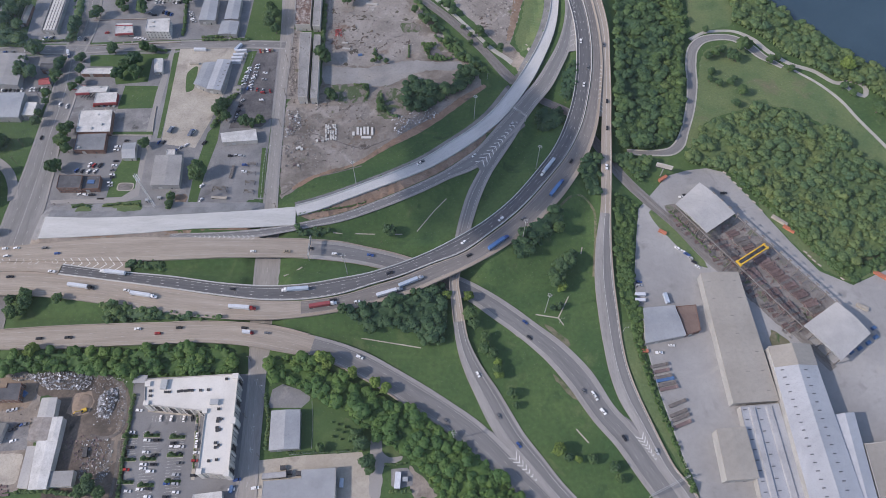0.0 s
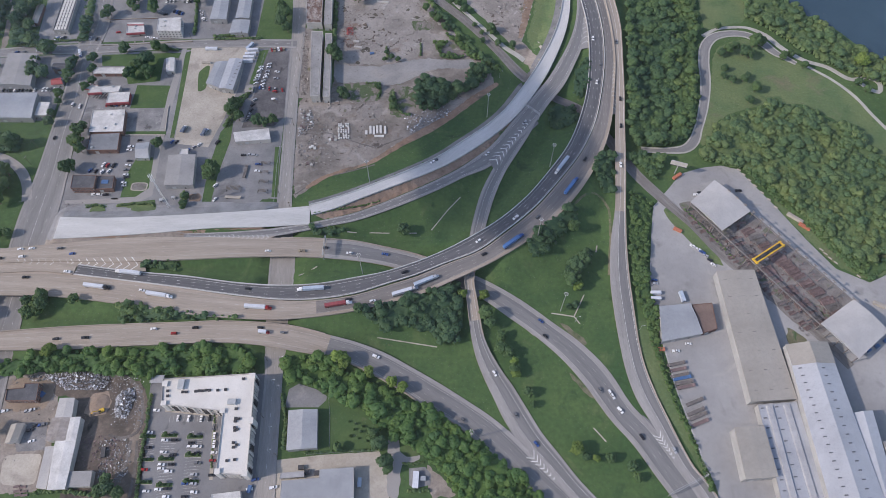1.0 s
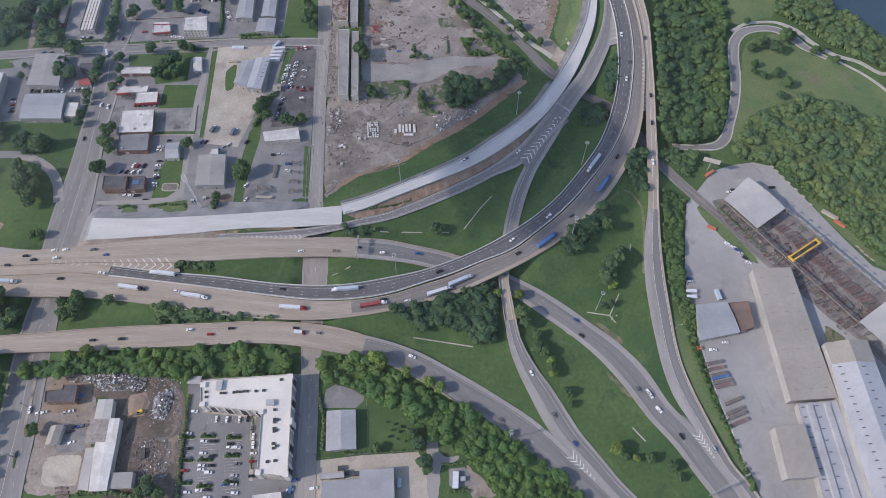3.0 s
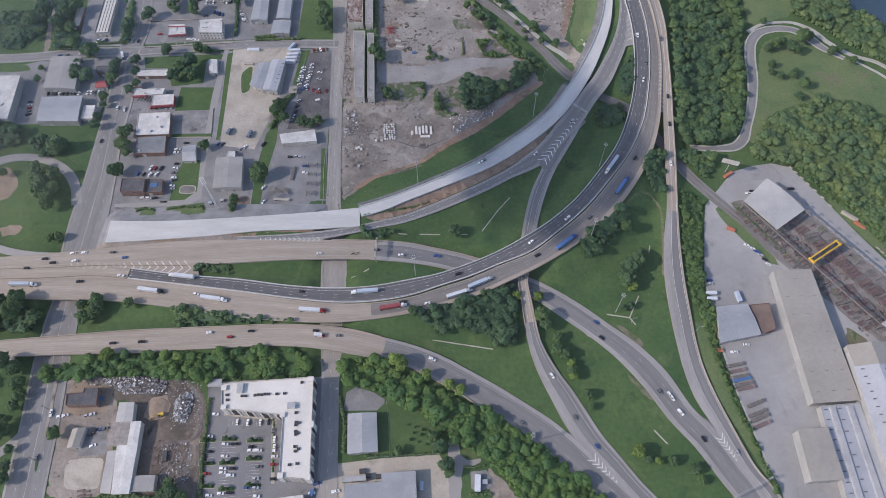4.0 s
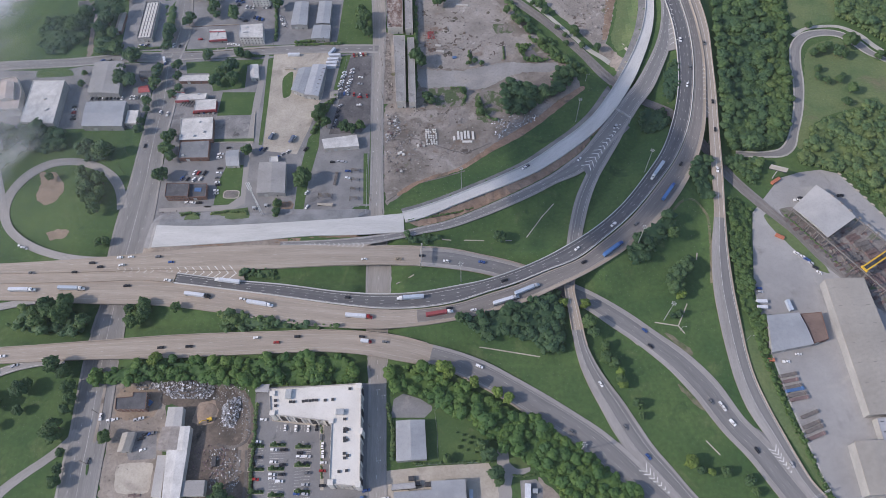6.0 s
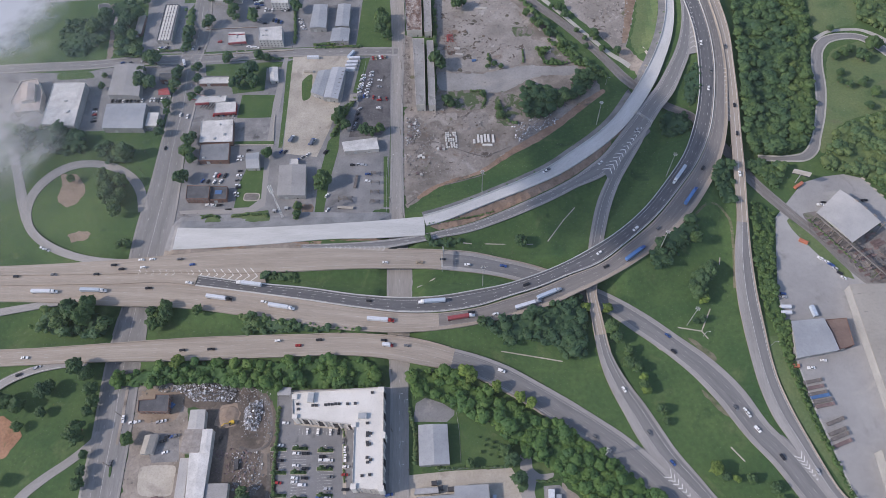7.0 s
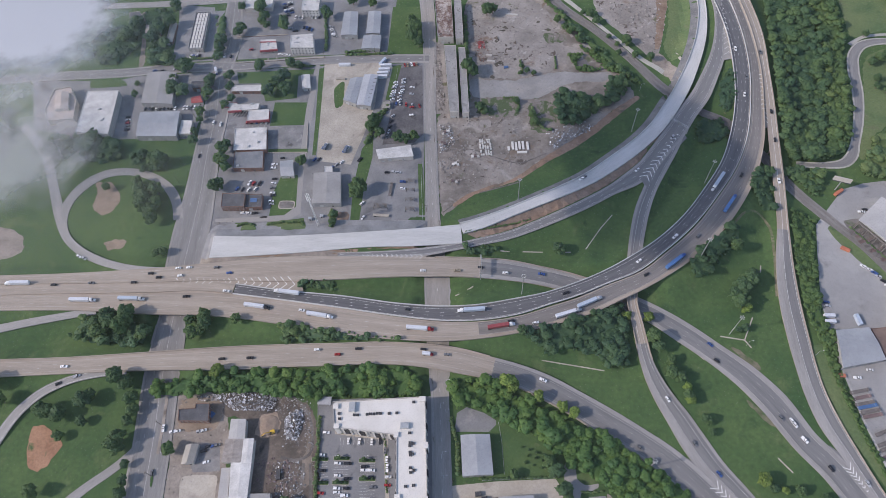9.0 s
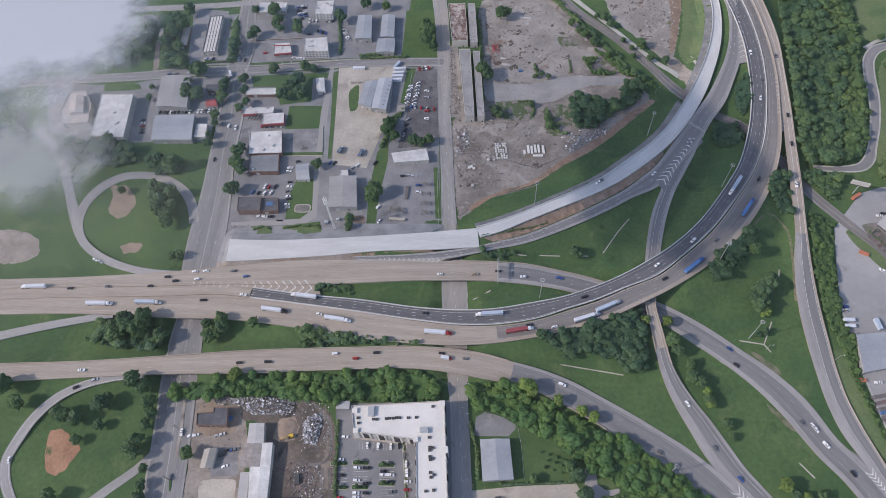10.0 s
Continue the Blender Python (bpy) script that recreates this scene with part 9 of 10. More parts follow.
for x, y, s in ((88.5, 250.1, 1.5), (26.5, 198.5, 1.2), (36.1, 176.1, 1.2), (35.6, 186.3, 1.0), (75.8, 121.8, 1.6), (89.6, 116.2, 0.9), (13.9, 240.5, 1.4), (-94, 185.9, 2.0), (-90.7, 182.4, 1.6), (-71.5, 176, 1.4), (-55.1, 169.6, 1.4), (-47.3, 164.5, 1.5), (-310.9, 188.5, 1.8), (-3.2, 241.3, 1.2), (-90.3, 184.2, 1.4), (388.2, 499.8, 2.2)):
    tree(x, y, s * 0.95, random.Random(x).choice((6, 7)), "yellow-green leafy tree standing on grass")


for (x, y), size in zip([(-5.3, 583.0), (0.3, 572.6), (27.1, 543.0), (34.0, 523.8), (48.0, 519.4), (11.0, 550.0), (18.3, 539.3), (-13.0, 584.8)], (1.4, 1.3, 1.5, 1.1, 1.2, 0.8, 0.8, 0.9)):
    tree(x, y, size, None, "small dark green tree beside the railway trail")


for (x, y), size in zip([(-411.7, 507.6), (-406.7, 475.9), (-339.0, 509.2)], (2.2, 2.2, 1.1)):
    tree(x, y, size, None, "broad light green tree beside the crossing")
for k, (x, y) in enumerate([(-421.1, 496.4), (-418.3, 480.6), (-383.6, 496.2), (-382.9, 485.6), (-383.9, 470.1), (-364.7, 482.9), (-365.1, 500.0), (-384.9, 450.0), (-458.6, 490.0), (-456.3, 474.3), (-479.4, 532.6), (-443.2, 597.2), (-458.4, 597.5), (-461.0, 582.2), (-454.7, 540.9), (-436.6, 526.6), (-453.1, 526.7), (-456.4, 564.2)]):
    tree(x, y, 0.85 + 0.18 * (k % 4), None, "dark green tree among houses and lots")


# ---- the steel yard with its travelling crane ----
def runway(a, b, z, label):
    a, b = Vector(a), Vector(b)
    d = b - a
    top = thing("crane_runway", label, "crane runway", "crane runways", at=(a.x, a.y, 0), turn=math.degrees(math.atan2(d.y, d.x)))
    n = d.length
    part("beam", boxes((0, -0.2, z - 1.0, n, 0.2, z), (0, -0.35, z, n, 0.35, z + 0.12)), WEATHERED, top)
    for i in range(int(n / 9) + 1):
        if "stacks" in label:
            part("column_head", boxes((i * 9 - 0.35, -0.7, z - 1, i * 9 + 0.35, -0.2, z + 3.0), (i * 9 - 1.7, -0.8, z + 3.0, i * 9 + 1.7, -0.1, z + 3.6)), WEATHERED, top)
        part("column", boxes((i * 9 - 0.3, -0.3, 0, i * 9 + 0.3, 0.3, z - 1), (i * 9 - 0.2, 0.3, z - 2.2, i * 9 + 0.2, 2.8, z - 1.9), (i * 9 - 0.6, -0.6, 0, i * 9 + 0.6, 0.6, 0.3)), WEATHERED, top)


RA, RB = ((189.6, 325.1), (269.1, 215)), ((223.5, 337.9), (300.4, 234.5))
runway(*RA, 10.0, "long steel crane runway on rusty columns")
runway(*RB, 10.0, "long steel crane runway beside the pipe stacks")
a, b = Vector((230.8, 270.2)), Vector((255.8, 286.4))
crane = thing("travelling_crane", "yellow travelling crane bridging two runways", "crane", at=(a.x, a.y, 10.12), turn=math.degrees(math.atan2((b - a).y, (b - a).x)))
n = (b - a).length
for y in (-1.9, 1.9):
    part("girder", boxes((-1, y - 0.5, 0.3, n + 1, y + 0.5, 1.9), bevel=0.05), YELLOW, crane)
for x in (0, n):
    part("end_carriage", boxes((x - 0.7, -3.0, 0.0, x + 0.7, 3.0, 1.2), bevel=0.06), YELLOW, crane)
part("walkway", boxes((1, -1.3, 0.9, n - 1, 1.3, 1.05)), DARK, crane)
for x, w in ((n * 0.3, 5.0), (n * 0.75, 6.0)):
    part("trolley", boxes((x - w / 2, -1.3, 1.9, x + w / 2, 1.3, 2.8), (x - w / 3, -0.8, 2.8, x + w / 3, 0.8, 3.3), bevel=0.06), DARK, crane)


def steel_stack(x, y, turn, length, width, layers, rng, material):
    """A tight stack of tubes as one ridged body, on two timber bearers."""
    top = thing("steel_stack", "stack of rusty steel bars on timber bearers" if material is RUST else "stack of grey steel bars on timber bearers", "steel stack", "steel stacks in the yard", at=(x, y, 0.06), turn=turn)
    k, h = int(width / 0.7), 0.25 + layers * 0.6
    prof = [(-width / 2, 0.25)]
    for i in range(k):
        y0, s = -width / 2 + i * width / k, rng.choice((0, 0, 0.25))
        prof += [(y0 + 0.05, h - 0.25 - s), (y0 + 0.2, h - s), (y0 + width / k - 0.2, h - s), (y0 + width / k - 0.05, h - 0.25 - s)]
    prof.append((width / 2, 0.25))
    bm = bmesh.new()
    ends = [[bm.verts.new((e * length / 2 + rng.uniform(-0.1, 0.1), a, b)) for a, b in prof] for e in (-1, 1)]
    for i in range(len(prof)):
        j = (i + 1) % len(prof)
        bm.faces.new((ends[0][i], ends[0][j], ends[1][j], ends[1][i]))
    bm.faces.new(ends[0]), bm.faces.new(ends[1][::-1])
    part("load", bm, material, top)
    for t in (-0.3, 0.3):
        part("bearer", boxes((t * length - 0.15, -width / 2, 0, t * length + 0.15, width / 2, 0.27)), BARK, top)


rng = random.Random(5)
ua, ub = Vector(RA[1]) - Vector(RA[0]), Vector(RB[0]) - Vector(RA[0])
across = math.degrees(math.atan2(ub.y, ub.x))
for i in range(31):
    for j, (c0, length) in enumerate(((0.26, 12.0), (0.74, 12.0))):
        t = 0.27 + i * 0.0235
        if rng.random() < 0.86:
            p = Vector(RA[0]) + ua * t + (Vector(RB[0]).lerp(Vector(RB[1]), t) - Vector(RA[0]).lerp(Vector(RA[1]), t)) * c0
            steel_stack(p.x, p.y, across + rng.uniform(-3, 3), length * rng.uniform(0.8, 1.1), rng.choice((3.2, 4.0, 4.6)), rng.choice((1, 1, 2, 3)), rng, RUST if rng.random() < 0.68 else WEATHERED)
for i in range(26):
    t = 0.02 + i * 0.038
    p = Vector(RA[0]) + ua * t + Vector((-ub.x, -ub.y)).normalized() * rng.uniform(3, 4.5)
    if rng.random() < 0.9:
        steel_stack(p.x, p.y, across + rng.uniform(-8, 8), rng.uniform(4, 6.5), rng.choice((2.0, 2.6, 3.2)), rng.choice((1, 1, 2)), rng, RUST if rng.random() < 0.7 else WEATHERED)
        if i % 2 == 0:
            rack = thing("storage_rack", "rusty steel storage rack in the yard", "rack", "yard racks", at=(p.x + 2, p.y - 1, 0.06), turn=across)
            part("post", boxes((-4, -0.15, 0, -3.7, 0.15, 5)), RUST, rack)
            part("post", boxes((3.7, -0.15, 0, 4, 0.15, 5)), RUST, rack)
            part("beam", boxes((-4.4, -0.2, 5, 4.4, 0.2, 5.35)), RUST, rack)


DECK = mat("worn_timber_deck", (0.10, 0.09, 0.085), (0.17, 0.15, 0.14), 0.5, 4.0, 0.15, 0.9)


def flat_trailer(x, y, turn, material, label):
    ob = thing("flat_trailer", label, "trailer", "parked trailers", at=(x, y, 0.1), turn=turn)
    part("deck", boxes((-7, -1.25, 1.1, 7, 1.25, 1.4), (5.5, -1.25, 1.4, 7, 1.25, 2.0), bevel=0.03), material, ob)
    part("chassis", boxes((-6.8, -0.5, 0.8, 6.5, -0.3, 1.1), (-6.8, 0.3, 0.8, 6.5, 0.5, 1.1)), DARK, ob)
    for px in (-5.6, -4.4):
        for py in (-0.95, 0.95):
            part("wheel", TRUCK_WHEEL, TYRE, ob).matrix_basis = pose(px, py, 0.5)
    part("landing_leg", boxes((3.6, -0.9, 0, 3.8, -0.7, 1.1), (3.6, 0.7, 0, 3.8, 0.9, 1.1)), DARK, ob)


for i, (x, y) in enumerate([(157, 186.6), (157.2, 182.1), (158.2, 177.7), (159.5, 175.5), (160.6, 172.1), (161.4, 169), (165.7, 157.6), (165.4, 150.4), (166.5, 147.1), (166.8, 142.2)]):
    flat_trailer(x, y, 22 if i > 5 else 12, (DECK, RUST, DECK, DECK)[i % 4] if i != 3 else BLUE, "empty flatbed trailer parked in the yard")


def container(x, y, turn, l, w, h, material, label, name="container", category="container", z=0.1):
    ob = thing(name, label, category, at=(x, y, z), turn=turn)
    part("body", boxes((-l / 2, -w / 2, 0.1, l / 2, w / 2, h), bevel=0.05), material, ob)
    part("door", boxes((l / 2, -w / 2 + 0.1, 0.2, l / 2 + 0.06, w / 2 - 0.1, h - 0.15)), STEEL, ob)


container(186.5, 361, 35, 9, 2.6, 2.6, ORANGE, "orange shipping container on the grass")
container(278.8, 318.1, -40, 14, 2.6, 2.6, PALE, "pale trailer parked by the fence", "trailer", "trailer")
container(284.8, 309.6, -40, 10, 2.6, 2.0, ORANGE, "orange loaded trailer by the fence", "trailer", "trailer")
container(349.2, 265.5, -38, 14, 3.0, 2.0, ORANGE, "orange steel trailer in the yard", "trailer", "trailer")
container(150.7, 245.9, 0, 8, 2.6, 2.8, TRAILER_WHITE, "white trailer at the yard's edge", "trailer", "trailer")
container(150, 240.9, 0, 8, 2.6, 2.8, TRAILER_WHITE, "white trailer at the yard's edge", "trailer", "trailer")
container(170.9, 242.6, 100, 9, 2.8, 3.2, TRAILER_STEEL, "grey trailer beside the yard office", "trailer", "trailer")
container(177.9, 305.3, -30, 7, 2.5, 2.0, ORANGE, "rusty orange skip in the yard", "skip", "skip")
container(148, 198.2, 0, 5, 2.5, 1.8, ORANGE, "orange skip at the yard's edge", "skip", "skip")
container(324.5, 237.3, -30, 9, 3.0, 2.2, PALE, "pale flatbed loaded with timber", "trailer", "trailer")
for x, y in [(304.2, 199), (311.7, 202.3), (319.6, 207), (326.7, 211.8), (327.4, 219.4)]:
    container(x, y, 30, 3.2, 2.6, 2.4, BLUE, "blue steel bin beside the shed", "steel_bin", "bin")
for x, y in [(-210.9, 513.6), (-212.3, 508), (-213.2, 503.3), (-214, 498.5)]:
    container(x, y, 3, 11, 2.6, 3.4, TRAILER_WHITE, "white box trailer parked by the fuel station", "trailer", "trailer")
container(-252.7, 515.4, 0, 12, 2.6, 2.8, TRAILER_WHITE, "white box trailer on the truck lot", "trailer", "trailer")
container(-254.6, 496.4, 0, 9, 2.2, 2.0, PALE, "long white tank on the truck lot", "tank", "tank")
container(-214.7, 518.8, 60, 10, 2.6, 3.0, TRAILER_STEEL, "grey trailer waiting in the street", "trailer", "trailer", z=0.45)
container(-73.4, 98.5, 90, 6, 2.6, 2.8, TRAILER_STEEL, "grey trailer on the warehouse apron", "trailer", "trailer")
container(-310.9, 158.4, 60, 4, 3.0, 2.0, BLUE, "blue tarpaulin-covered stack in the yard", "covered_stack", "covered stack")
container(-148.2, 93.4, 80, 5, 2.4, 2.2, BLUE, "blue skip behind the hotel", "skip", "skip")
# utility compound
patch("pavement", "grey paved pad of the utility compound", [(-40.0, 108.5), (-28.9, 109.6), (-24.6, 104.5), (-25.1, 97.7), (-36.3, 95.3), (-39.5, 97.5)], LOT, 0.2)
container(-35.1, 100.6, 88, 11, 4.0, 3.2, TRAILER_WHITE, "white equipment shelter in a compound", "equipment_shelter", "shelter", z=0.2)
container(-30.1, 101.6, 0, 3.5, 3.0, 2.2, STEEL, "grey electrical cabinet in the compound", "cabinet", "cabinet", z=0.2)
hedge("clipped green hedge round the compound", [(-44.3, 111.9), (-37.1, 111.6), (-29.0, 112.5)], 1.1, 51)
hedge("low green shrubs below the compound", [(-39.4, 93.2), (-32.4, 93.6), (-24.7, 94.0)], 1.4, 52)
for x, y in [(-114.6, 108.1), (-110.2, 105.1), (-103.1, 104.5)]:
    container(x, y, 5, 4.0, 3.0, 2.4, DARK, "dark steel waste bin on the warehouse apron", "waste_bin", "bin")
# roof details of the works
def hall_roof(x, y):
    """The height of the wide hall's pitched roof over a place."""
    def off(a, b):
        return abs((b[0] - a[0]) * (y - a[1]) - (b[1] - a[1]) * (x - a[0])) / math.hypot(b[0] - a[0], b[1] - a[1])
    p, q = off(HALL[0], HALL[3]), off(HALL[1], HALL[2])
    t = p / (p + q)
    return 13.1 + 4.0 * (1 - abs(2 * t - 1))


VENT = boxes((-1.2, -0.3, -0.5, 1.2, 0.3, 0.35), (-1.25, -0.38, 0.35, 1.25, 0.38, 0.43))
VENT_MESH = bpy.data.meshes.new("roof_vent")
VENT.to_mesh(VENT_MESH)
VENT_MESH.materials.append(mat("dark_vent", (0.10, 0.105, 0.12), (0.16, 0.165, 0.18), 0.5, 4.0, 0.1, 0.6))


def vents(owner, a, b, count, height):
    for i in range(count):
        t = i / (count - 1)
        x, y = a[0] + (b[0] - a[0]) * t, a[1] + (b[1] - a[1]) * t
        part("roof_vent", VENT_MESH, STEEL, owner, "dark louvred roof vent").matrix_basis = pose(x - owner.location.x, y - owner.location.y, height(x, y), 0, 0, 4)


vents(hall, (241.6, 179.1), (248.6, 91), 17, hall_roof)
vents(hall, (257.5, 178.9), (263.5, 89.2), 16, hall_roof)
vents(annex, (211, 151.4), (212.8, 87.9), 10, lambda x, y: 7.1)
vents(annex, (221.2, 152.4), (222.6, 88), 9, lambda x, y: 7.1)
for a, b in (((216.2, 153.1), (217.8, 89.8)), ((228.5, 154.1), (231.3, 89.9))):
    a, b = Vector(a), Vector(b)
    d = b - a
    part("roof_monitor", boxes((0, -2.4, 0, d.length, 2.4, 0.7), (0, -2.0, 0.7, d.length, 2.0, 1.1), bevel=0.05), ROOF_GREY, annex, "raised grey roof monitor").matrix_basis = pose(a.x - annex.location.x, a.y - annex.location.y, 7.0, 0, 0, math.degrees(math.atan2(d.y, d.x)))
# panels on the storage hall
sa, sb, sc = Vector((-419.3, 589.4)), Vector((-407.1, 590.1)), Vector((-416.1, 537.2))
for i in range(4):
    for j in range(9):
        p = sa + (sb - sa) * (0.12 + i * 0.25) + (sc - sa) * (0.06 + j * 0.11)
        part("roof_panel", boxes((-1.15, -3.2, 0, 1.15, 3.2, 0.25), bevel=0.04), ROOF_CLEAN, storage).matrix_basis = pose(p.x - storage.location.x, p.y - storage.location.y, 5.06, 0, 0, math.degrees(math.atan2((sa - sc).y, (sa - sc).x)) - 90)


# ---- rubble and scrap ----
def scatter(name, label, pts, count, lo, hi, material, seed, flat=0.6, pile=0.0, base=0.0):
    """Many small broken pieces over an outline, heaped towards its middle by pile."""
    rng = np.random.RandomState(seed)
    xs, ys = [p[0] for p in pts], [p[1] for p in pts]
    cx, cy, rx, ry = np.mean(xs), np.mean(ys), (max(xs) - min(xs)) / 2, (max(ys) - min(ys)) / 2
    v, f = [], []
    cube = np.array([(x, y, z) for x in (-1, 1) for y in (-1, 1) for z in (-1, 1)], dtype=float)
    quads = np.array([(0, 1, 3, 2), (4, 6, 7, 5), (0, 4, 5, 1), (2, 3, 7, 6), (0, 2, 6, 4), (1, 5, 7, 3)])
    while len(v) < count:
        x, y = rng.uniform(min(xs), max(xs)), rng.uniform(min(ys), max(ys))
        if not inside(pts, np.array([x]), np.array([y]))[0]:
            continue
        h = pile * max(0.0, 1 - math.hypot((x - cx) / rx, (y - cy) / ry) ** 2) * rng.uniform(0.4, 1)
        s = lo + (hi - lo) * rng.uniform(0, 1) ** 3
        r = np.array(Euler(rng.uniform(-0.6, 0.6, 3) + (0, 0, rng.uniform(0, 3))).to_matrix())
        v.append((cube * (s, s * rng.uniform(0.3, 1), s * flat * rng.uniform(0.3, 1)) * rng.uniform(0.7, 1.1, (8, 3))) @ r.T + (x, y, h + s * flat * 0.3 + 0.08 + base))
        f.append(quads + 8 * len(f))
    tagged(part(name, mesh_of(name, np.vstack(v).tolist(), np.vstack(f).tolist(), material), material, None), label, name.replace("_", " "), kind="stuff")


def mound(name, label, pts, h, material, seed, rough=0.18):
    """A heap of loose earth or scrap with an uneven outline and top."""
    rng = np.random.RandomState(seed)
    xs, ys = [p[0] for p in pts], [p[1] for p in pts]
    cx, cy, rx, ry = np.mean(xs), np.mean(ys), (max(xs) - min(xs)) / 2, (max(ys) - min(ys)) / 2
    g = np.linspace(-1, 1, 25)
    x, y = np.meshgrid(g, g)
    swell = np.array([noise.noise((a * 1.6 + seed, b * 1.6, 2.0)) for a, b in zip(x.ravel(), y.ravel())]).reshape(x.shape)
    r = np.hypot(x, y) * (1.05 + 0.35 * swell)
    z = h * np.clip(1 - r**2, -0.1, 1) * (1 + 0.4 * swell) * rng.uniform(1 - rough, 1 + rough, x.shape) - 0.05
    vv = np.column_stack([(cx + x * rx).ravel(), (cy + y * ry).ravel(), z.ravel()])
    i = (np.arange(24)[:, None] * 25 + np.arange(24)[None]).ravel()
    part_ob = part(name, mesh_of(name, vv.tolist(), np.column_stack([i, i + 1, i + 26, i + 25]).tolist(), material), material, None)
    tagged(part_ob, label, name.replace("_", " "), kind="stuff")


def skylights(pts, z, rows, count, label):
    """Short dark roof lights in rows across a long roof (corners as in the outline)."""
    p = [Vector(v) for v in pts]
    for r in range(rows):
        for i in range(count):
            t, u = (i + 0.5) / count, (r + 0.5) / rows
            c = p[0].lerp(p[3], t).lerp(p[1].lerp(p[2], t), u)
            d = p[1] - p[0]
            part("roof_light", boxes((-1.3, -0.18, -0.2, 1.3, 0.18, 0.12), bevel=0.02), WEATHERED, long_hall, label).matrix_basis = pose(c.x - long_hall.location.x, c.y - long_hall.location.y, z + 0.35 * (1 - abs(2 * u - 1)) + 0.1, 0, 0, math.degrees(math.atan2(d.y, d.x)))


skylights([(199.2, 261.6), (229.3, 263.0), (236.6, 158.4), (203.2, 155.9)], 9.0, 3, 7, "slim dark roof light")
heap1, heap2 = [(-310.5, 174.1), (-293.4, 176.1), (-267.9, 175.6), (-263.9, 169), (-268.4, 162.5), (-295.3, 162.1), (-309.1, 169.8)], [(-256.1, 157.6), (-250.4, 162.4), (-244.2, 165.7), (-242.4, 157.9), (-243.2, 148.1), (-245.2, 141.6), (-252.6, 142.0), (-256.1, 149.9)]
mound("scrap_heap", "long heap of bright shredded scrap metal", heap1, 3.0, DARK_SOIL, 1)
scatter("scrap_pieces", "loose pieces of bright scrap metal on a heap", heap1, 1600, 0.15, 0.85, SCRAP_BRIGHT, 2, 0.5, 3.6)
mound("scrap_heap", "round heap of bright scrap metal", heap2, 2.6, DARK_SOIL, 3)
scatter("scrap_pieces", "loose pieces of scrap metal on a round heap", heap2, 1100, 0.15, 0.85, SCRAP_BRIGHT, 4, 0.5, 3.2)
scatter("scrap_pieces", "scattered rusty scrap on the dirt yard", [(-274.9, 129.2), (-242.3, 127.6), (-240.5, 106.1), (-253.9, 98.4), (-269.8, 105.8)], 260, 0.2, 1.0, RUST, 5, 0.5)
scatter("rubble", "scattered broken concrete and brick", [(-134, 593.7), (-67.7, 612.9), (-29.7, 560.2), (-31.4, 518.7), (-62.2, 510.3), (-90.2, 505.9), (-124.8, 503)], 700, 0.2, 1.1, RUBBLE, 6, 0.4)
for k, (x, y, r) in enumerate(((-111.8, 547.1, 3.6), (-99.9, 548.6, 3.8), (-92.2, 567.7, 3.4), (-95.7, 531.6, 3.2), (-88.2, 537.3, 2.4), (-85.7, 544.5, 2.2), (-96.6, 517.1, 4.2), (-123.1, 573.3, 3.6), (-84.6, 575.3, 2.2), (-101.3, 514.9, 3.0), (-95.5, 563.3, 3.0), (-121.6, 557.1, 2.6), (-104.8, 498.6, 2.8), (-58.1, 575.6, 2.4), (-49.5, 563.8, 3.4))):
    patch("weed_patch", "dark withered weeds on the pale cleared ground", [(x + r * (0.6 + 0.6 * abs(noise.noise((k, a, 0.0)))) * 1.3 * math.cos(a), y + r * (0.6 + 0.6 * abs(noise.noise((k, a, 4.0)))) * 0.8 * math.sin(a)) for a in np.linspace(0, 5.6, 8)], DARK_WEED, 0.13, category="weeds", ragged=2.0)
low_box("tarpaulin_stack", "blue tarpaulin over stacked material on bare ground", "covered stack", -91.9, 511.2, 4.2, 2.6, 1.2, BLUE, 12, 0.1, "", 0.3)
for x, y, w in ((-106.6, 519.8, 8.0), (-108.8, 528.1, 6.0), (-85.3, 587.4, 12.0)):
    low_box("slab_stack", "pale stack of broken wall panels on bare ground", "panel stack", x, y, w, 2.2, 1.0, STUCCO, -8, 0.1)
hedge("green weeds beside an old slab", [(-77.7, 520.7), (-76.5, 510), (-75.8, 501.6)], 1.3, 31)
hedge("green weeds at an old slab's end", [(-43.8, 525.2), (-43.2, 507.4)], 1.1, 32)
patch("pavement", "dark wet concrete floor among weeds", [(-25.5, 521.3), (-12.8, 521.4), (-8.8, 507.8), (-24.2, 506.2)], LOT_DARK, 0.13, ragged=0.6)
scatter("rubble", "red brick heap on the pale cleared ground", [(-122, 549), (-114, 549), (-112, 538), (-119, 538)], 90, 0.3, 1.1, ROOF_RED, 35, 0.4, 0.8)
scatter("rubble", "dark puddled debris on the cleared site", [(-128, 576), (-83.6, 576.7), (-79.7, 518), (-121.9, 513.4)], 40, 0.8, 2.6, DARK_SOIL, 61, 0.08)
scatter("rubble", "scattered rubble over the lower cleared site", [(-155.1, 434.1), (-129, 448.7), (-59.8, 464.4), (-52, 414.8), (-91.3, 384.3), (-143.7, 355)], 420, 0.2, 1.0, RUBBLE, 7, 0.4)
scatter("rubble", "rubble inside the roofless factory", [(-165.7, 541.2), (-158.2, 541.4), (-149.3, 455.7), (-155.6, 454.1)], 600, 0.3, 1.2, RUBBLE, 8, 0.4)
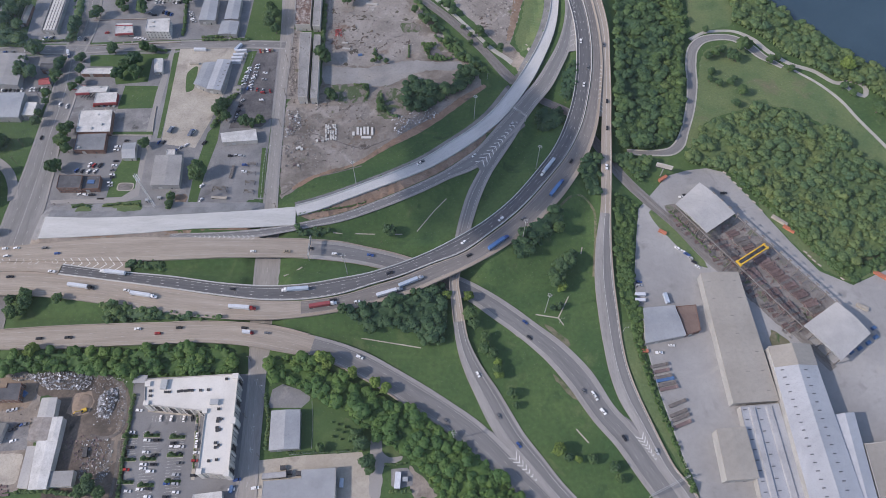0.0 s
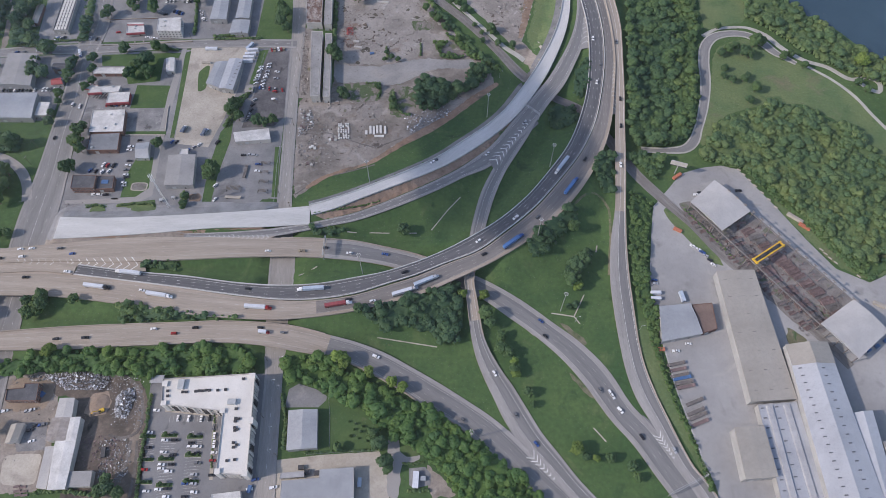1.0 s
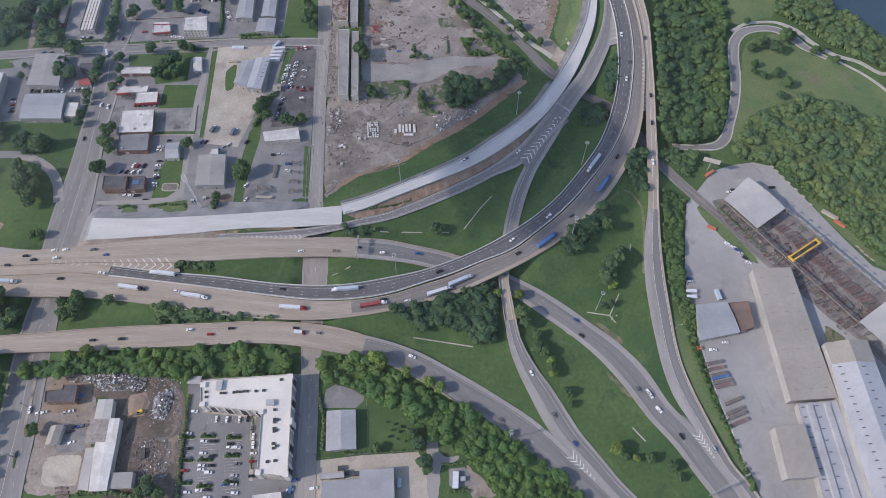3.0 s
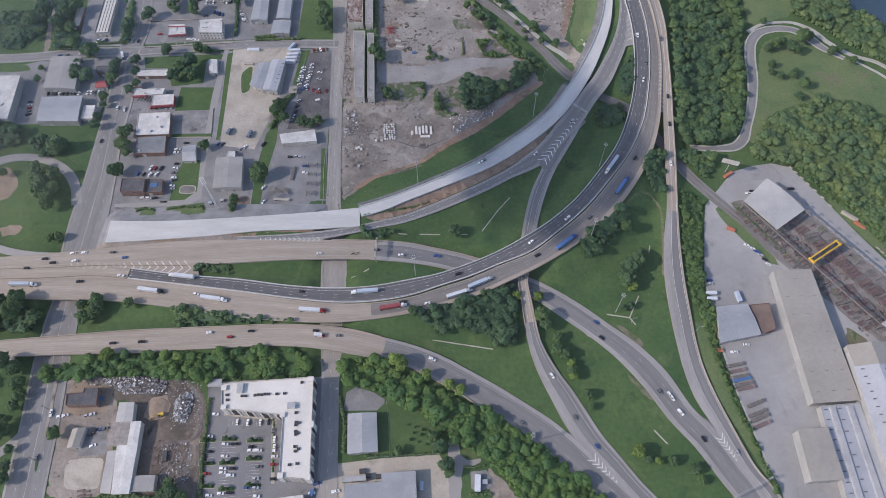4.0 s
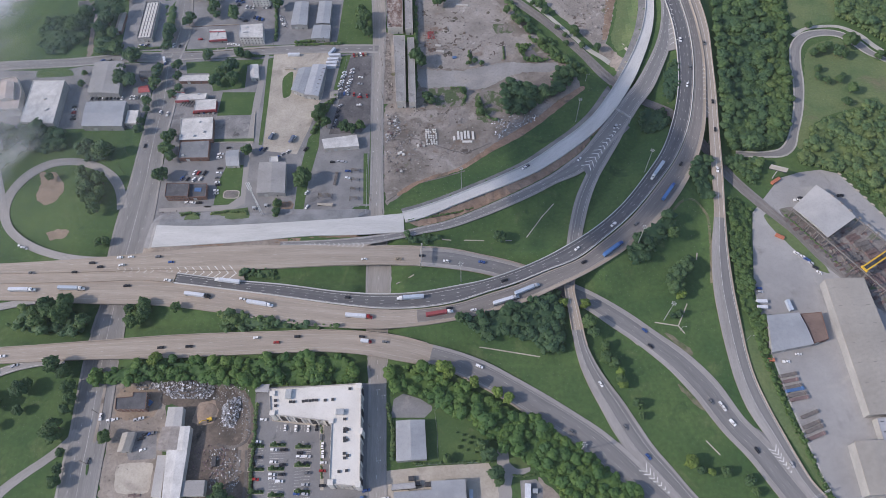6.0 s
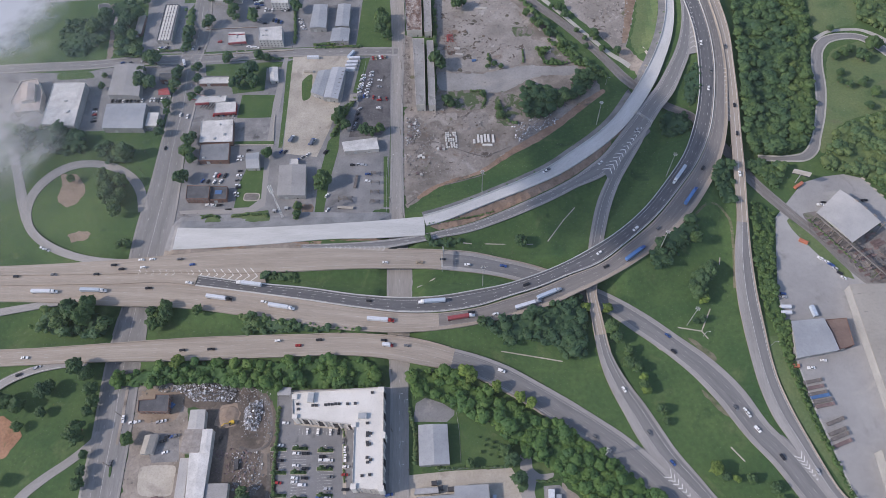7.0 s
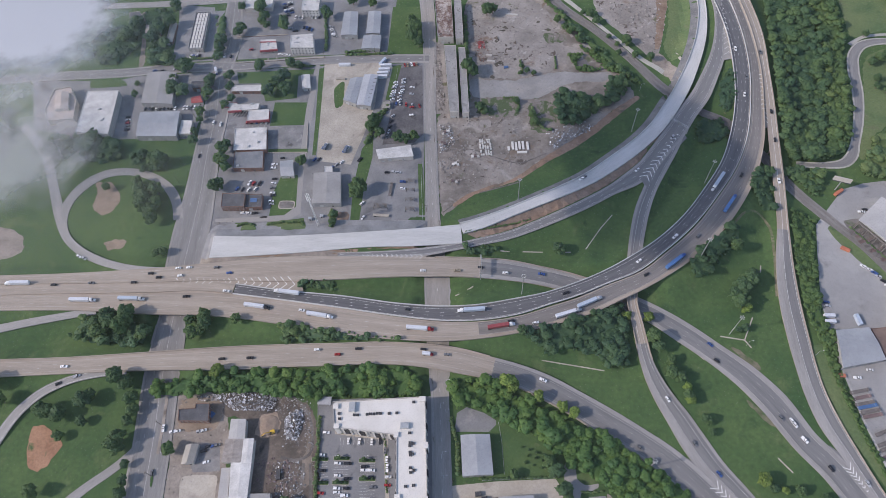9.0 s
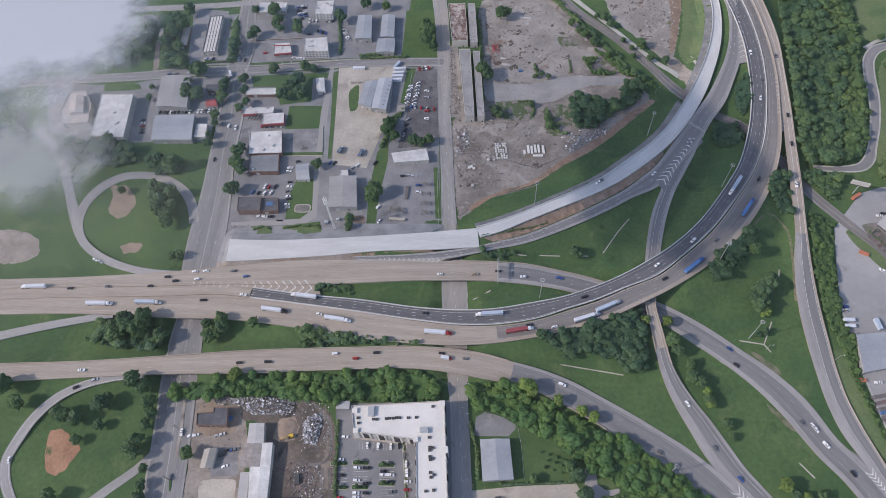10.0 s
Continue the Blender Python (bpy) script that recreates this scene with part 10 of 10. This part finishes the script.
scatter("rubble", "rusty wreckage on the broken factory roof", [(-163.6, 592.2), (-148.7, 592.4), (-146, 547.4), (-159.2, 547.2)], 420, 0.25, 1.3, ROOF_RUST, 15, 0.4, base=8.0)
scatter("rubble", "fallen roof pieces on the derelict wing", [(-144, 592.5), (-138, 592.6), (-135.4, 545.9), (-141.8, 545.8)], 60, 0.2, 0.8, RUBBLE, 16, 0.3, base=8.0)
scatter("rubble", "crumbs of concrete on the derelict roof", [(-152.5, 531.2), (-142.3, 531.4), (-137, 447.3), (-144.4, 447.2)], 150, 0.15, 0.7, RUBBLE, 17, 0.3, base=9.0)
scatter("rubble", "red brick debris on the pale ground", [(-125.9, 554.5), (-114.6, 558.9), (-108, 529.7), (-113.6, 515.9), (-121.4, 525.5)], 220, 0.2, 0.9, BRICK, 18, 0.4)
scatter("scrap_pieces", "loose steel offcuts beside the crane runway", [(189.9, 326.7), (201.5, 324), (272.6, 217.2), (262, 210), (228.3, 256.1), (206.4, 284.8)], 420, 0.3, 1.6, WEATHERED, 22, 0.25)
scatter("scrap_pieces", "rusty offcuts under the crane", [(216.9, 315.5), (241.5, 318.7), (300.7, 239.4), (278.2, 222), (243.7, 264)], 360, 0.3, 1.8, RUST, 23, 0.25)
scatter("rubble", "broken concrete by the railway", [(5.4, 614.1), (72.4, 615.1), (57, 528.2), (40, 536.1), (17.3, 578.3)], 500, 0.3, 1.5, RUBBLE, 9, 0.35)
scatter("rubble", "debris along the clay strip", [(-58.1, 432), (-21.2, 443.1), (-10.3, 432.7), (-51.6, 408)], 300, 0.3, 1.2, SCRAP, 10, 0.4)
scatter("rubble", "loose clutter at the yard fence", [(-347, 326.7), (-329.8, 329.4), (-327.2, 314.2), (-340.6, 314)], 80, 0.2, 0.8, RUBBLE, 11, 0.4)
scatter("rubble", "pale broken slabs on the lower cleared site", [(-155.6, 437.6), (-129, 448.7), (-77.8, 448), (-71.6, 394.4), (-100.9, 377.7), (-143.3, 351.9)], 260, 0.5, 1.7, PALE_DIRT, 19, 0.15)
scatter("rubble", "dark debris on the lower cleared site", [(-157.6, 441.1), (-129.3, 451.6), (-75.2, 449.5), (-56.7, 404.6), (-100.7, 374.5), (-143.9, 348.9)], 110, 0.3, 1.6, DARK_SOIL, 20, 0.12)
scatter("rubble", "pale broken slabs on the upper cleared site", [(-130.2, 598.2), (-67.4, 608.3), (-35.3, 551.6), (-37, 514.7), (-90.2, 505.9), (-121.5, 509.4)], 240, 0.5, 1.6, PALE_DIRT, 21, 0.15)


scatter("scrap_pieces", "white and rusty junk beside the street", [(-154.4, 436.9), (-142.3, 435.6), (-140.4, 418.1), (-149.9, 403.6), (-152.9, 403.6)], 150, 0.3, 1.3, SCRAP, 81, 0.5)
scatter("scrap_pieces", "discarded building material along the street", [(-153.0, 439.5), (-140.5, 438.2), (-140.2, 411.9), (-136.1, 369.3), (-149.1, 369.2), (-152.4, 407.0)], 170, 0.3, 1.4, RUBBLE, 82, 0.5)


def mud_track(pts, width, material=None, label="dark churned wheel track on bare ground"):
    """A churned dark wheel track across bare ground."""
    q = spline([(x, y, 0, width) for x, y in pts], 3.0)
    wobble = np.array([0.5 * noise.noise((a * 0.2, b * 0.2, 3.0)) for a, b in q[:, :2]])
    tagged(strip("mud_track", q, width / 2 + wobble, -width / 2 + wobble * 0.6, 0.165 if material else 0.135, -0.1, material or MUD, None), label, "wheel track", kind="structure")


MUD = mat("churned_mud", (0.10, 0.088, 0.08), (0.19, 0.17, 0.155), 0.08, 0.6, 0.25, 0.95, 0.4)
for pts in ([(-147.6, 339.1), (-128.8, 355.2), (-104.7, 363.7), (-80.2, 372.2)], [(-151.5, 406.5), (-124.6, 408.3), (-102.9, 399.2), (-81.8, 392.9), (-56.6, 403.9)]):
    mud_track(pts, 1.1)
for pts in ([(-271.1, 172), (-252.2, 172.3), (-241, 162.8), (-234.2, 146), (-234.6, 131.7), (-242.3, 127.6), (-254.9, 129.4)], [(-237.8, 125.6), (-237.6, 110), (-241.3, 94.8)], [(-233, 125.7), (-230.3, 106.3), (-229.3, 87.6)]):
    mud_track(pts, 2.2)
YARD_TAN = mat("trampled_tan_earth", (0.15, 0.12, 0.098), (0.23, 0.188, 0.152), 0.06, 0.5, 0.15, 0.95, 0.2, spots=[((0.10, 0.082, 0.068), 0.08, 0.55, 0.68)])
TAN_EARTH = mat("tan_earth", (0.23, 0.172, 0.132), (0.31, 0.24, 0.185), 0.1, 0.6, 0.12, 0.95, 0.2)
mound("earth_mound", "low flat heap of tan earth pushed up by machines", [(-276.1, 145.0), (-274.1, 156.9), (-262.8, 162.8), (-259.5, 149.4), (-263.3, 145.6)], 1.7, TAN_EARTH, 9, 0.04)
patch("bare_ground", "tan graded earth beside the scrap heaps", [(-277.0, 143.6), (-275.0, 157.6), (-262.5, 163.5), (-258.0, 148.7), (-262.8, 143.8)], TAN_EARTH, 0.09, ragged=1.6)
patch("bare_ground", "tan trampled earth along the yard's fence", [(-238.2, 161.5), (-235.3, 160.9), (-233.2, 135.4), (-230.6, 111.9), (-234.6, 108.0), (-238.8, 113.0), (-236.3, 118.2), (-239.0, 126.0), (-237.5, 136.7), (-238.4, 150.3)], YARD_TAN, 0.085, ragged=1.0)
scatter("scrap_pieces", "small scrap spilled round a heap", [(-260.3, 162.5), (-240.4, 165.8), (-237.5, 148.9), (-241.1, 137.9), (-254.3, 134.9), (-258.3, 148.5)], 260, 0.12, 0.5, SCRAP_BRIGHT, 91, 0.5)
low_box("scrap_bin", "long dark steel scrap bin in the dirt yard", "scrap bin", -254.5, 117.1, 3.0, 7.0, 1.8, DARK, 8)
bx, by = -116.7, 418.4
block_rng = random.Random(21)
for i in range(5):
    for j in range(8):
        if block_rng.random() < 0.88:
            x, y = bx + i * 2.2 + j * 0.25 + block_rng.uniform(-0.3, 0.3), by - j * 2.35 + block_rng.uniform(-0.35, 0.35)
            low_box("concrete_block", "white precast concrete block on bare ground", "concrete block", x, y, 1.5, 1.5, 1.2, ROOF_CLEAN, 10 + block_rng.uniform(-12, 12), 0.08, "stacked concrete blocks")
for k, (x, y) in enumerate([(-90.4, 408.9), (-86.8, 412.2), (-83.7, 411.5), (-80.6, 412.8), (-77.5, 412.8), (-73.3, 412.1), (-78.4, 404.8)]):
    low_box("precast_slab", "long white precast slab on bare ground", "precast slab", x, y, 2.0, 9.0 if k else 4.5, 1.0, ROOF_CLEAN, 4 if k < 6 else 90, 0.08, "precast slabs")
for x, y in [(-123.1, 399.8), (-120.6, 400.4), (-117.9, 399.8), (-148.8, 428.1), (-145.7, 429.4), (-150.8, 426), (-140, 390.8), (-138.1, 392.1), (-135.9, 390.1), (-140.4, 372.4), (-136.8, 371.1), (-151.1, 415.9), (-148.4, 414.5)]:
    low_box("crate", "pale stacked building material on bare ground", "building material", x, y, 2.2, 2.4, 1.4, random.Random(x).choice((ROOF_CLEAN, RUST, STUCCO, ROOF_CLEAN)), 12, 0.08, "stacked building material")


def excavator(x, y, turn):
    ob = thing("excavator", "yellow tracked excavator at the scrap heap", "excavator", at=(x, y, 0.1), turn=turn)
    for s in (-1.1, 1.1):
        part("track", boxes((-2, s - 0.3, 0, 2, s + 0.3, 0.9), bevel=0.25), DARK, ob)
    part("body", boxes((-2.2, -1.3, 1.0, 1.2, 1.3, 2.3), bevel=0.12), YELLOW, ob)
    part("cab", boxes((0.0, 0.3, 2.2, 1.4, 1.3, 3.4), bevel=0.1), GLASS, ob)
    bm = tube(bmesh.new(), (1.0, -0.2, 1.8), (4.5, -0.2, 4.4), 0.35, 0.28, 6)
    tube(bm, (4.5, -0.2, 4.4), (7.2, -0.2, 2.0), 0.28, 0.2, 6)
    part("boom", bm, YELLOW, ob)
    part("grab", boxes((6.6, -0.8, 0.9, 7.8, 0.4, 2.0), bevel=0.15), DARK, ob)


scatter("scrap_pieces", "loose scrap and junk strewn on dark earth", [(-259.7, 125.4), (-238.3, 127.6), (-233.4, 106.2), (-239.3, 94.8), (-253.9, 98.4)], 420, 0.2, 0.9, SCRAP, 12, 0.5)
scatter("scrap_pieces", "thin litter of scrap between two heaps", [(-269.5, 173.8), (-239.7, 172.4), (-231.1, 133.8), (-237.4, 131.7), (-242.4, 158.5), (-264.2, 162.5)], 320, 0.15, 0.7, SCRAP, 13, 0.5)
scatter("scrap_pieces", "loose scrap along the tree belt", [(-326.1, 173), (-309.6, 174.1), (-307.4, 169.8), (-322.3, 167.8)], 160, 0.2, 0.9, SCRAP, 14, 0.5)
excavator(-263.8, 146.5, 205)


# ---- small things in the lots and streets ----
def utility_pole(x, y, turn):
    def make():
        top = thing("utility_pole", "brown wooden utility pole with crossarm", "utility pole", "utility poles")
        part("pole", tube(bmesh.new(), (0, 0, -0.5), (0, 0, 11), 0.19, 0.13, 8), BARK, top)
        part("crossarm", boxes((-1.3, -0.07, 10.0, 1.3, 0.07, 10.2)), BARK, top)
        for k in (-1.1, -0.4, 0.4, 1.1):
            part("insulator", tube(bmesh.new(), (k, 0, 10.2), (k, 0, 10.45), 0.06, 0.04, 6), LIGHT_GLASS, top)
        return top
    put(("utility pole",), make, pose(x, y, float(ground_height(x, y)), 0, 0, turn))


for x, y in [(-148.1, 339.7), (-149.3, 323.7), (-161.4, 339.5), (-159, 455.5), (-162.8, 500.9), (-158.1, 416.6), (-149.4, 186.1), (-134.7, 181.8), (-146.2, 143), (-132.2, 115.2)]:
    utility_pole(x, y, 5)
for x, y in [(-388, 369.7), (-388.3, 389), (-389.1, 415.6), (-390.7, 447.1), (-349.4, 179.9), (-347.2, 149.9), (-345.6, 113.9), (-362.9, 520.4), (-274.8, 527.4), (-223.1, 530.1)]:
    utility_pole(x, y, 70)


def pergola(x, y, turn, l, w):
    ob = thing("pergola", "dark timber pergola frame in a car park", "pergola", "car park pergolas", at=(x, y, 0.14), turn=turn)
    for px in (-l / 2, l / 2):
        for py in (-w / 2, w / 2):
            part("post", boxes((px - 0.15, py - 0.15, 0, px + 0.15, py + 0.15, 2.8)), DARK, ob)
    for i in range(int(l / 1.0)):
        part("slat", boxes((-l / 2 + i * 1.0, -w / 2 - 0.3, 2.8, -l / 2 + i * 1.0 + 0.35, w / 2 + 0.3, 2.95)), BARK, ob)


for x, y, l, w in ((-177.4, 371.3, 8, 3), (-176.8, 361.5, 7, 2), (-176.3, 351.2, 8, 2.6), (-175.8, 341.2, 8, 3), (-201.5, 343.9, 12, 4)):
    pergola(x, y, 0, l, w)
flat_trailer(-194.4, 362.6, 86, DECK, "dark flatbed trailer in the car park")
flat_trailer(-200.8, 335.1, -4, PALE, "pale flatbed trailer in the car park")
put(("box", 3), lambda: lorry_template("white", TRUCK_SLATE, "slate grey"), pose(-258.6, 410.9, 0.2, 0, 0, 75))
put(("box", 4), lambda: lorry_template("blue", TRUCK_SLATE, "slate blue"), pose(-239.2, 407.6, 0.2, 0, 0, 75))
low_box("pool_light", "teal glazed roof light on the dark roof", "roof light", -313.5, 347.5, 6.0, 4.0, 0.5, BLUE, 0, 5.0)
for x, y in [(-307.9, 93.6), (-303.9, 93.2), (-306.9, 90.5), (-302.4, 90.3), (-305.5, 88.0), (-301.1, 87.9)]:
    low_box("pallet_stack", "rusty stack of flat steel on the pale slab", "pallet stack", x, y, 4.6, 1.6, 0.6, RUST, 10, 0.09, "stacks on the slab")
scatter("rubble", "loose litter over the dusty workshop yard", [(-340, 172), (-300, 172), (-296, 118), (-332, 100)], 200, 0.2, 0.8, RUBBLE, 71, 0.4)
for i, (x, y) in enumerate([(-290.2, 534.1), (-298.5, 530.9), (-307.2, 530.2), (-315.8, 529.5), (-324.1, 526.4), (-332.6, 524.9), (-341.3, 524.1)]):
    low_box("boulder", "pale boulder edging the office verge", "boulder", x, y, 1.6, 1.3, 0.9, PALE, 20 * i, 0.12, "edging boulders", 0.3)
for i, (x, y) in enumerate([(243, 369.3), (246, 364.3), (249.7, 358.2), (253.4, 352.1), (257.8, 344.9), (262.1, 337.7), (266.1, 329.5), (293.3, 287.6), (295.6, 283.8), (298.1, 279.6), (301.6, 275.4), (316.5, 263)]):
    low_box("concrete_barrier", "pale concrete block along the yard's edge", "concrete barrier", x, y, 3.4, 0.8, 0.9, PALE, -42, 0.06, "yard edge blocks", 0.08)


def fence(label, pts, h, material):
    """Posts and rails along a line."""
    top = thing("fence", label, "fence")
    for (x0, y0), (x1, y1) in zip(pts, pts[1:]):
        n = max(1, int(math.hypot(x1 - x0, y1 - y0) / 4))
        for i in range(n):
            x, y = x0 + (x1 - x0) * i / n, y0 + (y1 - y0) * i / n
            part("post", boxes((x - 0.06, y - 0.06, -0.2, x + 0.06, y + 0.06, h)), material, top)
        for z in (0.3, h - 0.15):
            part("rail", tube(bmesh.new(), (x0, y0, z), (x1, y1, z), 0.05, 0.05, 4), material, top)


fence("grey steel fence round the shed's lawn", [(-100.6, 157.9), (-98.2, 143.7), (-96.6, 121.5)], 1.8, STEEL)
fence("grey steel fence along the warehouse apron", [(-111.9, 117), (-93.1, 118.5), (-59.5, 120.5)], 1.8, STEEL)
fence("dark fence along the hotel car park", [(-232.9, 170.8), (-229.7, 137.8), (-228.6, 117.9), (-225.6, 91.3)], 2.0, DARK)
fence("grey steel fence along the industrial yard", [(153.9, 289.5), (147.8, 257.5), (149, 208.5), (153.8, 168.1), (162.8, 122.9), (167.1, 96.4)], 2.0, STEEL)
fence("grey steel fence beside the dark lot", [(-199, 509.8), (-201.4, 469.7), (-203.4, 458.5)], 1.8, STEEL)
fence("grey steel fence along the street", [(-168.1, 391.6), (-167.5, 367.2), (-164.9, 336.5), (-164.8, 323.4)], 1.8, STEEL)


def low_wall(label, pts, h, material):
    """A low wall along a line, with a coping."""
    top = thing("low_wall", label, "wall")
    for (x0, y0), (x1, y1) in zip(pts, pts[1:]):
        n, rz = math.hypot(x1 - x0, y1 - y0), math.degrees(math.atan2(y1 - y0, x1 - x0))
        part("stretch", boxes((0, -0.2, -0.3, n, 0.2, h), bevel=0.02), material, top).matrix_basis = pose(x0, y0, 0, 0, 0, rz)
        part("coping", boxes((-0.1, -0.28, h, n + 0.1, 0.28, h + 0.12), bevel=0.02), PALE, top, "pale coping").matrix_basis = pose(x0, y0, 0.002, 0, 0, rz)


low_wall("dark low wall along the cross street lots", [(-365.1, 519.8), (-331.7, 522), (-313.3, 523.5), (-274.3, 526.5)], 1.0, DARK_SOIL)
low_wall("low wall behind the red-fascia shop", [(-371.5, 557.7), (-333, 559.9), (-317.5, 560.6)], 0.9, BRICK)
low_wall("low grey wall behind the car park", [(-276.1, 409.2), (-279.2, 435.2), (-279.5, 440.1)], 0.8, STUCCO)
low_wall("low pale wall between two lots", [(-317.6, 403.8), (-298.6, 404.5), (-275.3, 404.6)], 0.8, STUCCO)
low_wall("low wall along the new ramp yard", [(-231.8, 321.4), (-205, 322.2), (-176, 323.7), (-161.5, 324.9)], 1.0, STUCCO)
hedge("green bush row beside the tower yard", [(-244.3, 340), (-241.5, 331.2), (-242.6, 321.9)], 1.7, 22)
hedge("clipped green shrubs at the storage yard", [(-414.4, 529), (-402.9, 525.7), (-390.3, 527.2)], 1.3, 23)
hedge("green shrubs along the depot front", [(-251.6, 529.5), (-234.3, 530.2), (-214.1, 530.9), (-205.5, 530.8)], 1.9, 24)
hedge("green trees beside the depot yard", [(-281.2, 585.2), (-276.8, 559.4), (-274.3, 534.6)], 2.0, 25)
for i in range(7):
    x, y = Vector((-219, 491.1)).lerp(Vector((-223.4, 461.6)), i / 6)
    part("roof_light", boxes((-1.1, -0.25, -0.3, 1.1, 0.25, 0.15), bevel=0.02), WEATHERED, fuel_station, "slim dark roof light").matrix_basis = pose(x - fuel_station.location.x, y - fuel_station.location.y, 6.6, 0, 0, 4)
for i, (x, y) in enumerate([(-84.1, 140.6), (-79.1, 139), (-74.1, 137), (-69.9, 135.9), (-80.3, 134.9), (-75.3, 133.4), (-70.4, 131.8), (-65.5, 131.1), (-82.3, 130.1), (-76.5, 128.5), (-70.8, 127), (-64.3, 126.3), (-61.3, 128.7)]):
    tree(x, y, 0.26 + 0.05 * (i % 3), i % 6, "small round green shrub on the lawn")
